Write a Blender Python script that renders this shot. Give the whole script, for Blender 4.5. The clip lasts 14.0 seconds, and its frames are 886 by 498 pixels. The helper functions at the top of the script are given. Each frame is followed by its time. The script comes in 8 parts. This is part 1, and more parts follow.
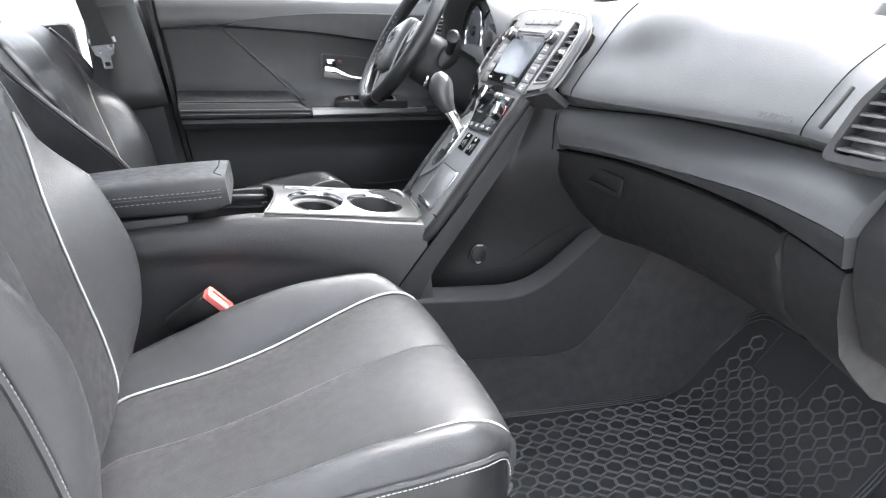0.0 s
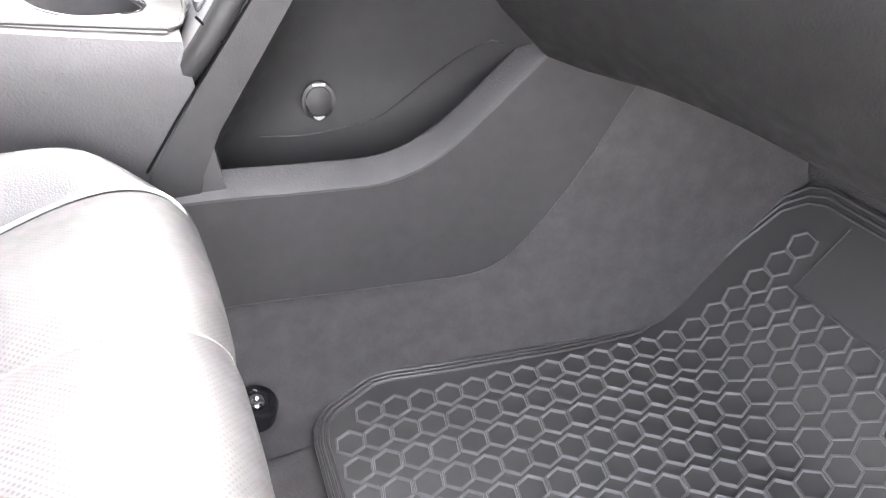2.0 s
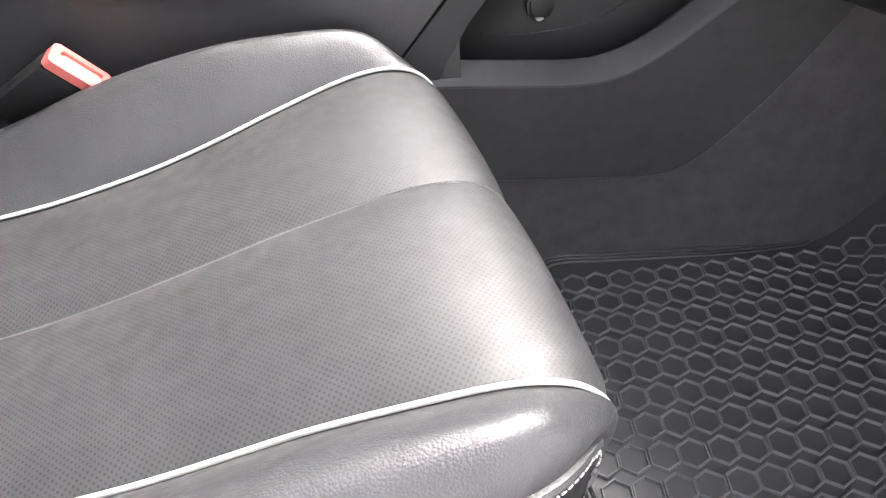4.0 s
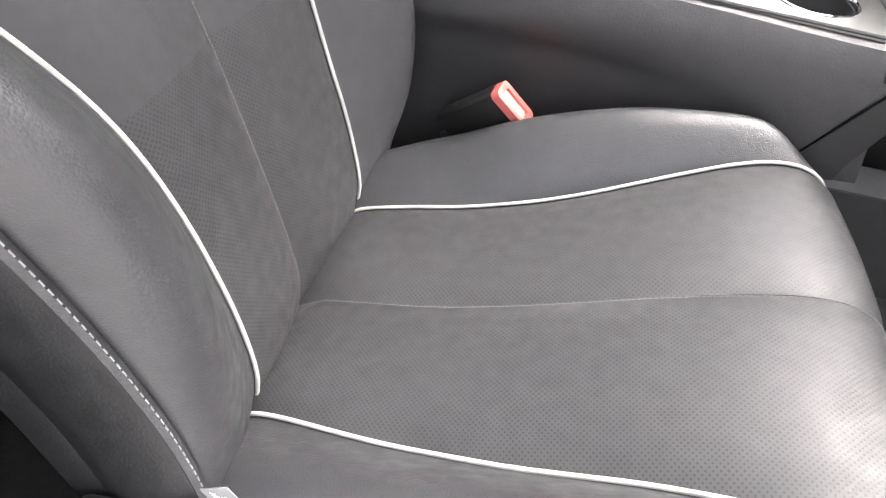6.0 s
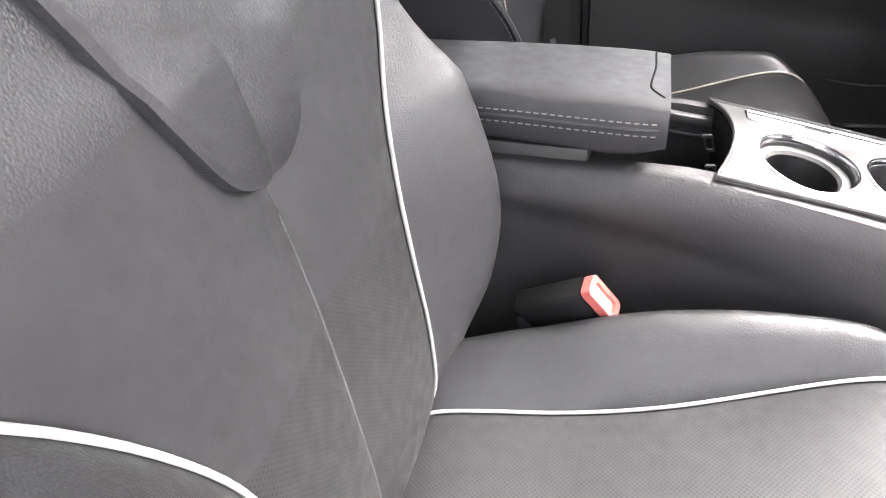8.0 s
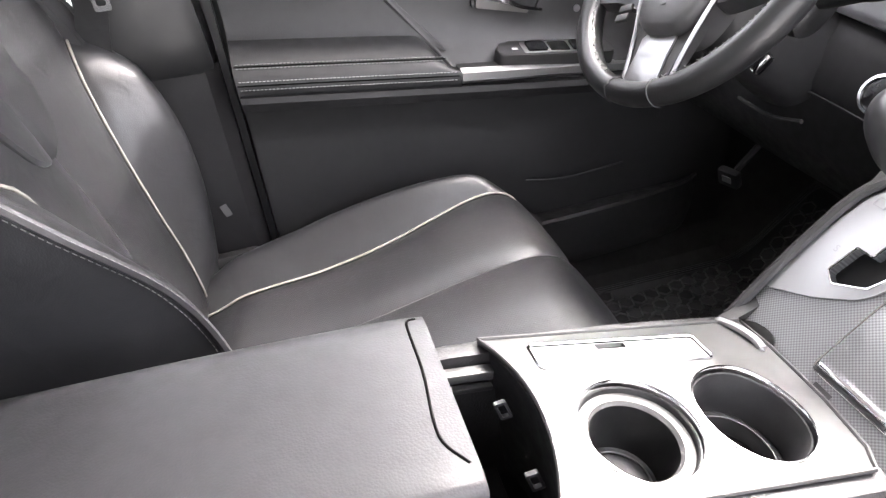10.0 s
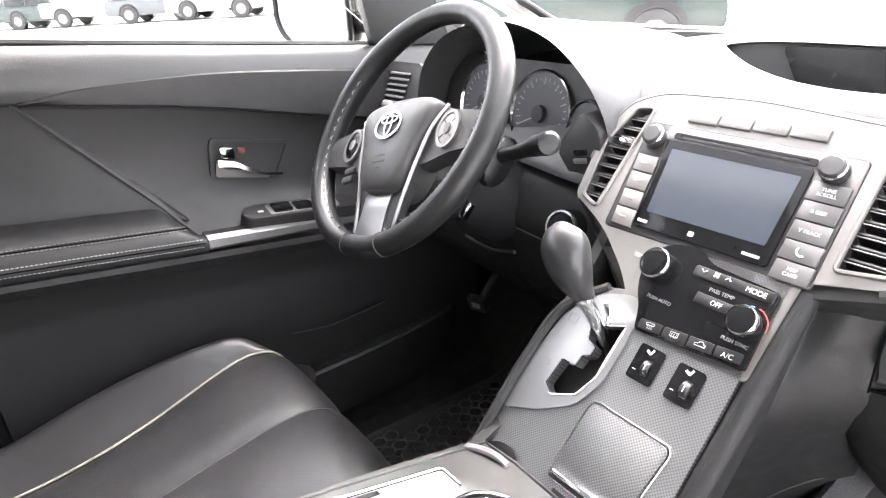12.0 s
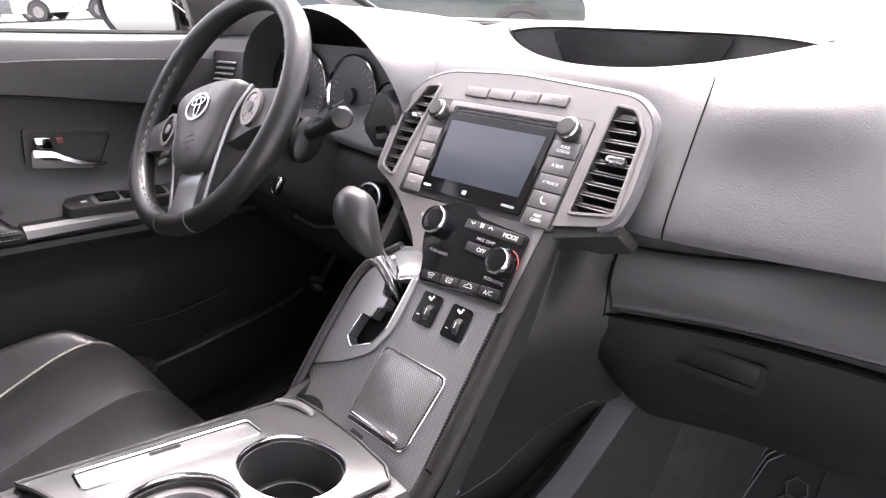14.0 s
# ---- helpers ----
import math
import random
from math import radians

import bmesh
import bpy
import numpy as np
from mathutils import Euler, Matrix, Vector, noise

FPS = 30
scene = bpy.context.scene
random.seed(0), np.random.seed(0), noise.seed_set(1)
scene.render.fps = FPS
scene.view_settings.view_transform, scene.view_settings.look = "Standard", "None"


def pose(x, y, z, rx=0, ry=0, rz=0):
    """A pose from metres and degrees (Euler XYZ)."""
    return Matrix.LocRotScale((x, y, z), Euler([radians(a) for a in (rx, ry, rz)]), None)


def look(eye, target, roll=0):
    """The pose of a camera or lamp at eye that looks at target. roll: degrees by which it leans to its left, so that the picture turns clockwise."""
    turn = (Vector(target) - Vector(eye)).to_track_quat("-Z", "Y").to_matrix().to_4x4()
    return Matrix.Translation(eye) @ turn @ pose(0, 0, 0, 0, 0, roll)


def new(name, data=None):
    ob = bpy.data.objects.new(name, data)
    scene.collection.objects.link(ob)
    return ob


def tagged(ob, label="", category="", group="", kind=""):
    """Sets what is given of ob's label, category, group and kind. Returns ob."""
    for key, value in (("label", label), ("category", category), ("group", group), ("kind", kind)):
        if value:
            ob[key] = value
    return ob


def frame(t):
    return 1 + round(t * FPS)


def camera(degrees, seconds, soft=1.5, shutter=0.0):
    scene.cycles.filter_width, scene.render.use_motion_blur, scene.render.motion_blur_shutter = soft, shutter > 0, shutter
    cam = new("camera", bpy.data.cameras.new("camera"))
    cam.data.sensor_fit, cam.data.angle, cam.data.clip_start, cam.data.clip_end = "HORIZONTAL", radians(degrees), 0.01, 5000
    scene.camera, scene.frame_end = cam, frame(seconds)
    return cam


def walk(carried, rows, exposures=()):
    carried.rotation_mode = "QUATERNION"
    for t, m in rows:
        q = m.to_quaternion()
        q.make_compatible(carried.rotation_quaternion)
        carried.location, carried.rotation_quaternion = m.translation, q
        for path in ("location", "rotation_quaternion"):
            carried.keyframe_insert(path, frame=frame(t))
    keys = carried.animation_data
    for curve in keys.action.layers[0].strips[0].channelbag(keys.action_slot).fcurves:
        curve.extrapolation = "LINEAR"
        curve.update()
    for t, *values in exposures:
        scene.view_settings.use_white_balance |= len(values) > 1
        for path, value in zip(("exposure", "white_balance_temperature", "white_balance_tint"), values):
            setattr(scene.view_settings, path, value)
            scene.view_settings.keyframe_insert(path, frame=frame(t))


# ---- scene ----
from mathutils.bvhtree import BVHTree

cam = camera(68.4, 14.0, soft=1.2)
EXPOSURES = ((0, 3.12, 6300, 10), (0.5, 3.7, 6600, 13), (1.0, 3.73, 6700, 14), (1.5, 4.45, 6700, 14), (2.2, 4.75, 6700, 14), (4.3, 3.0, 6700, 14), (5.0, 2.80, 6700, 14), (7.2, 3.2, 6700, 14), (9.4, 3.43, 6700, 16), (10.0, 3.65, 6700, 16), (10.5, 4.1, 6700, 16), (11.0, 4.06, 6700, 15), (11.5, 3.9, 6700, 14), (12.0, 3.47, 6700, 14), (13.0, 3.05, 6700, 16), (14.0, 2.7, 6700, 22))
PATH = [
    (0, (0.291, -1.226, 0.811), (0.715, 0.577, 0.057), -5.5),
    (0.5, (0.383, -1.001, 0.693), (0.769, 0.724, -0.242), -5.9),
    (1, (0.496, -0.81, 0.605), (0.907, 0.795, -0.515), -5.2),
    (1.5, (0.543, -0.75, 0.577), (1.012, 0.842, -0.539), -4.9),
    (2, (0.541, -0.742, 0.574), (1.046, 0.801, -0.593), -5.0),
    (2.2, (0.542, -0.746, 0.576), (1.027, 0.757, -0.652), -5.2),
    (4.3, (0.362, -0.808, 0.622), (0.454, 0.664, -0.729), -5.6),
    (4.5, (0.357, -0.818, 0.609), (0.338, 0.686, -0.709), -6.1),
    (5, (0.334, -0.839, 0.627), (0.091, 0.661, -0.673), -6.3),
    (5.5, (0.309, -0.835, 0.661), (-0.126, 0.644, -0.613), -6.7),
    (6, (0.293, -0.828, 0.7), (-0.258, 0.618, -0.566), -6.7),
    (6.5, (0.281, -0.821, 0.733), (-0.326, 0.602, -0.533), -6.5),
    (7, (0.242, -0.807, 0.789), (-0.378, 0.6, -0.489), -6.4),
    (7.2, (0.226, -0.814, 0.787), (-0.435, 0.632, -0.426), -5.9),
    (9.3, (0.107, -0.407, 0.855), (0.146, 1.228, -0.296), -6.2),
    (9.5, (0.111, -0.377, 0.864), (0.244, 1.246, -0.297), -6.3),
    (10, (0.133, -0.343, 0.873), (0.467, 1.277, -0.252), -5.8),
    (10.5, (0.15, -0.342, 0.889), (0.668, 1.366, -0.013), -5.5),
    (11, (0.16, -0.367, 0.894), (0.824, 1.354, 0.123), -5.0),
    (11.5, (0.177, -0.375, 0.898), (0.987, 1.277, 0.113), -4.7),
    (12, (0.188, -0.384, 0.899), (1.172, 1.161, 0.095), -4.2),
    (12.5, (0.198, -0.409, 0.903), (1.299, 1.052, 0.095), -3.7),
    (13, (0.209, -0.436, 0.916), (1.391, 0.954, 0.097), -3.5),
    (13.5, (0.226, -0.463, 0.917), (1.465, 0.875, 0.095), -3.2),
    (14, (0.223, -0.51, 0.876), (1.466, 0.83, 0.063), -3.0),
]
walk(cam, [(t, look(e, g, r)) for t, e, g, r in PATH], EXPOSURES)

# ---- light: bright hazy daylight over an open car lot ----
world = bpy.data.worlds.new("sky")
scene.world = world
world.use_nodes = True
wn = world.node_tree
sky = wn.nodes.new("ShaderNodeTexSky")
sky.sky_type, sky.sun_disc = "NISHITA", False
sky.sun_elevation, sky.sun_rotation = radians(51), radians(62)
sky.air_density, sky.dust_density, sky.ozone_density = 1.0, 3.0, 1.0
haze = wn.nodes.new("ShaderNodeHueSaturation")
haze.inputs["Saturation"].default_value = 0.25
wn.links.new(sky.outputs[0], haze.inputs["Color"])
wn.links.new(haze.outputs[0], wn.nodes["Background"].inputs[0])
wn.nodes["Background"].inputs[1].default_value = 0.15
sun_data = bpy.data.lights.new("sun", "SUN")
sun_data.energy, sun_data.angle, sun_data.color = 1.35, radians(35), (1.0, 0.975, 0.95)
sun = new("sun", sun_data)
sun.matrix_world = look((4.9, 2.6, 6.85), (0, 0, 0))


# ---- materials ----
def node(nt, kind, **inputs):
    n = nt.nodes.new(kind)
    for k, v in inputs.items():
        n.inputs[k.replace("_", " ")].default_value = v
    return n


def surface(name, color, rough=0.5, metal=0.0, grain=0.0, size=900.0, wear=0.1, blotch=9.0, coat=0.0,
            pattern="", pitch=0.003, depth=0.4, spec=0.5, rough_var=0.08, grain_kind="noise", crease=0.0):
    """A procedural surface: base colour with blotches, fine relief, and a woven, perforated or ribbed pattern."""
    m = bpy.data.materials.new(name)
    m.use_nodes = True
    nt = m.node_tree
    b = nt.nodes["Principled BSDF"]
    b.inputs["Metallic"].default_value = metal
    b.inputs["Coat Weight"].default_value = coat
    b.inputs["Specular IOR Level"].default_value = spec
    tc = nt.nodes.new("ShaderNodeTexCoord")
    co = tc.outputs["Object"]
    big = node(nt, "ShaderNodeTexNoise", Scale=blotch, Detail=5.0, Roughness=0.6)
    nt.links.new(co, big.inputs["Vector"])
    info = nt.nodes.new("ShaderNodeObjectInfo")
    shift = node(nt, "ShaderNodeMapRange", From_Min=0.25, From_Max=0.75, To_Min=1 - wear, To_Max=1 + wear)
    nt.links.new(big.outputs["Fac"], shift.inputs["Value"])
    one = node(nt, "ShaderNodeMapRange", To_Min=0.95, To_Max=1.05)
    nt.links.new(info.outputs["Random"], one.inputs["Value"])
    mul = nt.nodes.new("ShaderNodeMath")
    mul.operation = "MULTIPLY"
    nt.links.new(shift.outputs[0], mul.inputs[0])
    nt.links.new(one.outputs[0], mul.inputs[1])
    sc = nt.nodes.new("ShaderNodeVectorMath")
    sc.operation = "SCALE"
    sc.inputs[0].default_value = color
    nt.links.new(mul.outputs[0], sc.inputs["Scale"])
    base = sc.outputs[0]
    rr = node(nt, "ShaderNodeMapRange", From_Min=0.3, From_Max=0.7, To_Min=max(0.02, rough - rough_var), To_Max=min(1, rough + rough_var))
    mid = node(nt, "ShaderNodeTexNoise", Scale=blotch * 7, Detail=4.0)
    nt.links.new(co, mid.inputs["Vector"])
    nt.links.new(mid.outputs["Fac"], rr.inputs["Value"])
    nt.links.new(rr.outputs[0], b.inputs["Roughness"])
    height = None
    if grain:
        if grain_kind == "cells":
            g = node(nt, "ShaderNodeTexVoronoi", Scale=size)
            flip = nt.nodes.new("ShaderNodeMath")
            flip.operation = "SUBTRACT"
            flip.inputs[0].default_value = 1.0
            nt.links.new(g.outputs["Distance"], flip.inputs[1])
            out = flip.outputs[0]
        else:
            g = node(nt, "ShaderNodeTexNoise", Scale=size, Detail=3.0)
            out = g.outputs["Fac"]
        nt.links.new(co, g.inputs["Vector"])
        height = out
    if pattern:
        uv = nt.nodes.new("ShaderNodeUVMap")
        sep = nt.nodes.new("ShaderNodeSeparateXYZ")
        nt.links.new(uv.outputs[0], sep.inputs[0])

        def math_node(op, a, b_=None):
            n = nt.nodes.new("ShaderNodeMath")
            n.operation = op
            for i, v in enumerate((a, b_)):
                if v is None:
                    continue
                if isinstance(v, (int, float)):
                    n.inputs[i].default_value = v
                else:
                    nt.links.new(v, n.inputs[i])
            return n.outputs[0]
        k = 2 * math.pi / pitch
        sx = math_node("SINE", math_node("MULTIPLY", sep.outputs[0], k))
        sy = math_node("SINE", math_node("MULTIPLY", sep.outputs[1], k))
        if pattern == "holes":
            prod = math_node("MULTIPLY", sx, sy)
            hole = math_node("GREATER_THAN", prod, 0.36)
            pat = math_node("SUBTRACT", 1.0, hole)
            dark = nt.nodes.new("ShaderNodeMix")
            dark.data_type = "RGBA"
            nt.links.new(hole, dark.inputs["Factor"])
            nt.links.new(base, dark.inputs["A"])
            dark.inputs["B"].default_value = (color[0] * 0.22, color[1] * 0.22, color[2] * 0.22, 1)
            base = dark.outputs["Result"]
        elif pattern == "weave":
            pat = math_node("MULTIPLY", sx, sy)
            pat = math_node("ADD", math_node("MULTIPLY", pat, 0.5), 0.5)
            dark = nt.nodes.new("ShaderNodeMix")
            dark.data_type = "RGBA"
            nt.links.new(pat, dark.inputs["Factor"])
            dark.inputs["A"].default_value = (color[0] * 0.45, color[1] * 0.45, color[2] * 0.45, 1)
            nt.links.new(base, dark.inputs["B"])
            base = dark.outputs["Result"]
        else:
            pat = math_node("ADD", math_node("MULTIPLY", sy, 0.5), 0.5)
        bp = node(nt, "ShaderNodeBump", Strength=depth, Distance=0.0006)
        nt.links.new(pat, bp.inputs["Height"])
        nt.links.new(bp.outputs[0], b.inputs["Normal"])
        if height is not None:
            b2 = node(nt, "ShaderNodeBump", Strength=grain, Distance=0.0006)
            nt.links.new(height, b2.inputs["Height"])
            nt.links.new(bp.outputs[0], b2.inputs["Normal"])
            nt.links.new(b2.outputs[0], b.inputs["Normal"])
    elif height is not None:
        bp = node(nt, "ShaderNodeBump", Strength=grain, Distance=0.0008)
        nt.links.new(height, bp.inputs["Height"])
        nt.links.new(bp.outputs[0], b.inputs["Normal"])
    if crease:
        fold = node(nt, "ShaderNodeTexNoise", Scale=26.0, Detail=2.0, Roughness=0.5, Distortion=0.5)
        nt.links.new(co, fold.inputs["Vector"])
        bp3 = node(nt, "ShaderNodeBump", Strength=crease, Distance=0.006)
        nt.links.new(fold.outputs["Fac"], bp3.inputs["Height"])
        old = b.inputs["Normal"].links[0].from_socket if b.inputs["Normal"].links else None
        if old is not None:
            nt.links.new(old, bp3.inputs["Normal"])
        nt.links.new(bp3.outputs[0], b.inputs["Normal"])
    nt.links.new(base, b.inputs["Base Color"])
    return m


def glass(name, tint=(0.98, 0.99, 0.985), rough=0.0):
    m = bpy.data.materials.new(name)
    m.use_nodes = True
    b = m.node_tree.nodes["Principled BSDF"]
    b.inputs["Base Color"].default_value = (*tint, 1)
    b.inputs["Roughness"].default_value = rough
    b.inputs["Transmission Weight"].default_value = 1
    b.inputs["IOR"].default_value = 1.05
    return m


LEATHER = surface("black_leather", (0.025, 0.025, 0.027), 0.47, grain=0.30, size=600, grain_kind="cells", wear=0.15, crease=0.05)
PERFORATED = surface("perforated_leather", (0.0225, 0.0225, 0.0242), 0.58, pattern="holes", pitch=0.0046, depth=0.8, wear=0.12)
LEATHER_WORN = surface("worn_black_leather", (0.031, 0.031, 0.033), 0.325, grain=0.10, size=600, grain_kind="cells", wear=0.15, crease=0.20, rough_var=0.015)
WORN_CENTRE = surface("worn_perforated_leather", (0.023, 0.023, 0.025), 0.325, pattern="holes", pitch=0.0046, depth=0.35, wear=0.15, crease=0.14, rough_var=0.015)
# seat-side leather, darkened so that its colour holds the shade there
SIDE_SHADED = surface("shaded_side_leather", (0.0085, 0.0085, 0.0095), 0.42, grain=0.18, size=480, grain_kind="cells", wear=0.12, crease=0.05)
GAP = surface("black_seam", (0.003, 0.003, 0.003), 0.9, wear=0.05, spec=0.1)
PIPING = surface("pale_grey_piping", (0.36, 0.36, 0.34), 0.5, wear=0.12, blotch=60)
PIPING_WORN = surface("worn_beige_piping", (0.35, 0.335, 0.29), 0.55, wear=0.3, blotch=90)
SMOOTH_CENTRE = surface("smooth_centre_leather", (0.0225, 0.0225, 0.0242), 0.54, grain=0.12, size=600, grain_kind="cells", wear=0.12)
PALE_THREAD = surface("pale_thread", (0.31, 0.31, 0.30), 0.75, wear=0.15, blotch=200)
THREAD = surface("grey_thread", (0.19, 0.19, 0.185), 0.8, wear=0.15, blotch=200)
PLASTIC = surface("grained_black_plastic", (0.027, 0.026, 0.027), 0.48, grain=0.6, size=450, wear=0.1)
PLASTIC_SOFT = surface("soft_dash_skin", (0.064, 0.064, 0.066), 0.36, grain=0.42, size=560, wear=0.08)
PLASTIC_FINE = surface("satin_black_plastic", (0.036, 0.0355, 0.036), 0.48, grain=0.2, size=900, wear=0.08)
PLASTIC_DARK = surface("dull_dark_plastic", (0.025, 0.0245, 0.0255), 0.55, grain=0.2, size=700)
GLOSS = surface("gloss_black", (0.008, 0.008, 0.009), 0.12, wear=0.05, spec=0.3, rough_var=0.02)
SILVER = surface("silver_paint", (0.40, 0.40, 0.40), 0.33, metal=0.85, wear=0.04, blotch=5, rough_var=0.02)
SILVER_WEAVE = surface("textured_graphite_trim", (0.33, 0.33, 0.335), 0.37, metal=0.7, pattern="weave", pitch=0.0038, depth=0.25, wear=0.04, rough_var=0.01)
DARK_CHROME = surface("soft_chrome", (0.42, 0.42, 0.43), 0.2, metal=1.0, wear=0.05)
CONSOLE = surface("matt_console_plastic", (0.017, 0.0165, 0.017), 0.56, grain=0.30, size=600, wear=0.1, spec=0.38)
# console plastic again, darkened to stand for the shade below the fascia
SHADED_PLASTIC = surface("shade_darkened_plastic", (0.0095, 0.0092, 0.0095), 0.6, grain=0.4, size=520, wear=0.1, spec=0.35)
BRUSHED = surface("satin_silver", (0.38, 0.38, 0.38), 0.32, metal=0.85, wear=0.04, blotch=5, rough_var=0.02)
KEYTOP = surface("dark_silver_key", (0.115, 0.112, 0.112), 0.42, metal=0.45, wear=0.06, blotch=14, rough_var=0.04)
BEZEL = surface("warm_silver_bezel", (0.225, 0.215, 0.21), 0.40, metal=0.6, wear=0.06, blotch=14)
CHROME = surface("chrome", (0.75, 0.75, 0.76), 0.12, metal=1.0, wear=0.04, rough_var=0.04)
CARPET = surface("charcoal_carpet", (0.046, 0.044, 0.045), 0.95, grain=1.0, size=380, wear=0.22, blotch=40, spec=0.2)
RUBBER = surface("black_rubber", (0.042, 0.0415, 0.042), 0.32, grain=0.06, size=500, wear=0.08, blotch=5, rough_var=0.02)
RUBBER_DARK = surface("deep_black_moulding", (0.010, 0.010, 0.0105), 0.4, grain=0.15, size=700, wear=0.08)
RED = surface("red_buckle_plastic", (0.52, 0.13, 0.115), 0.4, wear=0.1, blotch=60)
WHITE = surface("white_print", (0.78, 0.78, 0.76), 0.6, wear=0.04)
GREYPRINT = surface("grey_print", (0.30, 0.30, 0.30), 0.6, wear=0.04)
HEADLINER = surface("grey_headliner", (0.58, 0.57, 0.555), 0.9, grain=0.4, size=700)
BELT = surface("black_webbing", (0.02, 0.02, 0.021), 0.8, grain=0.5, size=900)
GROUND = surface("pale_concrete", (0.55, 0.545, 0.53), 0.9, grain=0.3, size=60, wear=0.12, blotch=0.6)
SCREEN = surface("dim_lcd", (0.036, 0.042, 0.054), 0.16, wear=0.03, rough_var=0.02)
DISPLAY = surface("smoked_display", (0.012, 0.012, 0.013), 0.2, wear=0.03)
HUB = surface("grey_hub_skin", (0.055, 0.054, 0.055), 0.45, grain=0.2, size=700)
DOOR_LEATHER = surface("dark_door_leather", (0.024, 0.024, 0.025), 0.5, grain=0.15, size=500, grain_kind="cells")
DARK_THREAD = surface("dark_thread", (0.07, 0.07, 0.07), 0.8, blotch=200)
DIAL = surface("charcoal_dial", (0.065, 0.065, 0.075), 0.4, wear=0.1)
GLASS = glass("window_glass")
PAINTS = {
    "white": surface("white_car_paint", (0.75, 0.75, 0.75), 0.25, coat=0.6, wear=0.03, blotch=1, rough_var=0.01),
    "black": surface("black_car_paint", (0.012, 0.013, 0.014), 0.2, coat=0.7, wear=0.03, blotch=1),
    "grey": surface("grey_car_paint", (0.10, 0.105, 0.11), 0.25, coat=0.6, wear=0.03, blotch=1, rough_var=0.01),
    "green": surface("dark_green_car_paint", (0.02, 0.035, 0.03), 0.25, coat=0.6, wear=0.03, blotch=1, rough_var=0.01),
}
CARGLASS = surface("dark_car_glass", (0.02, 0.022, 0.024), 0.08, wear=0.03, rough_var=0.02)


# ---- mesh helpers ----
def basis(o, a, b):
    a, b = Vector(a).normalized(), Vector(b).normalized()
    n = a.cross(b).normalized()
    return Matrix(((a.x, b.x, n.x, o[0]), (a.y, b.y, n.y, o[1]), (a.z, b.z, n.z, o[2]), (0, 0, 0, 1)))


def spline(knots, x):
    """Smooth value between (x, value) knots; values may be tuples."""
    ks = sorted(knots)
    if x <= ks[0][0]:
        return ks[0][1]
    if x >= ks[-1][0]:
        return ks[-1][1]
    for i in range(len(ks) - 1):
        x0, v0 = ks[i]
        x1, v1 = ks[i + 1]
        if x <= x1:
            def slope(j):
                a, b = ks[max(0, j - 1)], ks[min(len(ks) - 1, j + 1)]
                return (b[1] - a[1]) / (b[0] - a[0])
            h = x1 - x0
            u = (x - x0) / h
            m0, m1 = slope(i) * h, slope(i + 1) * h
            return (2 * u**3 - 3 * u**2 + 1) * v0 + (u**3 - 2 * u**2 + u) * m0 + (3 * u**2 - 2 * u**3) * v1 + (u**3 - u**2) * m1


def curve_points(pts, n=24, closed=False):
    """Points along a smooth curve through pts."""
    P = [Vector(p) for p in pts]
    out = []
    N = len(P)
    spans = N if closed else N - 1
    per = max(1, round(n / spans))
    for i in range(spans):
        if closed:
            a, b, c, d = P[i - 1], P[i], P[(i + 1) % N], P[(i + 2) % N]
        else:
            a, b, c, d = P[max(0, i - 1)], P[i], P[i + 1], P[min(N - 1, i + 2)]
        for k in range(per):
            u = k / per
            out.append(0.5 * ((2 * b) + (c - a) * u + (2 * a - 5 * b + 4 * c - d) * u * u + (3 * b - a - 3 * c + d) * u**3))
    if not closed:
        out.append(P[-1])
    return out


def skin(bm, rings, closed=True, cap=True, uvs=None):
    """Quads between rings of equally many points; closed: each ring is a loop. uvs: rings of (u, v)."""
    vs = [[bm.verts.new(p) for p in r] for r in rings]
    n = len(rings[0])
    layer = bm.loops.layers.uv.verify() if uvs else None
    for i in range(len(rings) - 1):
        for j in range(n if closed else n - 1):
            k = (j + 1) % n
            try:
                fc = bm.faces.new((vs[i][j], vs[i][k], vs[i + 1][k], vs[i + 1][j]))
            except ValueError:
                continue
            if uvs:
                for lp, (a, b) in zip(fc.loops, ((i, j), (i, k), (i + 1, k), (i + 1, j))):
                    lp[layer].uv = uvs[a][b]
    if cap and closed:
        bm.faces.new(list(reversed(vs[0])))
        bm.faces.new(vs[-1])
    return vs


def tube(pts, r, n=8, closed=False, bm=None, flat=1.0, up=None):
    """A rod along pts; r a number or one per point; flat squashes it along the up direction."""
    bm = bm or bmesh.new()
    P = [Vector(p) for p in pts]
    rings = []
    side = None
    for i, p in enumerate(P):
        if closed:
            t = (P[(i + 1) % len(P)] - P[i - 1]).normalized()
        else:
            t = (P[min(i + 1, len(P) - 1)] - P[max(i - 1, 0)]).normalized()
        ref = Vector(up) if up else (side if side is not None else (Vector((0, 0, 1)) if abs(t.z) < 0.9 else Vector((1, 0, 0))))
        a = t.cross(ref)
        if a.length < 1e-6:
            a = t.orthogonal()
        a.normalize()
        b = a.cross(t).normalized()
        side = b
        rad = r[i] if isinstance(r, (list, tuple)) else r
        rings.append([p + rad * (math.cos(2 * math.pi * k / n) * a + flat * math.sin(2 * math.pi * k / n) * b) for k in range(n)])
    if closed:
        rings.append(rings[0])
        skin(bm, rings, True, False)
        bmesh.ops.remove_doubles(bm, verts=bm.verts, dist=1e-6)
    else:
        skin(bm, rings)
    return bm


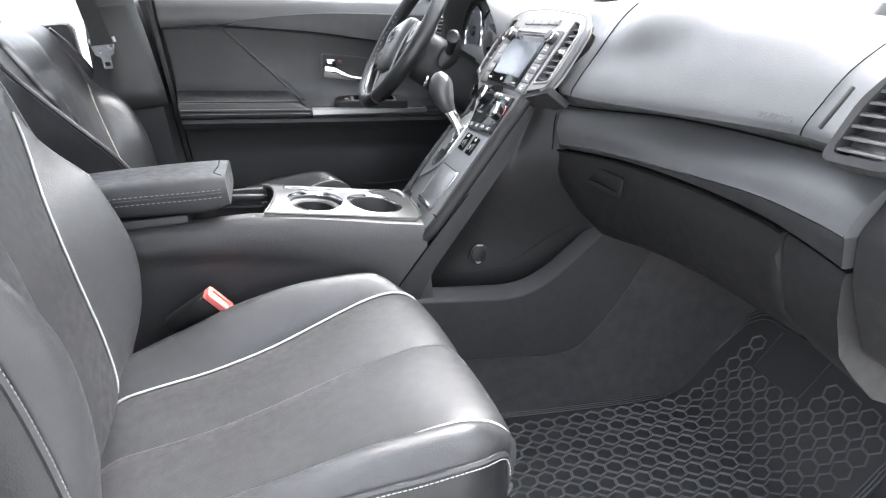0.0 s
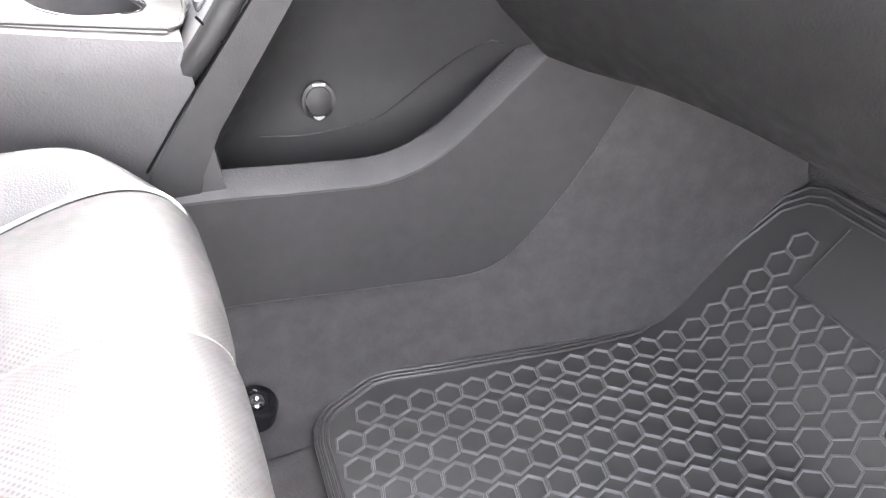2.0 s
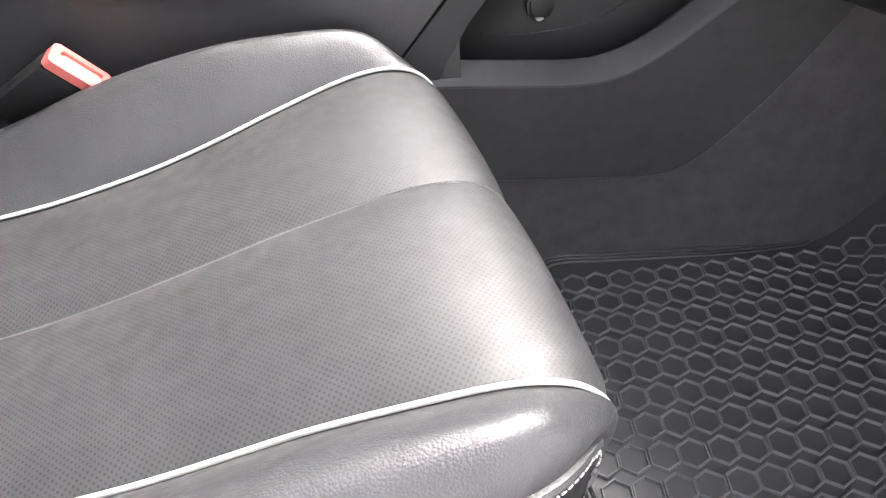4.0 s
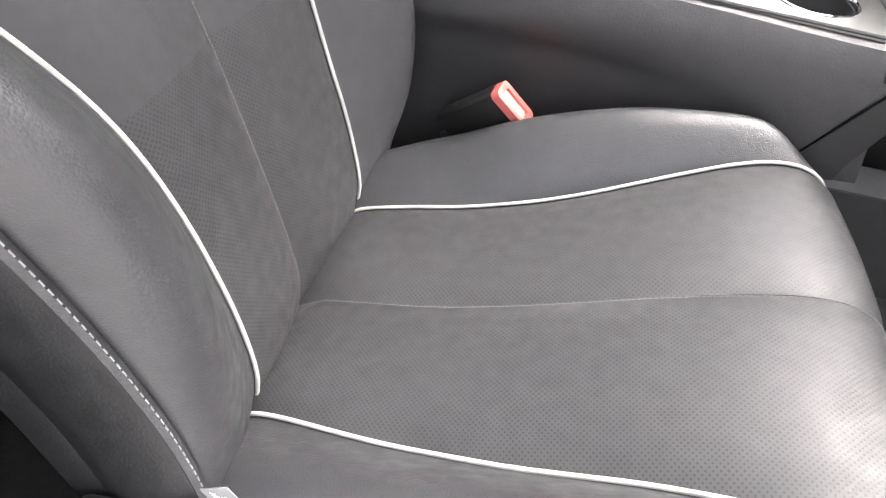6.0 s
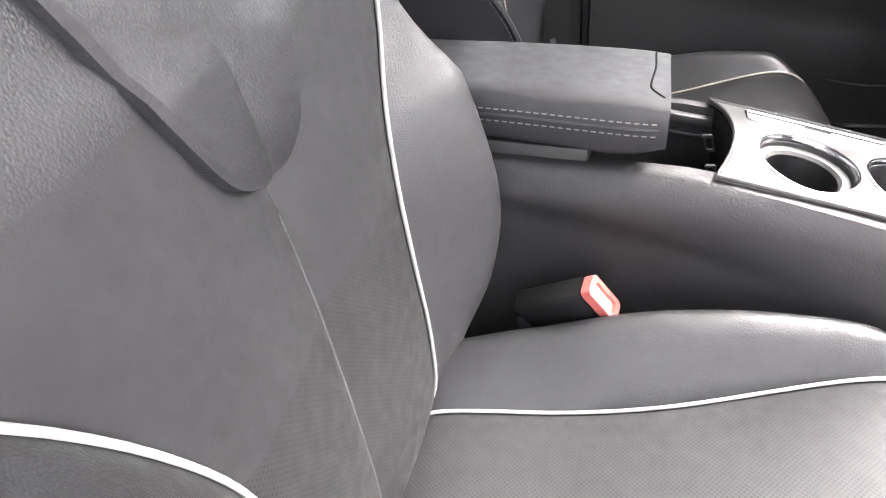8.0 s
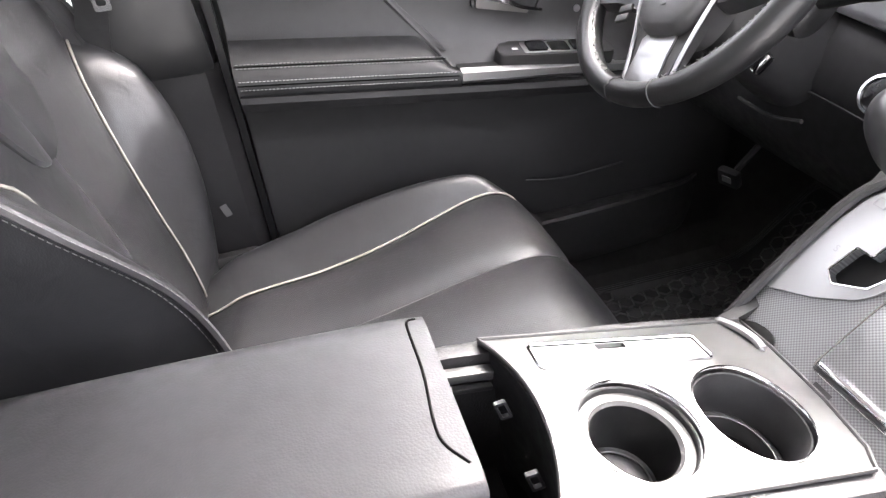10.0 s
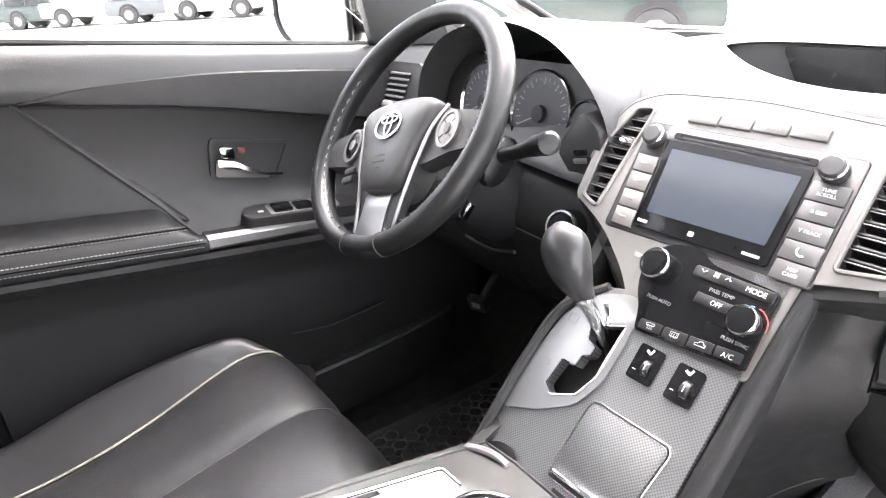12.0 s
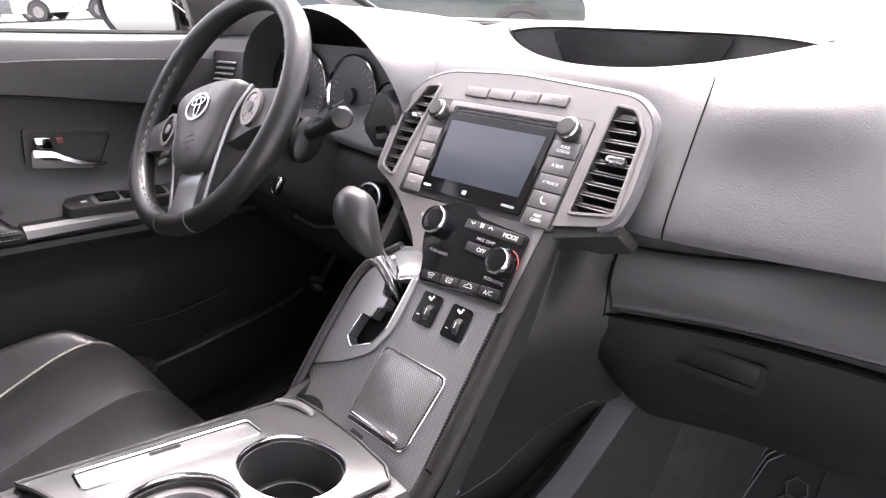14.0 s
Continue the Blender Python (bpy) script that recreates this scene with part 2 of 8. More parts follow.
def rbox(size, at=(0, 0, 0), turn=(0, 0, 0), bevel=0.003, seg=2, bm=None, m=None):
    """A box with rounded edges."""
    bm2 = bmesh.new()
    bmesh.ops.create_cube(bm2, size=1)
    bmesh.ops.scale(bm2, vec=size, verts=bm2.verts)
    if bevel:
        bmesh.ops.bevel(bm2, geom=bm2.edges[:], offset=min(bevel, min(size) * 0.45), segments=seg, affect="EDGES", profile=0.5)
    bm2.transform((m or Matrix.Identity(4)) @ pose(*at, *turn))
    return join(bm, bm2)


def join(bm, other):
    if bm is None:
        return other
    me = bpy.data.meshes.new("tmp")
    other.to_mesh(me)
    other.free()
    bm.from_mesh(me)
    bpy.data.meshes.remove(me)
    return bm


def slab(outline, low, high, m=None, bevel=0.0, seg=2, holes=(), bm=None, uv=False):
    """A plate: a closed 2D outline (anticlockwise) from height low to high, its upper edge rounded. holes: more outlines cut through it."""
    b2 = bmesh.new()
    if not holes:
        bot = [b2.verts.new((x, y, low)) for x, y in outline]
        top = [b2.verts.new((x, y, high)) for x, y in outline]
        b2.faces.new(list(reversed(bot)))
        upper = b2.faces.new(top)
        n = len(outline)
        for i in range(n):
            b2.faces.new((bot[i], bot[(i + 1) % n], top[(i + 1) % n], top[i]))
        if bevel:
            bmesh.ops.bevel(b2, geom=list(upper.edges), offset=bevel, segments=seg, affect="EDGES", profile=0.5)
    else:
        loops = [list(outline)] + [list(h) for h in holes]
        tops = []
        for lp in loops:
            vs = [b2.verts.new((x, y, high)) for x, y in lp]
            for i in range(len(vs)):
                b2.edges.new((vs[i], vs[(i + 1) % len(vs)]))
            tops.append(vs)
        bmesh.ops.triangle_fill(b2, use_beauty=True, edges=b2.edges[:], normal=(0, 0, 1))
        faces = b2.faces[:]
        dup = bmesh.ops.duplicate(b2, geom=b2.verts[:] + b2.edges[:] + faces)
        vmap = dup["vert_map"]
        for fc in [g for g in dup["geom"] if isinstance(g, bmesh.types.BMFace)]:
            fc.normal_flip()
        for lp in tops:
            for v in lp:
                vmap[v].co.z = low
        for lp in tops:
            for i in range(len(lp)):
                a, c = lp[i], lp[(i + 1) % len(lp)]
                b2.faces.new((a, vmap[a], vmap[c], c))
        bmesh.ops.recalc_face_normals(b2, faces=b2.faces[:])
    if uv:
        layer = b2.loops.layers.uv.verify()
        for fc in b2.faces:
            for lp in fc.loops:
                lp[layer].uv = (lp.vert.co.x, lp.vert.co.y)
    if m is not None:
        b2.transform(m)
    return join(bm, b2)


def rrect(w, h, r, x=0.0, y=0.0, n=5, turn=0.0):
    """Outline of a rectangle with rounded corners."""
    out = []
    for cx, cy, a0 in ((w / 2 - r, h / 2 - r, 0), (-w / 2 + r, h / 2 - r, 90), (-w / 2 + r, -h / 2 + r, 180), (w / 2 - r, -h / 2 + r, 270)):
        for k in range(n + 1):
            a = radians(a0 + 90 * k / n)
            px, py = cx + r * math.cos(a), cy + r * math.sin(a)
            c, s = math.cos(radians(turn)), math.sin(radians(turn))
            out.append((x + px * c - py * s, y + px * s + py * c))
    return out


def ring(r, x=0.0, y=0.0, n=32, ry=None):
    return [(x + r * math.cos(2 * math.pi * k / n), y + (ry or r) * math.sin(2 * math.pi * k / n)) for k in range(n)]


def round_poly(pts, r=0.006, n=4):
    """Rounds the corners of a closed outline; r may be one per corner."""
    out = []
    N = len(pts)
    for i in range(N):
        p, a, b = Vector(pts[i]), Vector(pts[i - 1]), Vector(pts[(i + 1) % N])
        rad = r[i] if isinstance(r, (list, tuple)) else r
        da, db = (a - p), (b - p)
        k = min(rad, da.length * 0.45, db.length * 0.45)
        p0, p1 = p + da.normalized() * k, p + db.normalized() * k
        for j in range(n + 1):
            u = j / n
            q = (1 - u) ** 2 * p0 + 2 * u * (1 - u) * p + u * u * p1
            out.append((q.x, q.y))
    return out


def turned(profile, m=None, n=28, bm=None):
    """A body of revolution round local z from (radius, height) points."""
    b2 = bmesh.new()
    rings = [[(max(r, 1e-4) * math.cos(2 * math.pi * k / n), max(r, 1e-4) * math.sin(2 * math.pi * k / n), h) for k in range(n)] for r, h in profile]
    skin(b2, rings)
    if m is not None:
        b2.transform(m)
    return join(bm, b2)


def thing(name, label, category, at=(0, 0, 0), group="", m=None, kind=""):
    ob = new(name)
    ob.empty_display_size = 0.05
    ob.matrix_basis = m if m is not None else Matrix.Translation(at)
    return tagged(ob, label, category, group, kind)


def place(ob):
    m = ob.matrix_basis.copy()
    while ob.parent:
        ob = ob.parent
        m = ob.matrix_basis @ m
    return m


def part(name, bm, material, parent=None, label="", sharp=38, local=False):
    """Links a bmesh as one mesh object under a thing or part; its points are in the world, or in the parent's space if local."""
    me = bpy.data.meshes.new(name)
    if parent is not None and not local:
        bm.transform(place(parent).inverted())
    bmesh.ops.recalc_face_normals(bm, faces=bm.faces[:])
    bm.to_mesh(me)
    bm.free()
    me.polygons.foreach_set("use_smooth", [True] * len(me.polygons))
    me.set_sharp_from_angle(angle=radians(sharp))
    me.materials.append(material)
    ob = new(name, me)
    ob.parent = parent
    if label:
        ob["label"] = label
    return ob


def shared(name, me, parent, m):
    ob = new(name, me)
    ob.parent = parent
    ob.matrix_basis = m
    return ob


def lettering(text, size, m, material, parent, name="lettering", lift=0.0004):
    cu = bpy.data.curves.new("text", "FONT")
    cu.body, cu.size, cu.align_x, cu.align_y, cu.extrude = text, size, "CENTER", "CENTER", lift / 2
    tmp = bpy.data.objects.new("text", cu)
    scene.collection.objects.link(tmp)
    me = bpy.data.meshes.new_from_object(tmp.evaluated_get(bpy.context.evaluated_depsgraph_get()))
    bpy.data.objects.remove(tmp)
    bm = bmesh.new()
    bm.from_mesh(me)
    bm.transform(m)
    return part(name, bm, material, parent)


def stitches(pts, r=0.0007, length=0.004, gap=0.0035, bm=None):
    """A row of short thread stitches along a curve."""
    bm = bm or bmesh.new()
    P = [Vector(p) for p in pts]
    step = length + gap
    dist = [0.0]
    for a, b in zip(P, P[1:]):
        dist.append(dist[-1] + (b - a).length)
    total = dist[-1]

    def at(d):
        for i in range(len(P) - 1):
            if d <= dist[i + 1]:
                return P[i].lerp(P[i + 1], (d - dist[i]) / max(1e-9, dist[i + 1] - dist[i]))
        return P[-1]
    d = 0.0
    while d + length < total:
        tube([at(d), at(d + length)], r, 4, bm=bm)
        d += step
    return bm


# ---- the lot and the car's shell ----
GZ = -0.47


def build_ground():
    bm = bmesh.new()
    n = 40
    rows = [[(math.sinh(i / n * 8) * 0.5 - 0.0, math.sinh(j / n * 8) * 0.5, GZ) for j in range(-n, n + 1)] for i in range(-n, n + 1)]
    skin(bm, rows, closed=False, cap=False)
    tagged(part("ground", bm, GROUND), "pale sunlit concrete of an open car lot", "ground", kind="structure")


def build_floor():
    # carpeted floor pan with toe board and tunnel, front to rear
    bm = bmesh.new()
    xs = [-1.5, -0.9, -0.6, -0.55, -0.3, 0, 0.3, 0.6, 0.85, 0.98, 1.02, 1.06, 1.1, 1.18, 1.26, 1.34]
    ys = [-0.80, -0.76, -0.73, -0.70, -0.6, -0.45, -0.34, -0.27, -0.23, -0.19, -0.15, -0.1, 0, 0.1, 0.15, 0.19, 0.23, 0.27, 0.34, 0.45, 0.6, 0.70, 0.73, 0.76, 0.80]

    def height(x, y):
        z = -0.018
        if x > 0.975:
            z += (x - 0.975) * 0.952
        a = abs(y)
        tunnel = spline([(0, 0.20), (0.11, 0.20), (0.14, 0.10), (0.17, 0.02), (0.19, 0.0)], a)
        z += tunnel * (1 if x < 0.9 else 1 + (x - 0.9) * 0.8)
        if a > 0.69:
            z += spline([(0.69, 0), (0.73, 0.05), (0.76, 0.11), (0.80, 0.12)], a)
        return z
    top = [[(x, y, height(x, y)) for y in ys] for x in xs]
    low = [[(x, y, height(x, y) - 0.03) for y in ys] for x in xs]
    rings = [t + list(reversed(b)) for t, b in zip(top, low)]
    skin(bm, rings)
    tagged(part("floor", bm, CARPET), "charcoal carpet over the car's floor and tunnel", "carpet", kind="structure")


def frame_bar(name, pts, size, mat, label, cat="trim"):
    bm = tube(pts, size, 10, flat=0.6)
    return tagged(part(name, bm, mat), label, cat, kind="structure")


def build_shell():
    # roof with its headliner
    bm = bmesh.new()
    rows = []
    for i in range(13):
        x = -1.75 + i * (2.27 / 12)
        rows.append([])
        for j in range(13):
            y = -0.66 + j * 0.11
            z = 1.16 - 0.10 * (y / 0.66) ** 2 - 0.035 * ((x + 0.45) / 1.1) ** 2
            rows[-1].append(Vector((x, y, z)))
    rings = [r + [p + Vector((0, 0, 0.05)) for p in reversed(r)] for r in rows]
    skin(bm, rings)
    tagged(part("ceiling", bm, HEADLINER), "light grey fabric headliner of the car", "ceiling", kind="structure")
    for s, who in ((1, "driver"), (-1, "passenger")):
        frame_bar("trim_roof_rail_" + who, curve_points([(0.50, 0.66 * s, 1.07), (0, 0.68 * s, 1.10), (-0.8, 0.68 * s, 1.09), (-1.6, 0.64 * s, 1.02)], 16), 0.035, HEADLINER, "light grey rail trim along the roof edge")
        frame_bar("trim_a_pillar_" + who, curve_points([(0.50, 0.66 * s, 1.07), (0.85, 0.72 * s, 0.94), (1.22, 0.79 * s, 0.77)], 12), 0.032, HEADLINER, "light grey pillar trim beside the windscreen")
        frame_bar("trim_c_pillar_" + who, [(-1.0, 0.68 * s, 1.08), (-1.1, 0.72 * s, 0.80)], 0.06, HEADLINER, "light grey rear pillar trim")
        # rear quarter and rear door below the windows
        bm = rbox((1.1, 0.07, 0.85), (-0.72, 0.755 * s, 0.38), bevel=0.02)
        tagged(part("wall_rear_" + who, bm, PLASTIC_FINE), "dark rear door lining beside the back seat", "door lining", kind="structure")
        bm = rbox((0.5, 0.08, 0.9), (-1.5, 0.74 * s, 0.35), bevel=0.02)
        tagged(part("wall_quarter_" + who, bm, PLASTIC_FINE), "dark lining of the rear quarter", "door lining", kind="structure")
        # rear side glass
        bm = slab([(-1.05, 0.80), (-0.17, 0.80), (-0.15, 1.06), (-0.98, 1.07)], -0.002, 0.002, Matrix(((1, 0, 0, 0), (0, 0, 1, 0.735 * s), (0, 1, 0, 0), (0, 0, 0, 1))))
        ob = tagged(part("window_rear_" + who, bm, GLASS), "clear rear side window glass", "window", kind="structure")
        ob.visible_shadow = False
    # tailgate and rear glass
    bm = rbox((0.08, 1.5, 0.9), (-1.78, 0, 0.37), bevel=0.02)
    tagged(part("wall_tailgate", bm, PLASTIC_FINE), "dark lining of the closed tailgate", "tailgate", kind="structure")
    bm = bmesh.new()
    skin(bm, [[(-1.80, -0.6, 0.80), (-1.80, 0.6, 0.80), (-1.797, 0.6, 0.80), (-1.797, -0.6, 0.80)], [(-1.72, -0.6, 1.05), (-1.72, 0.6, 1.05), (-1.717, 0.6, 1.05), (-1.717, -0.6, 1.05)]])
    ob = tagged(part("window_tailgate", bm, GLASS), "clear tailgate glass", "window", kind="structure")
    ob.visible_shadow = False
    # windscreen
    bm = bmesh.new()
    rows = []
    for i in range(9):
        u = i / 8
        x = 1.30 - u * 0.80
        z = 0.752 + u * 0.353 + 0.05 * math.sin(math.pi * u)
        w = 0.76 - 0.10 * u
        rows.append([Vector((x - 0.10 * (abs(j - 6) / 6) ** 2, -w + j * w / 6, z - 0.02 * (abs(j - 6) / 6) ** 2)) for j in range(13)])
    rings = [r + [p + Vector((0.003, 0, 0.003)) for p in reversed(r)] for r in rows]
    skin(bm, rings)
    ob = tagged(part("windscreen", bm, GLASS), "clear curved windscreen glass", "windscreen", kind="structure")
    ob.visible_shadow = False
    # black band and cowl at the foot of the windscreen
    bm = tube(curve_points([(0.78, -0.705, 0.975), (1.0, -0.735, 0.865), (1.18, -0.755, 0.752), (1.27, -0.4, 0.748), (1.285, 0, 0.748), (1.265, 0.4, 0.748), (1.24, 0.53, 0.746), (1.20, 0.668, 0.762), (1.15, 0.742, 0.812), (1.0, 0.737, 0.875), (0.78, 0.705, 0.975)], 54), 0.008, 8)
    tagged(part("trim_cowl", bm, RUBBER), "black rubber edge at the foot of the windscreen", "trim", kind="structure")
    bm = bmesh.new()
    rows = []
    for i, (x, z) in enumerate(((1.30, 0.69), (1.45, 0.67), (1.7, 0.62), (2.0, 0.54), (2.3, 0.42), (2.4, 0.22))):
        rows.append([Vector((x - 0.16 * (abs(j - 6) / 6) ** 2, -0.80 + j * 0.1333, z - 0.05 * (abs(j - 6) / 6) ** 2)) for j in range(13)])
    rings = [r + [p - Vector((0, 0, 0.03)) for p in reversed(r)] for r in rows]
    skin(bm, rings)
    tagged(part("bonnet", bm, PAINTS["white"]), "white painted bonnet seen through the windscreen", "bonnet", kind="structure")
    # firewall and under-dash closing panel
    bm = rbox((0.04, 1.56, 0.7), (1.36, 0, 0.40), bevel=0.01)
    tagged(part("wall_firewall", bm, PLASTIC_DARK), "dark padded bulkhead behind the dashboard", "bulkhead", kind="structure")
    # sills
    for s, who in ((1, "driver"), (-1, "passenger")):
        bm = rbox((1.35, 0.09, 0.12), (0.55, 0.80 * s, -0.01), bevel=0.015)
        tagged(part("trim_sill_" + who, bm, PLASTIC), "black plastic door sill plate", "sill", kind="structure")
        bm = rbox((0.42 if s > 0 else 0.36, 0.05, 0.72), (1.15 if s > 0 else 1.18, 0.785 * s, 0.36), bevel=0.015)
        tagged(part("trim_kick_" + who, bm, PLASTIC_FINE), "black kick panel beside the footwell", "trim", kind="structure")


def build_b_pillar():
    # driver's side pillar with belt guide trim
    p = thing("b_pillar", "dark grey pillar trim beside the driver's seat", "pillar trim", (-0.06, 0.72, 0.0), kind="structure")
    sec = []
    for z, x0, x1, y in ((0.06, -0.20, 0.035, 0.705), (0.30, -0.19, 0.030, 0.70), (0.55, -0.155, 0.028, 0.69), (0.575, -0.152, 0.028, 0.69)):
        sec.append([(x0, y + 0.03, z), (x0 + 0.02, y, z), (x1 - 0.02, y, z), (x1, y + 0.02, z), (x1, 0.78, z), (x0, 0.78, z)])
    bm = bmesh.new()
    skin(bm, sec)
    part("lower_trim", bm, PLASTIC, p)
    sec = []
    for z, x0, x1, y in ((0.572, -0.145, 0.022, 0.674), (0.582, -0.147, 0.024, 0.668), (0.62, -0.145, 0.022, 0.668), (0.76, -0.135, 0.010, 0.672), (0.83, -0.13, 0.0, 0.68)):
        sec.append([(x0, y + 0.03, z), (x0 + 0.015, y, z), (x1 - 0.02, y, z), (x1, y + 0.015, z), (x1, 0.77, z), (x0, 0.77, z)])
    bm = bmesh.new()
    skin(bm, sec)
    part("belt_cover", bm, RUBBER_DARK, p)
    sec = []
    for z, x0, x1, y in ((0.83, -0.13, 0.0, 0.682), (0.95, -0.125, -0.01, 0.685), (1.10, -0.12, -0.02, 0.66)):
        sec.append([(x0, y + 0.03, z), (x0 + 0.015, y, z), (x1 - 0.02, y, z), (x1, y + 0.015, z), (x1, 0.76, z), (x0, 0.76, z)])
    bm = bmesh.new()
    skin(bm, sec)
    part("upper_trim", bm, RUBBER_DARK, p, "dark grey upper pillar trim")
    bm = rbox((0.26, 0.02, 0.80), (-0.02, 0.79, 0.44), bevel=0.004)
    part("pillar_back", bm, PLASTIC_DARK, p)
    # door seal
    bm = bmesh.new()
    skin(bm, [[(x, y, z), (x + 0.011, y, z), (x + 0.011, y + 0.03, z), (x, y + 0.03, z)] for x, y, z in curve_points([(0.0365, 0.716, 0.05), (0.034, 0.712, 0.30), (0.031, 0.706, 0.55), (0.026, 0.700, 0.83), (0.005, 0.69, 1.08)], 16)])
    part("door_seal", bm, RUBBER_DARK, p, "black rubber door seal")
    # the other side's pillar, behind the open door
    q = thing("b_pillar", "dark grey pillar trim beside the passenger's seat", "pillar trim", (-0.12, -0.74, 0.0), kind="structure")
    sec = []
    for z, x0, x1, y in ((0.06, -0.25, -0.03, -0.73), (0.55, -0.22, -0.05, -0.72), (1.08, -0.18, -0.08, -0.67)):
        sec.append([(x0, y, z), (x1, y, z), (x1, y - 0.06, z), (x0, y - 0.06, z)])
    bm = bmesh.new()
    skin(bm, sec)
    part("pillar_trim", bm, PLASTIC, q)


def build_belt():
    b = thing("seat_belt", "black driver's seat belt with a bright metal tongue", "seat belt", (-0.10, 0.66, 0.70))
    bm = bmesh.new()
    path = curve_points([(-0.12, 0.660, 1.04), (-0.105, 0.655, 0.86), (-0.091, 0.640, 0.74), (-0.125, 0.66, 0.62), (-0.15, 0.67, 0.40), (-0.16, 0.70, 0.10)], 20)
    rings = [[p + Vector((dx, dy, 0)) for dx, dy in ((-0.022, 0), (0.022, 0), (0.022, 0.0015), (-0.022, 0.0015))] for p in path]
    skin(bm, rings)
    part("webbing", bm, BELT, b)
    M = Matrix(((1, 0, 0, -0.088), (0, 0, -1, 0.634), (0, 1, 0, 0.715), (0, 0, 0, 1)))
    bm = slab(round_poly([(-0.028, 0.028), (-0.022, 0.004), (-0.011, 0), (-0.010, -0.03), (0.012, -0.03), (0.012, 0), (0.022, 0.004), (0.028, 0.028)], 0.004), 0, 0.0025, M, 0.0006, holes=[rrect(0.012, 0.010, 0.003, 0.001, -0.018)])
    part("tongue", bm, DARK_CHROME, b, "bright metal belt tongue")
    for sx in (-1, 1):
        bm = tube([M @ Vector((sx * 0.030, 0.032, 0.002)), M @ Vector((sx * 0.028, 0.045, 0.002))], 0.004, 6)
        part("tongue_grip", bm, GREYPRINT, b)


build_ground()
build_floor()
build_shell()
build_b_pillar()
build_belt()


# ---- seats ----
def smooth_step(u):
    u = max(0.0, min(1.0, u))
    return u * u * (3 - 2 * u)


def seat(label, m, lean, worn=False, tag=True, levers=1):
    """A leather car seat; x ahead, y to its left, z up from the floor, the seat's rear fold at the origin."""
    s = thing("bucket_seat", label, "car seat", m=m, group="front seats")
    inner_side = levers
    skin_mat = LEATHER_WORN if worn else LEATHER
    perf = WORN_CENTRE if worn else PERFORATED
    pipe = PIPING_WORN if worn else PIPING
    prof = [(-0.115, 0.235), (-0.05, 0.250), (-0.012, 0.262), (0.012, 0.270), (0.06, 0.272), (0.12, 0.274), (0.19, 0.283), (0.26, 0.296), (0.32, 0.308), (0.385, 0.318),
            (0.43, 0.319), (0.463, 0.310), (0.485, 0.292), (0.495, 0.266), (0.490, 0.235), (0.474, 0.185), (0.452, 0.13)]
    pipe_lift = [(-0.05, 0.006), (0.05, 0.005), (0.15, 0.0), (0.25, -0.005), (0.35, -0.004), (0.45, 0.0), (0.5, 0.0)]
    pipe_w = [(-0.05, 0.140), (0.0, 0.141), (0.08, 0.150), (0.2, 0.163), (0.3, 0.178), (0.4, 0.196), (0.48, 0.204), (0.52, 0.206)]
    crest = [(-0.05, 0.014), (0.0, 0.022), (0.1, 0.042), (0.2, 0.054), (0.3, 0.048), (0.4, 0.026), (0.47, 0.006), (0.52, 0.0)]
    crest_in = [(-0.05, 0.016), (0.0, 0.024), (0.1, 0.050), (0.2, 0.068), (0.3, 0.062), (0.4, 0.034), (0.47, 0.008), (0.52, 0.0)]
    outer = [(-0.05, 0.225), (0.0, 0.230), (0.1, 0.242), (0.25, 0.254), (0.4, 0.254), (0.44, 0.246), (0.465, 0.235), (0.485, 0.219), (0.495, 0.209), (0.52, 0.208)]
    P = curve_points([(x, 0, z) for x, z in prof], 56)
    nose = max(range(len(P)), key=lambda i: P[i].x)
    along = [P[i].x if i <= nose else P[nose].x + 0.02 for i in range(len(P))]

    def cross(i, v):
        """Point at profile step i; v: -2 outer seam .. -1 piping .. 0 middle seam .. 1 .. 2"""
        p, ax = P[i], min(0.52, along[i])
        w, o, c = spline(pipe_w, ax), spline(outer, ax), spline(crest_in if v * inner_side > 0 else crest, ax)
        if not worn and v * inner_side < 0:
            w -= spline([(0.0, 0.0), (0.2, 0.0), (0.3, 0.005), (0.4, 0.006), (0.46, 0.004), (0.495, 0.001), (0.52, 0.001)], max(0.0, ax))
        a = abs(v)
        sg = 1 if v >= 0 else -1
        nrm = Vector((-(P[min(i + 1, len(P) - 1)].z - P[max(i - 1, 0)].z), 0, P[min(i + 1, len(P) - 1)].x - P[max(i - 1, 0)].x)).normalized()
        if nrm.z < 0 and p.x < 0.4:
            nrm = -nrm
        if a <= 1:
            y = a * w
            puff = (0.007 - 0.004 * smooth_step((p.x - 0.36) / 0.1)) * math.sin(math.pi * min(1, max(0, a))) - (0.004 - 0.002 * smooth_step((p.x - 0.36) / 0.1)) * max(0, 1 - a / 0.05) - 0.005 * max(0, (a - 0.93) / 0.07)
            lift = puff + spline(pipe_lift, p.x) * a * a
        else:
            u = a - 1
            y = w + (o - w) * (1 - (1 - u) ** 1.7)
            drop = (0.016 + 0.018 * smooth_step((p.x - 0.22) / 0.16)) * u**3.2
            lift = -0.005 + spline(pipe_lift, p.x) + (c + 0.010) * math.sin(min(1, u * 1.55) * math.pi * 0.5) * (1 - 0.25 * u) - drop + 0.006 * math.sin(math.pi * u)
        pull = sink = 0.0
        if a > 1 and ax > 0.40:
            pull = -0.012 * (a - 1) ** 1.4 * min(1, (ax - 0.40) / 0.08)
            sink = -0.016 * (a - 1) * smooth_step((ax - 0.42) / 0.07)
        skew = 0.009 * smooth_step((p.x - 0.28) / 0.20) * max(0.0, min(1.0, v * inner_side + 1))
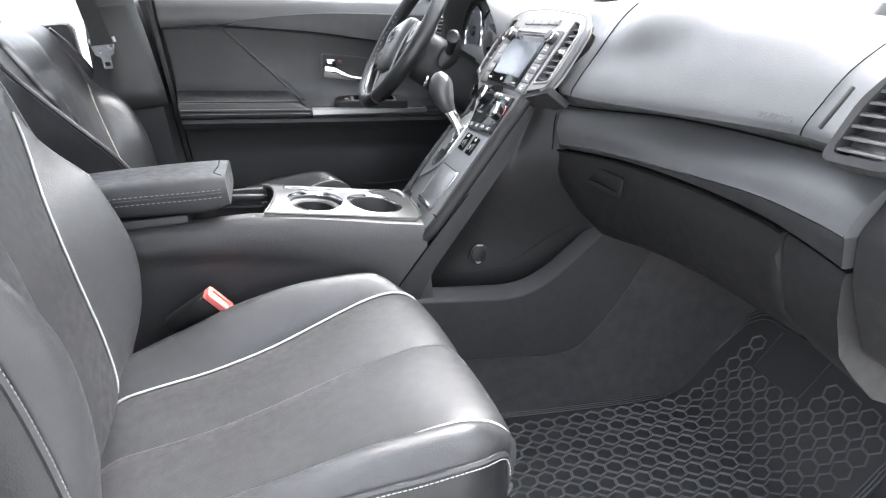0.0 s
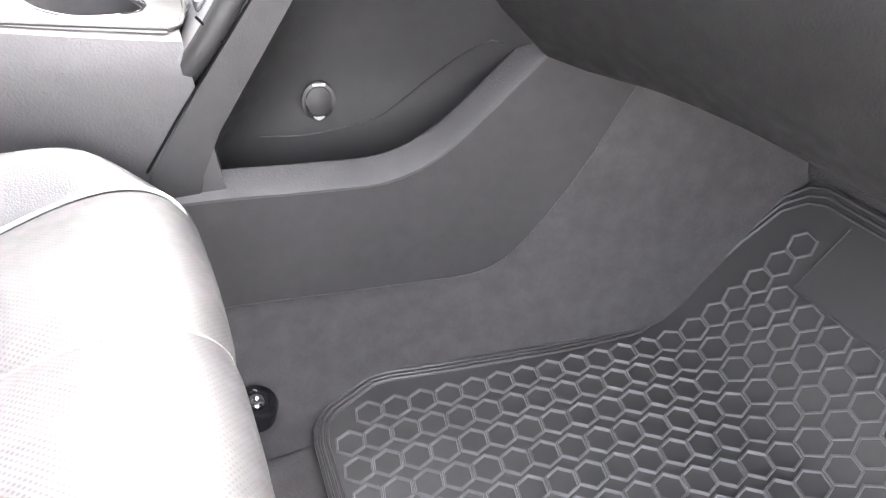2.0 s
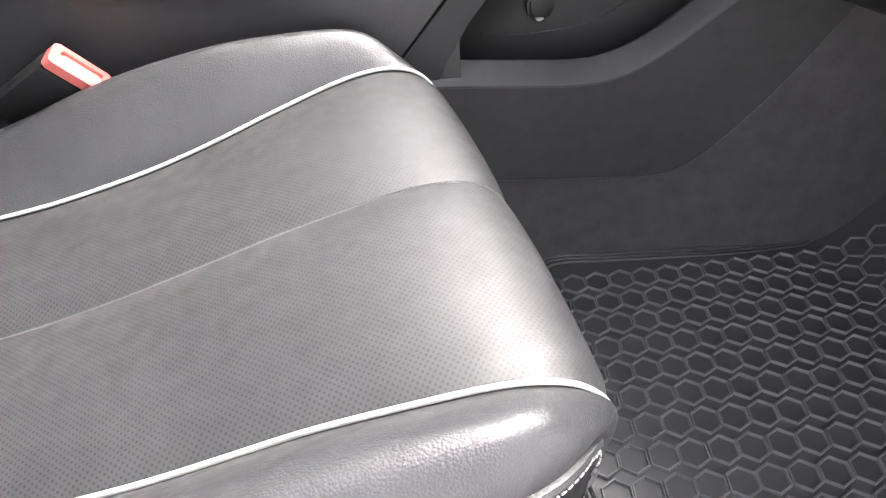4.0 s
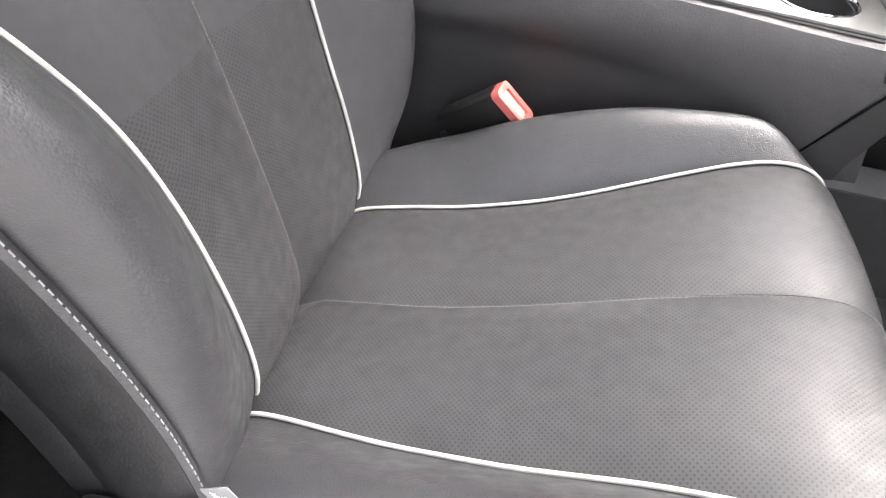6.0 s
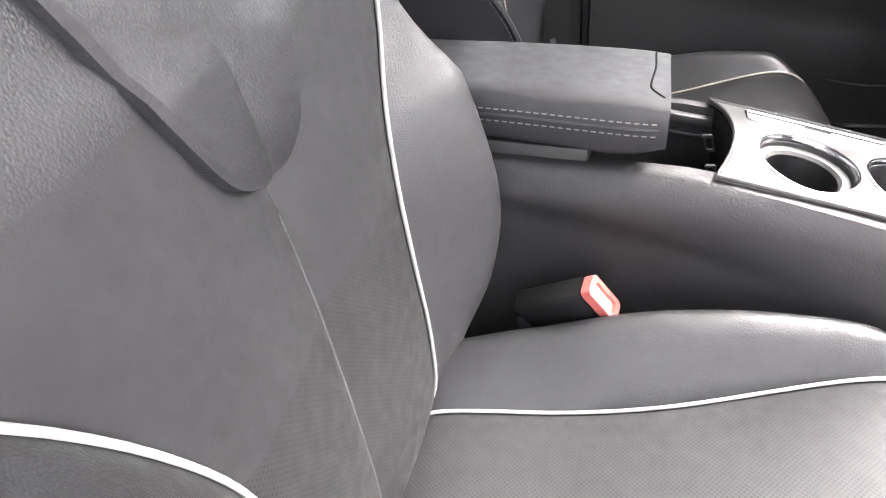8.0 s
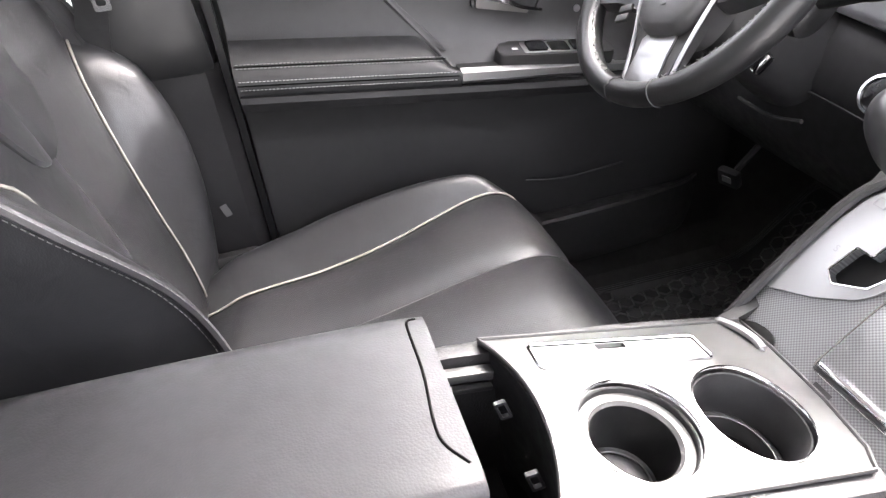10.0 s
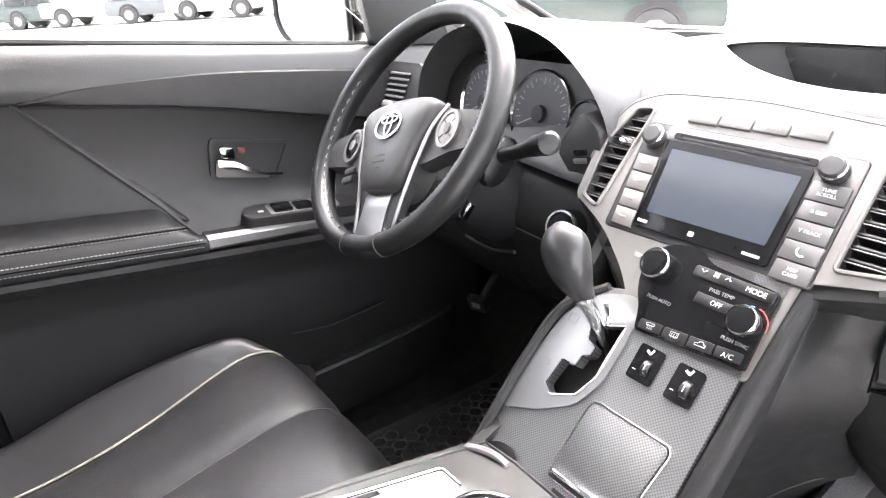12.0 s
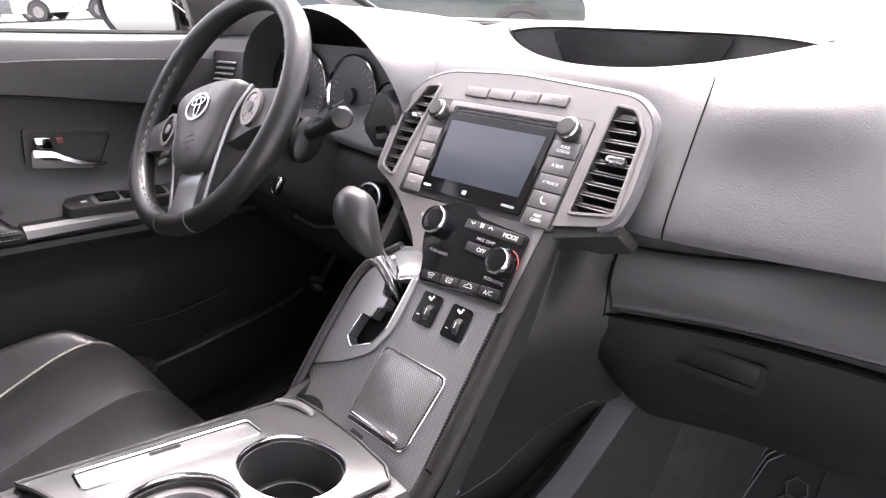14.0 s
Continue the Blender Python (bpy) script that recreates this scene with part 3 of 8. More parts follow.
        if a > 1:
            lift *= 1 - 0.9 * smooth_step((ax - 0.42) / 0.07)
        return Vector((p.x + pull + skew, sg * y, p.z + sink)) + nrm * lift

    def strip(name, v0, v1, mat, n=9, label=""):
        bm = bmesh.new()
        rings, uvs = [], []
        run = 0.0
        for i in range(len(P)):
            if i:
                run += (P[i] - P[i - 1]).length
            row = [cross(i, v0 + (v1 - v0) * k / n) for k in range(n + 1)]
            under = [Vector((q.x - (0.02 if P[i].x > 0.4 else 0), q.y, min(q.z - 0.05, 0.24))) for q in (row[-1], row[0])]
            if P[i].x > 0.46:
                under = [Vector((0.44, q.y, max(0.13, min(0.24, q.z)))) for q in (row[-1], row[0])]
            rings.append(row + under)
            uvs.append([(run, q.y) for q in row] + [(run, 0), (run, 0)])
        skin(bm, rings, uvs=uvs)
        return part(name, bm, mat, s, label, local=True)
    strip("cushion_bolster", -2, -1, skin_mat, 10)
    strip("cushion_centre", -1, 0, perf)
    strip("cushion_centre", 0, 1, perf)
    strip("cushion_bolster", 1, 2, skin_mat, 10)
    # piping along the cushion and the middle seam
    for sg in (-1, 1):
        pts = [cross(i, sg * 1.0) + Vector((0, 0, 0.0035)) for i in range(4, nose + 2)]
        part("piping", tube(pts, 0.0020, 7), pipe, s, "pale piping", local=True)
    # welt and stitching at the cushion's lower edge, side panels and front
    for sg in (-1, 1):
        edge = [cross(i, sg * 2.0) for i in range(3, nose + 2)]
        part("welt", tube([p + Vector((0, sg * 0.001, -0.003)) for p in edge], 0.0042, 6), skin_mat, s, local=True)
        part("stitching", stitches([p + Vector((0.001, sg * 0.0045, -0.0085)) for p in edge], 0.0008, 0.0042, 0.0020), DARK_THREAD if worn else PALE_THREAD, s, "dark grey stitching" if worn else "pale stitching", local=True)
        bm = bmesh.new()
        rings = []
        for p in edge:
            rings.append([p + Vector((0, -sg * 0.006, 0)), p + Vector((0, sg * 0.0005, -0.006)), Vector((p.x - 0.005, p.y + sg * 0.003, p.z * 0.55 + 0.06)), Vector((p.x - 0.01, p.y - sg * 0.006, 0.115)), Vector((p.x - 0.01, p.y - sg * 0.05, 0.11)), Vector((p.x - 0.01, p.y - sg * 0.05, min(0.2, p.z)))])
        skin(bm, rings)
        # shade on the cushion's flank is painted by the darker leather
        part("side_panel", bm, SIDE_SHADED, s, "smooth cushion side with shade in its colour", local=True)
    pts = [cross(min(nose + 5, len(P) - 1), -2 + 4.0 * k / 40) + Vector((0.001, 0, -0.003)) for k in range(41)]
    part("front_seam", tube(pts, 0.0036, 6), skin_mat, s, local=True)
    # middle seam drawn as a thin sewn ridge
    pts = [cross(i, 0) + Vector((0, 0, 0.0005)) for i in range(4, len(P) - 9)]
    part("middle_seam", tube(pts, 0.0005, 5), PLASTIC_DARK, s, local=True)
    part("stitching", stitches([p + Vector((0, -0.0016, 0.0003)) for p in pts], 0.0006, 0.0034, 0.0012), surface("mid_grey_thread", (0.11, 0.11, 0.11), 0.8, blotch=200), s, "dark grey stitching", local=True)
    # base frame and rails
    bm = rbox((0.40, 0.40, 0.09), (0.22, 0, 0.10), bevel=0.02)
    part("seat_base", bm, PLASTIC_DARK, s, local=True)
    for sg in (-1, 1):
        bm = rbox((0.50, 0.035, 0.03), (0.22, sg * 0.19, 0.025), bevel=0.004)
        for x in (-0.02, 0.44):
            rbox((0.05, 0.05, 0.06), (x, sg * 0.19, 0.02), bevel=0.006, bm=bm)
        part("rail", bm, PLASTIC_DARK, s, "dark metal seat rail", local=True)

    # ---- backrest ----
    SHIFT = Vector((-0.054, 0.032, 0.236)) if worn else Vector((-0.005, 0.002, 0.262))
    B = Matrix.Translation(SHIFT) @ Matrix(((1, 0, -lean, 0), (0, 1, 0, 0), (0, 0, 1, 0), (0, 0, 0, 1)))
    wb = [(-0.03, 0.138), (0.0, 0.140), (0.12, 0.143), (0.2, 0.138), (0.27, 0.143), (0.33, 0.160), (0.38, 0.186), (0.41, 0.212), (0.44, 0.245)]
    wb_worn = [(-0.03, 0.138), (0.0, 0.140), (0.12, 0.143), (0.2, 0.138), (0.27, 0.132), (0.33, 0.128), (0.38, 0.130), (0.41, 0.163), (0.44, 0.228)]
    wb_out = [(-0.03, 0.130), (0.0, 0.126), (0.06, 0.120), (0.12, 0.118), (0.2, 0.122), (0.27, 0.136), (0.33, 0.162), (0.38, 0.192), (0.41, 0.216), (0.44, 0.245)]
    wb_in = [(-0.03, 0.142), (0.0, 0.152), (0.05, 0.158), (0.12, 0.160), (0.2, 0.157), (0.27, 0.162), (0.33, 0.184), (0.387, 0.228), (0.42, 0.247), (0.44, 0.255)]
    in_w = [(-0.03, 0.217), (0.05, 0.236), (0.12, 0.253), (0.2, 0.265), (0.3, 0.268), (0.4, 0.265), (0.45, 0.268), (0.5, 0.258), (0.56, 0.232), (0.6, 0.195)]
    in_c = [(-0.03, 0.004), (0.05, 0.027), (0.12, 0.058), (0.2, 0.075), (0.3, 0.064), (0.4, 0.043), (0.5, 0.024), (0.6, 0.0)]
    if worn:
        in_w = [(-0.03, 0.219), (0.05, 0.221), (0.12, 0.222), (0.2, 0.225), (0.3, 0.235), (0.4, 0.258), (0.5, 0.268), (0.56, 0.245), (0.6, 0.195)]
        in_c = [(-0.03, 0.041), (0.05, 0.069), (0.12, 0.095), (0.2, 0.110), (0.3, 0.102), (0.4, 0.064), (0.5, 0.024), (0.6, 0.0)]
    out_w = [(-0.03, 0.236), (0.05, 0.234), (0.12, 0.233), (0.2, 0.239), (0.3, 0.253), (0.4, 0.266), (0.5, 0.252), (0.56, 0.232), (0.6, 0.195)]
    out_c = [(-0.03, 0.010), (0.05, 0.025), (0.12, 0.044), (0.2, 0.063), (0.3, 0.072), (0.4, 0.055), (0.5, 0.030), (0.6, 0.0)]
    welt_c = [(-0.03, 0.012), (0.05, 0.018), (0.12, 0.020), (0.2, 0.024), (0.3, 0.028), (0.4, 0.026), (0.5, 0.018), (0.6, 0.0)]
    face = [(-0.03, -0.020), (0.0, -0.010), (0.03, 0.002), (0.08, 0.008), (0.15, 0.011), (0.28, 0.012), (0.4, 0.004), (0.5, -0.008), (0.58, -0.03), (0.60, -0.05)]
    H = [-0.03 + 0.63 * k / 42 for k in range(43)]

    def back(h, v):
        inner = v * inner_side > 0
        w, o, c, d = spline((wb_worn if worn else wb_in) if inner else (wb if worn else wb_out), min(h, 0.44)), spline(in_w if inner else out_w, h), spline(in_c if inner else out_c, h), spline(face, h)
        w = min(w, o - 0.012)
        c *= min(1.0, max(0.0, (o - w - 0.012) / (0.02 if worn and inner else 0.07)))
        a, sg = abs(v), (1 if v >= 0 else -1)
        if a <= 1:
            y = a * w
            x = d + 0.006 * math.sin(math.pi * a) - 0.004 * max(0, 1 - a / 0.05) + 0.010 * a * a - 0.005 * max(0, (a - 0.93) / 0.07)
            if h > 0.45:
                x = d + 0.012 * a * a
        else:
            u = a - 1
            y = w + (o - w) * (1 - (1 - u) ** 1.5)
            x = d + 0.006 + c * math.sin(min(1, u * (1.15 if inner else 1.6)) * math.pi / 2)
            if inner and u > 0.6 and not worn:
                x -= 0.022 * ((u - 0.6) / 0.4) ** 2 * min(1.0, c / 0.03)
            if not inner and u > 0.625:
                k = (u - 0.625) / 0.375
                x += (spline(welt_c, h) - c) * k**1.8
        return B @ Vector((x, sg * y, h))

    def back_strip(name, v0, v1, mat, n, h0=0, h1=42, label=""):
        bm = bmesh.new()
        rings, uvs = [], []
        for k in range(h0, h1 + 1):
            h = H[k]
            row = [back(h, v0 + (v1 - v0) * j / n) for j in range(n + 1)]
            back_x = (B @ Vector((-0.09 + 0.03 * max(0, (h - 0.45) / 0.15), 0, h))).x
            rings.append(row + [Vector((back_x, row[-1].y, row[-1].z)), Vector((back_x, row[0].y, row[0].z))])
            uvs.append([(h, q.y) for q in row] + [(h, 0), (h, 0)])
        skin(bm, rings, uvs=uvs)
        return part(name, bm, mat, s, label, local=True)
    back_strip("backrest_bolster", -2, -1, skin_mat, 10, 0, 31)
    back_strip("backrest_centre", -1, 0, perf, 8, 0, 20)
    back_strip("backrest_centre", 0, 1, perf, 8, 0, 20)
    back_strip("backrest_upper", -1, 0, LEATHER_WORN if worn else SMOOTH_CENTRE, 8, 20, 31)
    back_strip("backrest_upper", 0, 1, LEATHER_WORN if worn else SMOOTH_CENTRE, 8, 20, 31)
    back_strip("backrest_bolster", 1, 2, skin_mat, 10, 0, 31)
    back_strip("backrest_shoulder", -2, 2, skin_mat, 36, 31, 42)
    for sg in (-1, 1):
        pts = [back(H[k], sg * 1.0) + Vector((0.003, 0, 0.0)) for k in range(2, 32)]
        part("piping", tube(pts, 0.0020, 7), pipe, s, "pale piping", local=True)
        edge = [back(H[k], sg * 2.0) for k in range(1, 41)]
        part("welt", tube([p + Vector((0.001, sg * 0.002, 0)) for p in edge], 0.0045, 6), skin_mat, s, local=True)
        bm = stitches([p + Vector((0.005, sg * 0.0035, 0)) for p in edge], 0.0006, 0.0042, 0.0026)
        if worn:
            stitches([p + Vector((-0.006, sg * 0.005, 0)) for p in edge], 0.0006, 0.0042, 0.0026, bm=bm)
        part("stitching", bm, THREAD, s, "grey stitching", local=True)
        bm = bmesh.new()
        rings = []
        for k in range(0, 43):
            p = back(H[k], sg * 2.0)
            bx = (B @ Vector((-0.105 + 0.04 * max(0, (H[k] - 0.4) / 0.2), 0, H[k]))).x
            rings.append([p, Vector((p.x * 0.6 + bx * 0.4, p.y + sg * 0.008, p.z)), Vector((bx, p.y - sg * 0.012, p.z)), Vector((bx, p.y - sg * 0.05, p.z)), Vector((p.x - 0.01, p.y - sg * 0.03, p.z))])
        skin(bm, rings)
        # the passenger's backrest side has its shade in the base colour
        part("backrest_side", bm, LEATHER_WORN if worn else SIDE_SHADED, s, "smooth dark side of the backrest", local=True)
    bm = bmesh.new()
    rings = [[B @ Vector((-0.10 + 0.04 * max(0, (h - 0.4) / 0.2), y * (spline(in_w, h) - 0.04), h)) for y in (-1, -0.5, 0, 0.5, 1)] + [B @ Vector((-0.088 + 0.04 * max(0, (h - 0.4) / 0.2), y * (spline(in_w, h) - 0.04), h)) for y in (1, 0.5, 0, -0.5, -1)] for h in H]
    skin(bm, rings)
    part("backrest_shell", bm, PLASTIC, s, local=True)
    pts = [back(H[k], 0) + Vector((0.001, 0, 0)) for k in range(2, 26)]
    part("middle_seam", tube(pts, 0.0005, 5), PLASTIC_DARK, s, local=True)
    part("stitching", stitches([p + Vector((0, -0.0016, 0.0003)) for p in pts], 0.0006, 0.0034, 0.0012), surface("mid_grey_thread", (0.11, 0.11, 0.11), 0.8, blotch=200), s, "dark grey stitching", local=True)
    # raised shield panel in the upper back
    low = 0.366
    outline = curve_points([(0.0, low, 0), (0.040, low + 0.014, 0), (0.062, 0.415, 0), (0.085, 0.47, 0), (0.11, 0.54, 0), (0.09, 0.57, 0), (0, 0.578, 0), (-0.09, 0.57, 0), (-0.11, 0.54, 0), (-0.085, 0.47, 0), (-0.062, 0.415, 0), (-0.040, low + 0.014, 0)], 48, closed=True)
    bm = bmesh.new()
    rings = []
    for scale, dx in ((1.0, -0.012), (1.0, 0.001), (0.985, 0.0065), (0.93, 0.010), (0.6, 0.012), (0.2, 0.012)):
        rr_ = []
        for q in outline:
            cy, ch = 0.0, 0.45
            y, h = cy + (q.x - cy) * scale, ch + (q.y - ch) * scale
            p = back(h, max(-1, min(1, y / spline(wb, min(h, 0.44)))))
            rr_.append(Vector((p.x + dx, y, p.z)))
        rings.append(rr_)
    skin(bm, rings)
    part("shield_panel", bm, skin_mat, s, "smooth raised leather panel", local=True)
    # head restraint on two posts
    bm = bmesh.new()
    hb = B @ Vector((-0.05, 0, 0.66))
    rings = []
    for k in range(9):
        u = k / 8
        z = hb.z + (u - 0.25) * 0.17
        w = 0.125 - 0.03 * abs(u - 0.4) ** 1.5 * 2
        d = 0.05 * math.sin(math.pi * (0.15 + 0.7 * u))
        rings.append([Vector((hb.x + d * math.cos(a) - 0.02 * u, w * math.copysign(abs(math.sin(a)) ** 0.6, math.sin(a)), z)) for a in [2 * math.pi * j / 20 for j in range(20)]])
    skin(bm, rings)
    part("headrest", bm, skin_mat, s, local=True)
    for sg in (-1, 1):
        part("headrest_post", tube([B @ Vector((-0.05, sg * 0.05, 0.56)), B @ Vector((-0.05, sg * 0.05, 0.64))], 0.006, 8), CHROME, s, "chrome headrest post", local=True)
    # recliner cover and cloth tag on the outer side
    o = -1 * levers
    bm = rbox((0.13, 0.022, 0.10), (-0.02, o * 0.245, 0.245), bevel=0.012)
    part("recliner_cover", bm, PLASTIC_FINE, s, local=True)
    if tag:
        ta = Vector((0.062, o * 0.2565, 0.358)) + (Vector((-0.057, 0.036, -0.010)) if worn else Vector((0, 0, 0)))
        bm = rbox((0.012 if worn else 0.019, 0.0012, 0.023), ta, (0, -14, 4), bevel=0.0004)
        t_ = part("cloth_tag", bm, surface("grey_cloth", (0.15, 0.15, 0.15), 0.8), s, "pale grey cloth tag", local=True)
        lettering("SRS\nAIRBAG", 0.0050, m @ basis(ta + Vector((0, o * 0.0009, 0)), (0.24, 0.07, -0.97), (0.97, 0.0, 0.24)), WHITE, t_)
    return s


seat("black leather passenger seat with pale piping and perforated centre", pose(0.0, -0.430, 0.0, 0, 0, 4.6), 0.10, levers=1)
seat("worn black leather driver's seat with frayed beige piping", pose(-0.014, 0.380, -0.008, 0, -2.0, 0), 0.155, worn=True, levers=-1)


def build_buckle():
    b = thing("buckle", "black seat belt buckle with a red release button", "belt buckle", (0.10, -0.185, 0.05))
    M = basis((0.144, -0.168, 0.349), (0.5, 0.25, -0.83), (0.1, 1, 0.12))
    bm = rbox((0.060, 0.031, 0.085), (0, 0, -0.046), bevel=0.006, m=M)
    part("buckle_body", bm, RUBBER_DARK, b)
    bm = slab(rrect(0.060, 0.030, 0.007), -0.003, 0.007, M, 0.004, 3, holes=[rrect(0.042, 0.017, 0.003)])
    part("red_rim", bm, RED, b, "bright red rim")
    bm = slab(rrect(0.042, 0.017, 0.003), -0.002, 0.0035, M, 0.0015)
    part("release_button", bm, surface("pale_red_button", (0.72, 0.36, 0.29), 0.35), b, "pale red release button")
    bm = tube(curve_points([M @ Vector((0, 0, -0.09)), (0.09, -0.185, 0.20), (0.05, -0.19, 0.10), (0.03, -0.19, 0.02)], 12), 0.010, 8, flat=1.6)
    part("stalk", bm, PLASTIC_DARK, b)


build_buckle()


def build_rear_bench():
    r = thing("rear_bench", "black leather rear bench seat with pale piping", "rear seat", (-0.95, 0, 0.0))
    for sg in (-1, 1):
        bm = rbox((0.52, 0.60, 0.18), (-0.80, sg * 0.32, 0.25), (0, -6, 0), bevel=0.05, seg=4)
        part("cushion", bm, LEATHER, r)
        bm = rbox((0.16, 0.60, 0.62), (-1.10, sg * 0.32, 0.58), (0, -18, 0), bevel=0.05, seg=4)
        part("backrest", bm, LEATHER, r)
        pts = curve_points([(-0.99, sg * 0.16, 0.36), (-1.03, sg * 0.14, 0.55), (-1.08, sg * 0.16, 0.78)], 12)
        part("piping", tube(pts, 0.003, 6), PIPING, r)
    bm = rbox((0.34, 1.25, 0.16), (-0.85, 0, 0.08), bevel=0.02)
    part("bench_base", bm, PLASTIC_DARK, r)


build_rear_bench()


# ---- centre console ----
SLOPE = 0.219
CT = basis((0.245, 0, 0.470), (1, 0, -SLOPE), (0, 1, 0))
RAMP = basis((0.535, 0, 0.41), (0, -1, 0), (0.6627, 0, 0.749))


def XZ(y):
    return basis((0, y, 0), (1, 0, 0), (0, 0, 1))


def YZ(x):
    return basis((x, 0, 0), (0, -1, 0), (0, 0, 1))


def console_top(x):
    return spline([(-0.48, 0.505), (-0.1, 0.489), (0.05, 0.481), (0.20, 0.475), (0.245, 0.470), (0.36, 0.447), (0.45, 0.4255), (0.53, 0.4075)], x)


def crowned(bm, fine=0.0):
    """Arches a flat part of the cup holder panel across its width; fine splits its long edges first."""
    if fine:
        for _ in range(3):
            long_ = [e for e in bm.edges if e.calc_length() > fine]
            if long_:
                bmesh.ops.subdivide_edges(bm, edges=long_, cuts=1)
        bmesh.ops.triangulate(bm, faces=bm.faces[:])
    for v in bm.verts:
        u = max(-1.0, min(1.0, (v.co.y + 0.011) / 0.095))
        k = max(0.0, min(1.0, (v.co.x - 0.45) / 0.075))
        v.co.z += 0.0115 * (1 - u * u) * (1 - k * k * (3 - 2 * k))
    return bm


def open_turned(profile, m, n=36):
    bm = bmesh.new()
    rings = [[(max(r, 1e-4) * math.cos(2 * math.pi * k / n), max(r, 1e-4) * math.sin(2 * math.pi * k / n), h) for k in range(n)] for r, h in profile]
    skin(bm, rings, True, False)
    bm.transform(m)
    return bm


def build_console():
    c = thing("centre_console", "black plastic centre console with silver cup holder panel", "console", (0.2, 0, 0.0))
    for sg, nm in ((-1, "side_wall"), (1, "side_wall")):
        bm = bmesh.new()
        rings = []
        for k in range(24):
            x = -0.48 + k * (1.0 / 23)
            zt = console_top(x) - 0.004
            zc = spline([(-0.48, 0.45), (0.04, 0.433), (0.114, 0.423), (0.25, 0.396), (0.39, 0.352), (0.53, 0.315)], x)
            dy = 0.020 if sg > 0 else 0.0
            kk = max(0.0, min(1.0, (x - 0.20) / 0.27))
            kk = kk * kk * (3 - 2 * kk)
            out, low = 0.0105 * kk, 0.0205 * kk
            sec = [(0.104, zt), (0.110 + out, zt - 0.003), (0.117 + out, zt - 0.016), (0.121 + out, zt - 0.034), (0.122 + out, zc), (0.117 + (out + low) / 2, zc - 0.008), (0.113 + low, zc - 0.03), (0.113 + low, 0.10), (0.116 + low, 0.0), (0.085, 0.0), (0.085, 0.2), (0.090, zt)]
            rings.append([Vector((x, sg * (y - dy), z)) for y, z in sec])
        skin(bm, rings)
        part(nm, bm, PLASTIC, c, "grained black plastic side")
    bm = rbox((0.62, 0.165, 0.02), (-0.06, -0.010, 0.30), bevel=0.003)
    part("bin_floor", bm, PLASTIC_DARK, c)
    bm = rbox((0.02, 0.160, 0.15), (0.285, -0.010, 0.375), bevel=0.002)
    part("bin_front", bm, PLASTIC_DARK, c)
    bm = rbox((0.03, 0.23, 0.42), (-0.47, 0, 0.24), bevel=0.01)
    part("rear_panel", bm, PLASTIC, c)
    # ledges inside the bin and the two clips under the panel's rear edge
    bm = rbox((0.09, 0.012, 0.010), (0.205, 0.060, 0.459), (0, 9, 0), bevel=0.002)
    part("bin_ledge", bm, PLASTIC_FINE, c)
    bm = rbox((0.09, 0.008, 0.006), (0.205, 0.063, 0.438), (0, 9, 0), bevel=0.002)
    part("bin_ledge", bm, PLASTIC_FINE, c)
    for y in (0.024, -0.050):
        bm = slab(rrect(0.011, 0.022, 0.002, n=3), 0, 0.004, basis((0.246, y, 0.443), (1, 0, 0.1), (-0.30, 0, 1)), 0.001, holes=[rrect(0.0065, 0.016, 0.0015, n=3)])
        part("clip", bm, PLASTIC_SOFT, c)
    # curved wall behind the clips
    bm = bmesh.new()
    rings = []
    for k in range(13):
        y = -0.098 + k * 0.0147
        xr = 0.245 + 0.022 * (1 - ((y + 0.011) / 0.094) ** 2)
        rings.append([Vector((xr, y, console_top(xr) - 0.004)), Vector((xr + 0.008, y, console_top(xr) - 0.004)), Vector((xr + 0.016, y, 0.30)), Vector((xr + 0.008, y, 0.30))])
    skin(bm, rings)
    part("bin_front", bm, PLASTIC_DARK, c)

    # cup holder panel
    rear = [(0.022 * (1 - ((y + 0.011) / 0.095) ** 2) - 0.001, y) for y in [0.084 - 0.190 * k / 14 for k in range(15)]]
    front = [(0.272, -0.106), (0.284, -0.085), (0.290, -0.03), (0.290, 0.04), (0.284, 0.084)]
    outline = rear + front
    cup = [(0.0935, -0.044, 0.0505), (0.2045, -0.040, 0.0515)]
    lid = rrect(0.172, 0.040, 0.006, 0.125, 0.045, turn=-1.8)
    bm = slab(outline, -0.004, 0.0, CT, holes=[ring(r, x, y, 40) for x, y, r in cup] + [lid], uv=True)
    crowned(bm, 0.018)
    panel = part("cup_panel", bm, surface("cup_panel_silver", (0.145, 0.145, 0.145), 0.36, metal=0.88, wear=0.04, blotch=5, rough_var=0.02), c, "bright silver cup holder panel")
    edge = [CT @ Vector((a, b, 0.0005)) for a, b in outline]
    edge = [q for a, b in zip(edge, edge[1:] + edge[:1]) for q in (a, a.lerp(b, 0.33), a.lerp(b, 0.67))]
    part("panel_edge", crowned(tube(edge, 0.0022, 6, closed=True)), PLASTIC_FINE, c)
    for k, (x, y, r) in enumerate(cup):
        m = CT @ Matrix.Translation((x, y, 0))
        bm = open_turned([(r + 0.0015, -0.002), (r + 0.0008, 0.0012), (r - 0.0008, 0.0014), (r - 0.002, -0.001), (r - 0.002, -0.006)], m)
        part("cup_rim", crowned(bm), CHROME, panel, "bright metal cup rim")
        bm = open_turned([(r, -0.003), (r - 0.003, -0.006), (r - 0.006, -0.066), (r - 0.010, -0.070), (0, -0.070)], m)
        part("cup_well", crowned(bm), PLASTIC_DARK, panel, "black cup well")
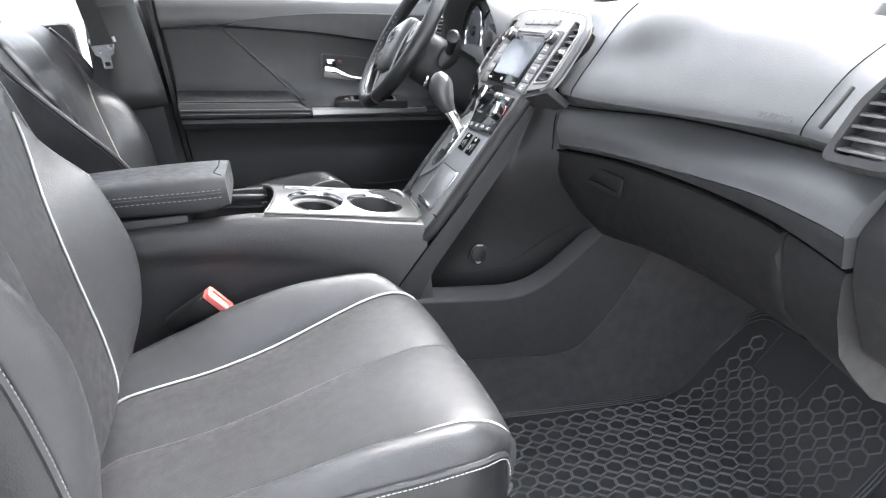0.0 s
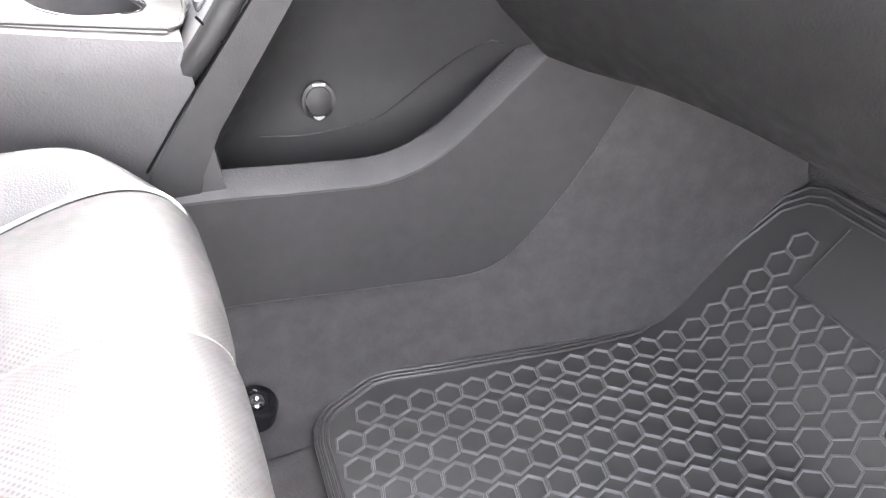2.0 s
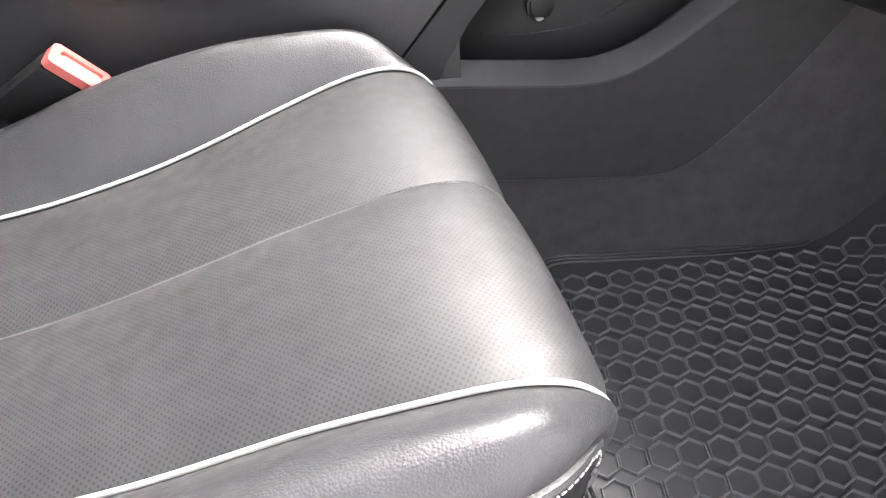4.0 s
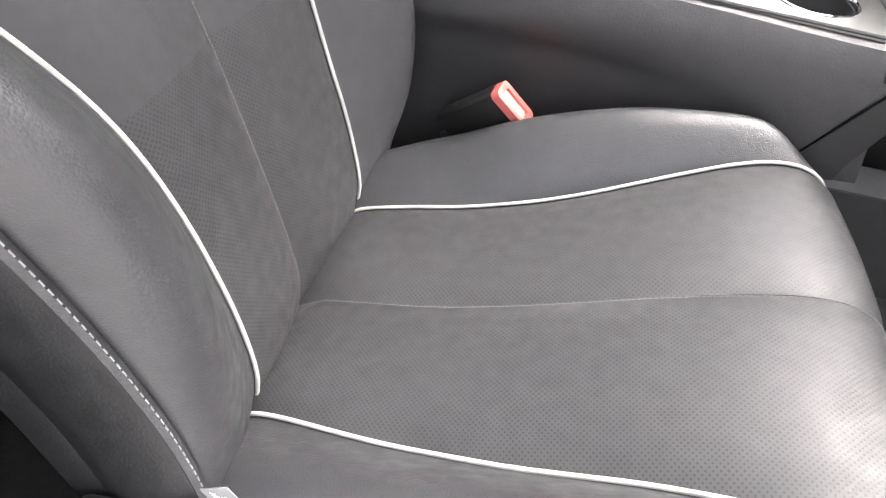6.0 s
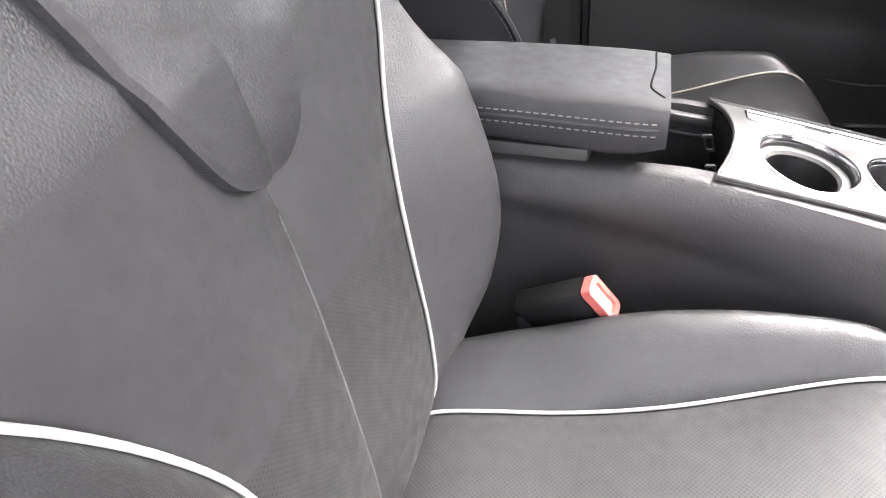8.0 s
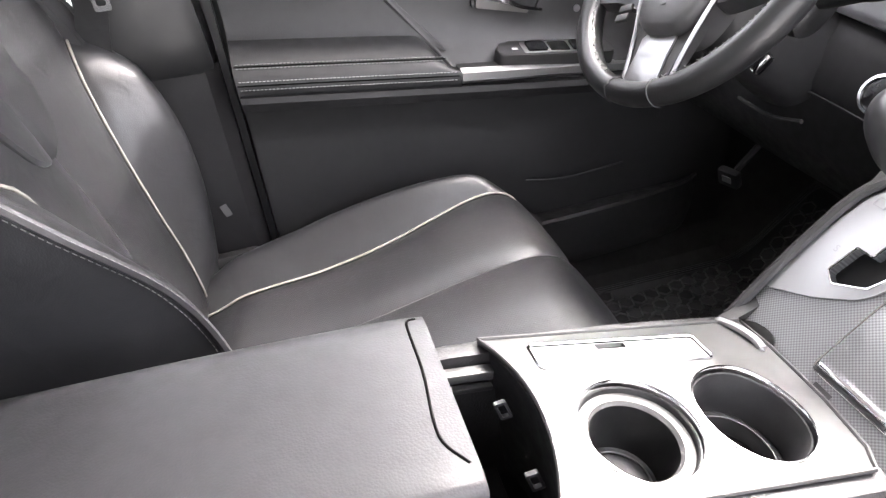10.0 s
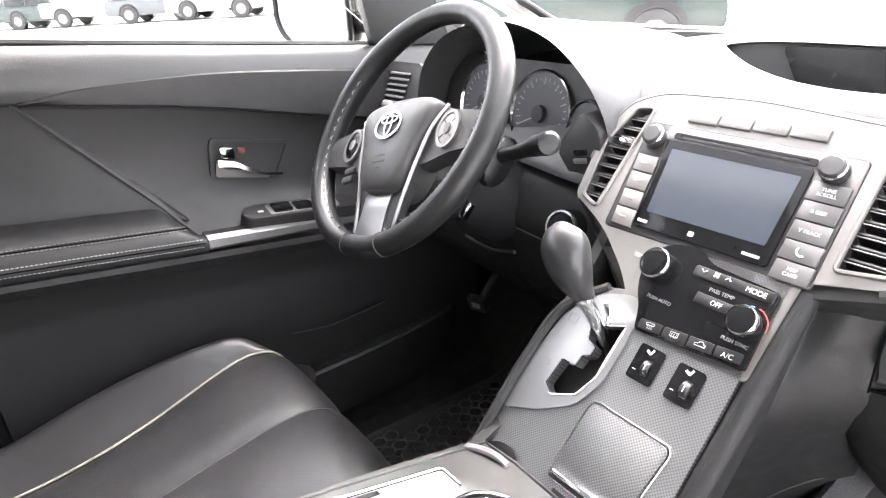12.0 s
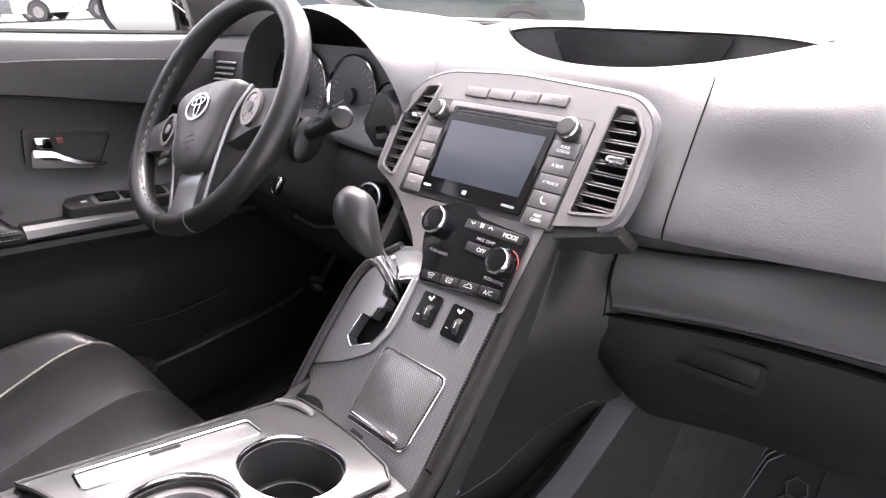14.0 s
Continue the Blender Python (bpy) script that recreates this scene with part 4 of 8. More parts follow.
        bm = open_turned([(r - 0.006, -0.050), (r - 0.010, -0.0485), (r - 0.0115, -0.051), (r - 0.0115, -0.069)], m)
        part("well_step", crowned(bm), PLASTIC_FINE, panel)
        bead = r - (0.0225 if k == 0 else 0.0125)
        bm = tube([m @ Vector((bead * math.cos(radians(10 * j)), bead * math.sin(radians(10 * j)), -0.0615 if k == 0 else -0.050)) for j in range(36)], 0.0010, 5, closed=True)
        part("floor_bead", crowned(bm), PLASTIC_SOFT, panel)
        if k == 0:
            bm = open_turned([(r - 0.0140, -0.015), (r - 0.0185, -0.060), (r - 0.0215, -0.063), (0, -0.063)], m)
            part("adapter_cup", crowned(bm), RUBBER_DARK, panel, "black inner cup")
            bm = open_turned([(r - 0.0025, -0.014), (r - 0.0035, -0.0105), (r - 0.0115, -0.0115), (r - 0.0141, -0.0155)], m)
            part("cup_adapter", crowned(bm), surface("grey_rubber", (0.06, 0.06, 0.06), 0.6), panel, "grey rubber cup adapter ring")
    # sliding lid with a finger slot
    bm = slab(rrect(0.169, 0.037, 0.005, 0.125, 0.045, turn=-1.8), -0.006, -0.0012, CT, 0.0008, holes=[rrect(0.030, 0.008, 0.002, 0.121, 0.0575, turn=-1.8)])
    part("slide_lid", crowned(bm), SILVER, panel, "silver sliding lid")
    bm = slab(rrect(0.030, 0.008, 0.002, 0.121, 0.0575, turn=-1.8), -0.010, -0.007, CT)
    part("finger_slot", crowned(bm), PLASTIC_DARK, panel)
    pts = [CT @ Vector((a, b, 0.0006)) for a, b in rrect(0.171, 0.039, 0.006, 0.125, 0.045, turn=-1.8)]
    part("lid_rim", crowned(tube(pts, 0.0011, 5, closed=True)), CHROME, panel, "thin chrome line round the lid")

    # armrest lid
    arm = thing("armrest", "black padded leather console armrest with double stitching", "armrest", (-0.03, 0, 0.47))
    bm = bmesh.new()
    rings = []
    xs = [-0.30, -0.295, -0.28, -0.22, -0.12, 0.0, 0.09, 0.14, 0.165, 0.18, 0.189, 0.193]
    for k, x in enumerate(xs):
        e = 1.0 if -0.27 < x < 0.15 else (1 - ((x - 0.15) / 0.047) ** 2 * 0.30 if x > 0 else 1 - ((-0.27 - x) / 0.03) ** 2 * 0.25)
        zt = spline([(-0.3, 0.551), (-0.1, 0.549), (0.05, 0.546), (0.15, 0.541), (0.19, 0.538)], x)
        zb = spline([(-0.3, 0.512), (0.0, 0.500), (0.15, 0.484), (0.19, 0.490)], x)
        zm, hh, w = (zt + zb) / 2, (zt - zb) / 2 * (0.62 + 0.38 * e if x > 0.15 or x < -0.27 else 1), 0.119 * (0.90 + 0.10 * e) if e < 1 else 0.119
        sec = []
        for j in range(32):
            a = 2 * math.pi * j / 32
            ca, sa = math.cos(a), math.sin(a)
            pw = 0.40
            sec.append(Vector((x, w * math.copysign(abs(ca) ** pw, ca) * (0.58 if ca > 0 else 1.0), zm + hh * math.copysign(abs(sa) ** pw, sa) + (0.004 * (1 - (ca * w / 0.119) ** 2) - (0.02 if ca > 0 else 0.11) * ca * w if sa > 0 else 0))))
        rings.append(sec)
    skin(bm, rings)
    shell = BVHTree.FromBMesh(bm)
    part("arm_pad", bm, surface("smooth_black_leather", (0.025, 0.025, 0.027), 0.48, grain=0.12, size=520, grain_kind="cells", wear=0.12), arm)

    def on_pad(pts, lift):
        out_ = []
        for p in pts:
            q, nn, _, _ = shell.find_nearest(p)
            out_.append(q + (nn if nn.dot(q - Vector((q.x - 0.02, 0, 0.52))) > 0 else -nn) * lift)
        return out_
    for sg in (-1, 1):
        for dz in (0.0, -0.013):
            pts = [Vector((x, sg * (0.1205 if sg < 0 else 0.0695), spline([(-0.27, 0.545), (0.0, 0.538), (0.15, 0.528), (0.185, 0.526)], x) + dz - (0.022 if sg > 0 else 0))) for x in [-0.27 + 0.455 * k / 40 for k in range(41)]]
            part("stitching", stitches(on_pad(pts, 0.0005), 0.0007, 0.0048, 0.0032), THREAD, arm, "pale grey stitching")
        pts = [Vector((x, sg * (0.1200 if sg < 0 else 0.069), spline([(-0.27, 0.5385), (0.0, 0.5315), (0.15, 0.5215), (0.185, 0.5195)], x) - (0.022 if sg > 0 else 0))) for x in [-0.27 + 0.455 * k / 40 for k in range(41)]]
        part("seam_roll", tube(on_pad(pts, -0.0006), 0.0020, 6), LEATHER, arm)
    # latch plate along the front edge, with the dark line round it
    path = curve_points([(0.186, 0.054, 0.55), (0.178, 0.046, 0.55), (0.178, -0.01, 0.55), (0.174, -0.060, 0.55), (0.176, -0.080, 0.55), (0.187, -0.097, 0.55)], 24)
    drop = []
    for p in path:
        q = shell.ray_cast(Vector((p.x, p.y, 0.7)), Vector((0, 0, -1)))[0]
        drop.append(Vector((p.x, p.y, q.z if q else p.z)))
    part("latch_gap", tube([p + Vector((0, 0, 0.0002)) for p in drop], 0.0011, 5), GAP, arm)
    bm = rbox((0.34, 0.20, 0.03), (-0.05, 0, 0.482), (0, 3, 0), bevel=0.006)
    part("lid_underside", bm, PLASTIC_DARK, arm)


build_console()


def drop_off(a):
    """How far the shifter console falls away from its flat face towards the driver."""
    u = max(0.0, (-a - 0.005) / 0.10)
    return -0.010 * u * u


def bent(bm, fine=0.0):
    if fine:
        for _ in range(3):
            long_ = [e for e in bm.edges if e.calc_length() > fine]
            if long_:
                bmesh.ops.subdivide_edges(bm, edges=long_, cuts=1)
        bmesh.ops.triangulate(bm, faces=bm.faces[:])
    inv = RAMP.inverted()
    for v in bm.verts:
        q = inv @ v.co
        q.z += drop_off(q.x)
        v.co = RAMP @ q
    return bm


def build_ramp():
    r = thing("shifter_console", "graphite and silver shifter console rising to the dashboard", "console", (0.58, 0, 0.0))
    body = [(0.118, -0.032), (0.121, 0.0), (0.121, 0.29), (0.0, 0.29), (-0.02, 0.215), (-0.05, 0.204), (-0.09, 0.168), (-0.101, 0.105), (-0.104, 0.03), (-0.106, -0.032)]
    gate = round_poly([(-0.060, 0.084), (-0.046, 0.0754), (-0.0166, 0.090), (-0.006, 0.114), (-0.004, 0.150), (-0.003, 0.178), (-0.042, 0.162), (-0.037, 0.1465), (-0.0235, 0.143), (-0.0245, 0.1325), (-0.033, 0.1294), (-0.035, 0.1158), (-0.0545, 0.1157)], 0.003, 3)
    bm = slab(round_poly(body, 0.008), -0.012, 0.0, RAMP, holes=[gate], uv=True)
    part("ramp_panel", bent(bm, 0.016), SILVER_WEAVE, r, "textured graphite panel")
    bezel = round_poly([(-0.1045, 0.032), (-0.05, 0.055), (-0.012, 0.080), (0.004, 0.115), (0.005, 0.160), (0.004, 0.180), (0.008, 0.203), (-0.013, 0.2105), (-0.05, 0.1990), (-0.0855, 0.160), (-0.099, 0.105)], 0.012, 6)
    bm = slab(bezel, 0.0002, 0.0028, RAMP, holes=[gate])
    bz = part("shift_bezel", bent(bm, 0.012), BRUSHED, r, "satin silver shift bezel")
    pts = [RAMP @ Vector((a, b, 0.0032)) for a, b in gate]
    part("gate_rim", bent(tube(pts, 0.0012, 5, closed=True)), CHROME, bz, "chrome gate edge")
    bm = slab([(-0.075, 0.05), (0.02, 0.05), (0.02, 0.19), (-0.075, 0.19)], -0.034, -0.026, RAMP)
    part("gate_floor", bm, PLASTIC_DARK, r)
    for a, b in ((-0.038, 0.078), (-0.022, 0.082)):
        bm = slab(rrect(0.010, 0.012, 0.002, a, b, 3), -0.026, -0.018, RAMP, 0.001)
        part("gate_stop", bm, CHROME, r)
    for txt, a, b in (("P", -0.050, 0.166), ("S", -0.070, 0.104)):
        lettering(txt, 0.010, RAMP @ pose(a, b, 0.0032 + drop_off(a), 0, 0, 0), GREYPRINT, bz)
    bm = slab(rrect(0.014, 0.010, 0.001, -0.070, 0.160, 3), 0.0028, 0.0036, RAMP, holes=[rrect(0.0115, 0.0075, 0.001, -0.070, 0.160, 3)])
    part("lock_cover", bent(bm), GREYPRINT, bz)
    # ramp lid with chrome pull
    out = [(0.001, 0.008), (0.089, 0.010), (0.0995, 0.095), (0.005, 0.0945)]
    bm = slab(round_poly(out, 0.010, 5), 0.0002, 0.0028, RAMP, 0.0012, uv=True)
    lid = part("tray_lid", bm, SILVER_WEAVE, r, "textured graphite tray lid")
    pts = [RAMP @ Vector((a, b, 0.0012)) for a, b in round_poly([(-0.001, 0.006), (0.091, 0.008), (0.1015, 0.097), (0.003, 0.0965)], 0.011, 5)]
    part("lid_line", tube(pts, 0.0011, 5, closed=True), CHROME, lid)
    bm = rbox((0.076, 0.0055, 0.005), (0.042, 0.0150, 0.005), (0, 0, 1), 0.002, m=RAMP)
    part("pull", bm, CHROME, lid, "chrome pull bar")
    bm = rbox((0.080, 0.004, 0.002), (0.042, 0.0100, 0.0034), (0, 0, 1), 0.0008, m=RAMP)
    part("pull_gap", bm, PLASTIC_DARK, lid)
    # crescent tray at the joint
    cres = curve_points([(-0.095, -0.020, 0), (-0.070, -0.022, 0), (-0.041, -0.024, 0), (-0.041, -0.004, 0), (-0.056, 0.004, 0), (-0.080, -0.002, 0)], 24, closed=True)
    bm = slab([(p.x, p.y) for p in cres], 0.0003, 0.0022, RAMP, 0.0008)
    part("key_tray", bm, surface("deep_black_plastic", (0.006, 0.006, 0.006), 0.6, spec=0.3), r, "dark crescent tray")
    pts = curve_points([Vector(p) for p in ((0.497, 0.088, 0.4150), (0.508, 0.070, 0.4165), (0.515, 0.051, 0.4150), (0.516, 0.036, 0.4115))], 12)
    part("tray_lip", tube(pts, [0.0015] + [0.0045] * (len(pts) - 2) + [0.0015], 8), SILVER, r, "silver tray lip")
    # seat heater switches
    for a in (0.0355, 0.0805):
        m = RAMP @ Matrix.Translation((a, 0.1525, 0)) @ Matrix.Scale(0.88, 4)
        bm = slab(rrect(0.033, 0.042, 0.004), 0.0002, 0.0022, m, 0.001, holes=[rrect(0.012, 0.020, 0.003, 0.003, -0.003, 4)])
        sw = part("heater_switch", bm, GLOSS, r, "gloss black seat heater switch")
        bm = open_turned([(0.0085, -0.005), (0.0095, -0.004), (0.0095, 0.004), (0.0085, 0.005)], m @ pose(0.003, -0.003, -0.003, 0, 90, 0), 24)
        part("thumbwheel", bm, PLASTIC_FINE, sw)
        bm = rbox((0.0012, 0.008, 0.0008), (0.003, -0.003, 0.0066), bevel=0.0003, m=m)
        part("wheel_mark", bm, WHITE, sw)
        bm = rbox((0.007, 0.003, 0.0006), (-0.003, 0.014, 0.0025), (0, 0, -25), 0.0002, m=m)
        rbox((0.0025, 0.007, 0.0006), (0.001, 0.0155, 0.0025), (0, 0, -20), 0.0002, m=m, bm=bm)
        part("seat_icon", bm, WHITE, sw)
        bm = rbox((0.0045, 0.0012, 0.0006), (-0.010, -0.010, 0.0025), bevel=0.0002, m=m)
        part("off_mark", bm, WHITE, sw)
    # gear lever
    g = thing("gear_lever", "leather gear lever with glossy knob on a chrome stem", "gear lever", (0.64, 0.028, 0.50))
    lower = lambda pts: [Vector(p) + Vector((0.005, 0.010, -0.018)) * max(0.0, min(1.0, (p[2] - 0.50) / 0.07)) for p in pts]
    stem = [(0.652, 0.024, 0.495), (0.642, 0.026, 0.535), (0.632, 0.030, 0.575), (0.625, 0.036, 0.59)]
    part("stem", tube(curve_points(lower(stem), 10), [0.005, 0.005, 0.006, 0.007, 0.008, 0.009, 0.010, 0.011, 0.012, 0.012][:len(curve_points(stem, 10))] + [0.012] * max(0, len(curve_points(stem, 10)) - 10), 12), CHROME, g, "chrome stem")
    axis = [(0.640, 0.031, 0.566), (0.634, 0.034, 0.576), (0.627, 0.038, 0.590), (0.620, 0.045, 0.610), (0.617, 0.052, 0.632), (0.620, 0.058, 0.648), (0.625, 0.062, 0.658), (0.628, 0.063, 0.662)]
    rad = [0.006, 0.008, 0.0125, 0.0200, 0.0240, 0.0215, 0.013, 0.003]
    A = curve_points(lower(axis), 28)
    R = [spline([(i / 7, rr_) for i, rr_ in enumerate(rad)], k / (len(A) - 1)) for k in range(len(A))]
    part("knob", tube(A, R, 20, flat=1.25, up=(0.2, 0.9, 0.1)), surface("grey_glossy_knob", (0.033, 0.033, 0.034), 0.32, coat=0.25, rough_var=0.02, wear=0.05), g, "glossy grey knob")
    seam = [a + Vector((-0.6, -0.3, 0.2)).normalized() * (rr_ * 1.02) for a, rr_ in zip(A, R)]
    part("knob_seam", tube(seam[3:-2], 0.0011, 5), PLASTIC_DARK, g)
    bm = tube(curve_points(lower([(0.634, 0.012, 0.588), (0.640, 0.014, 0.570), (0.645, 0.020, 0.548), (0.650, 0.024, 0.515)]), 10), 0.0025, 8)
    part("stem_trim", bm, CHROME, g, "bright metal strip")

    # side of the ramp towards the passenger
    s = thing("console_side", "black plastic console side with open pocket", "console panel", (0.66, -0.12, 0.0))
    roll = [RAMP @ Vector(p) for p in ((0.119, -0.040, -0.008), (0.128, 0.0, -0.010), (0.131, 0.10, -0.011), (0.132, 0.20, -0.011), (0.132, 0.275, -0.012))]
    part("edge_roll", tube(curve_points(roll, 30), 0.0115, 10), CONSOLE, s)
    out = [(0.565, 0.412), (0.735, 0.612), (0.748, 0.604), (0.722, 0.56), (0.686, 0.50), (0.634, 0.44), (0.582, 0.38), (0.530, 0.32), (0.500, 0.281), (0.490, 0.24), (0.44, 0.24), (0.455, 0.29), (0.507, 0.347)][::-1]
    bm = slab(out[::-1], 0.0, 0.030, XZ(-0.104), 0.004, 3)
    part("ramp_side", bm, CONSOLE, s)
    part("joint_line", tube([(0.605, -0.1346, 0.452), (0.554, -0.1346, 0.399), (0.50, -0.1346, 0.343), (0.456, -0.1346, 0.295)], 0.0014, 5), GAP, s)
    part("joint_line", tube([(0.554, -0.1346, 0.399), (0.545, -0.1340, 0.412), (0.537, -0.130, 0.424)], 0.0014, 5), GAP, s)
    bm = slab([(0.45, 0.12), (1.0, 0.12), (1.0, 0.64), (0.74, 0.62), (0.535, 0.41), (0.47, 0.36)], 0.0, 0.02, XZ(-0.012))
    part("pocket_wall", bm, PLASTIC_FINE, s)
    so = thing("power_socket", "round black power socket cap in the console side", "power socket", (0.636, -0.062, 0.302))
    m = XZ(-0.0655) @ Matrix.Translation((0.636, 0.302, 0)) @ pose(0, 0, 0, 0, 0, -10)
    bm = slab(ring(0.0185, n=36, ry=0.0215), 0, 0.0022, m, 0.001)
    part("socket_ring", bm, RUBBER_DARK, so)
    bm = slab(ring(0.0145, n=32, ry=0.0165), 0.0022, 0.0042, m, 0.0012)
    part("socket_cap", bm, CONSOLE, so)
    bm = rbox((0.014, 0.0035, 0.002), (0, 0.0185, 0.0032), bevel=0.0008, m=m)
    part("cap_hinge", bm, GREYPRINT, so, "pale cap hinge")
    bm = slab(round_poly([(-0.007, -0.0165), (0, -0.0215), (0.007, -0.0165)], 0.002), 0.0022, 0.0052, m, 0.0008)
    part("cap_tab", bm, GREYPRINT, so, "pale cap tab")
    # flank between the ramp, the fascia and the glove box
    rows = [(0.599, 0.738, 0.0, (0.753, -0.162), (0.785, -0.195)), (0.56, 0.717, 0.0, (0.738, -0.158), (0.780, -0.194)), (0.50, 0.680, 0.004, (0.712, -0.142), (0.770, -0.189)), (0.44, 0.628, 0.022, (0.70, -0.116), (0.790, -0.172)),
            (0.38, 0.576, 0.046, (0.69, -0.086), (0.83, -0.166)), (0.32, 0.524, 0.064, (0.67, -0.066), (0.86, -0.145)), (0.27, 0.482, 0.070, (0.65, -0.061), (0.86, -0.125)), (0.22, 0.45, 0.072, (0.64, -0.059), (0.86, -0.110))]

    def flank_line(z):
        a, dep = spline([(r_[0], r_[1]) for r_ in rows], z), spline([(r_[0], r_[2]) for r_ in rows], z)
        b_ = [spline([(r_[0], r_[3][k]) for r_ in rows], z) for k in (0, 1)]
        c_ = [spline([(r_[0], r_[4][k]) for r_ in rows], z) for k in (0, 1)]
        return curve_points([(a, -0.1335, z), (a + 0.008 + 0.6 * dep, -0.1335 + dep * 0.96, z), (b_[0], b_[1], z), (c_[0], c_[1], z)], 18)

    def flank_y(x, z):
        line = flank_line(z)
        for p, q in zip(line, line[1:]):
            if p.x <= x <= q.x:
                return p.y + (q.y - p.y) * (x - p.x) / max(1e-9, q.x - p.x)
        return line[-1].y
    bm = bmesh.new()
    rings = []
    for k in range(33):
        line = flank_line(0.599 - 0.379 * k / 32)
        rings.append(line + [p + Vector((0.006, 0.012, 0)) for p in reversed(line)])
    skin(bm, rings)
    part("flank", bm, CONSOLE, s, sharp=60)
    card = curve_points([(0.566, 0.272, 0), (0.62, 0.262, 0), (0.69, 0.270, 0), (0.73, 0.294, 0), (0.785, 0.341, 0), (0.807, 0.356, 0), (0.820, 0.352, 0)], 28)
    part("joint_line", tube([Vector((p.x, flank_y(p.x, p.y) - 0.0005, p.y)) for p in card], 0.0009, 5), RUBBER_DARK, s)
    # pocket floor and lower panel with its lip
    lipz = [(0.44, 0.276), (0.505, 0.270), (0.60, 0.256), (0.67, 0.248), (0.71, 0.254), (0.75, 0.274), (0.80, 0.314), (0.85, 0.356), (0.90, 0.396), (1.0, 0.46)]
    lowz = [(0.40, 0.150), (0.481, 0.142), (0.735, 0.107), (0.793, 0.12), (0.86, 0.19), (0.924, 0.28), (1.0, 0.38)]
    bm = bmesh.new()
    rings, low = [], []
    for k in range(31):
        x = 0.44 + 0.55 * k / 30
        zl, zb = spline(lipz, x), spline(lowz, x)
        yo = spline([(0.44, -0.136), (0.55, -0.141), (0.70, -0.150), (0.84, -0.172), (0.9, -0.18)], x)
        sec = [(-0.040, zl - 0.05), (-0.085, zl - 0.05), (yo + 0.036, zl - 0.035), (yo + 0.030, zl + 0.002), (yo + 0.024, zl + 0.004), (yo + 0.004, zl - 0.010), (yo - 0.001, zl - 0.016), (yo - 0.001, zl - 0.020), (yo + 0.006, zl - 0.022), (-0.04, zl - 0.055)]
        rings.append([Vector((x, y, z)) for y, z in sec])
        low.append([Vector((x, y, z)) for y, z in ((yo + 0.010, zl - 0.018), (yo - 0.001, zl - 0.019), (yo - 0.012, zl * 0.5 + zb * 0.5), (yo - 0.026, zb), (yo - 0.020, zb - 0.006), (-0.04, zb - 0.006), (-0.04, zl - 0.06))])
    skin(bm, rings)
    part("pocket_lip", bm, PLASTIC, s, "grained black pocket lip", sharp=28)
    bm = bmesh.new()
    skin(bm, low)
    part("lower_panel", bm, surface("felted_panel", (0.027, 0.026, 0.0265), 0.8, grain=0.6, size=600, spec=0.25), s, "dull black lower panel", sharp=28)
    part("joint_line", tube([(x, spline([(0.44, -0.136), (0.55, -0.141), (0.70, -0.150), (0.84, -0.172), (0.9, -0.18)], min(x, 0.9)) - 0.0262, spline(lowz, x) - 0.001) for x in [0.46 + 0.525 * k / 36 for k in range(37)]], 0.0005, 5), PLASTIC_DARK, s)
    # carpeted tunnel side below it
    bm = bmesh.new()
    rings = []
    for k in range(34):
        x = 0.30 + 0.86 * k / 33
        zb = spline(lowz, x) + 0.012
        yo = spline([(0.40, -0.150), (0.55, -0.157), (0.70, -0.170), (0.84, -0.190), (0.95, -0.20), (1.16, -0.21)], x)
        if x > 1.0:
            zb = 0.39 + (x - 1.0) * 0.3
        fl = max(0.0, (x - 1.02) * 0.9)
        foot = -spline([(0.30, 0.20), (0.56, 0.205), (0.625, 0.186), (0.80, 0.218), (0.945, 0.248), (1.16, 0.262)], x)
        sec = [(-0.02, zb), (yo + 0.010, zb), (yo - 0.004, zb - 0.012), (yo * 0.55 + foot * 0.45, zb * 0.5 + fl * 0.5), (yo * 0.15 + foot * 0.85, zb * 0.14 + fl * 0.86 + 0.002), (foot - 0.012, fl - 0.004), (foot - 0.04, fl - 0.014), (-0.02, fl - 0.03)]
        rings.append([Vector((x, y, z)) for y, z in sec])
    skin(bm, rings)
    tagged(part("tunnel_carpet", bm, CARPET), "charcoal carpet on the tunnel side beside the footwell", "carpet", kind="structure")
    # driver's side of the ramp
    out = [(0.30, 0.05), (0.95, 0.05), (1.0, 0.60), (0.72, 0.605), (0.655, 0.525), (0.56, 0.42), (0.51, 0.40), (0.30, 0.42)]
    bm = slab(out, 0.0, 0.014, XZ(0.104))
    part("driver_side_wall", bm, PLASTIC_FINE, s)
    out = [RAMP @ Vector(p) for p in ((-0.106, -0.04, -0.004), (-0.106, 0.03, -0.004), (-0.103, 0.105, -0.004), (-0.092, 0.168, -0.004), (-0.05, 0.208, -0.004))]
    part("edge_roll", tube(curve_points(out, 16), 0.006, 8), PLASTIC_FINE, s)
    # seat rail anchor with its bolt
    a = thing("anchor_cover", "round black seat anchor cover with a bolt", "anchor cover", (0.487, -0.215, 0.03))
    m = pose(0.487, -0.216, 0.045, 6, 18, 0)
    bm = turned([(0.024, -0.02), (0.024, 0.0), (0.021, 0.005), (0.015, 0.005), (0.013, 0.002), (0.0001, 0.002)], m)
    part("cover", bm, GLOSS, a)
    bm = turned([(0.010, 0.002), (0.010, 0.004), (0.008, 0.006), (0.004, 0.0065), (0.0001, 0.004)], m, 8)
    part("bolt", bm, CHROME, a, "bright bolt head")


build_ramp()


# ---- dashboard ----
def smooth(u):
    u = max(0.0, min(1.0, u))
    return u * u * (3 - 2 * u)


def mix(a, b, k):
    return a + (b - a) * k


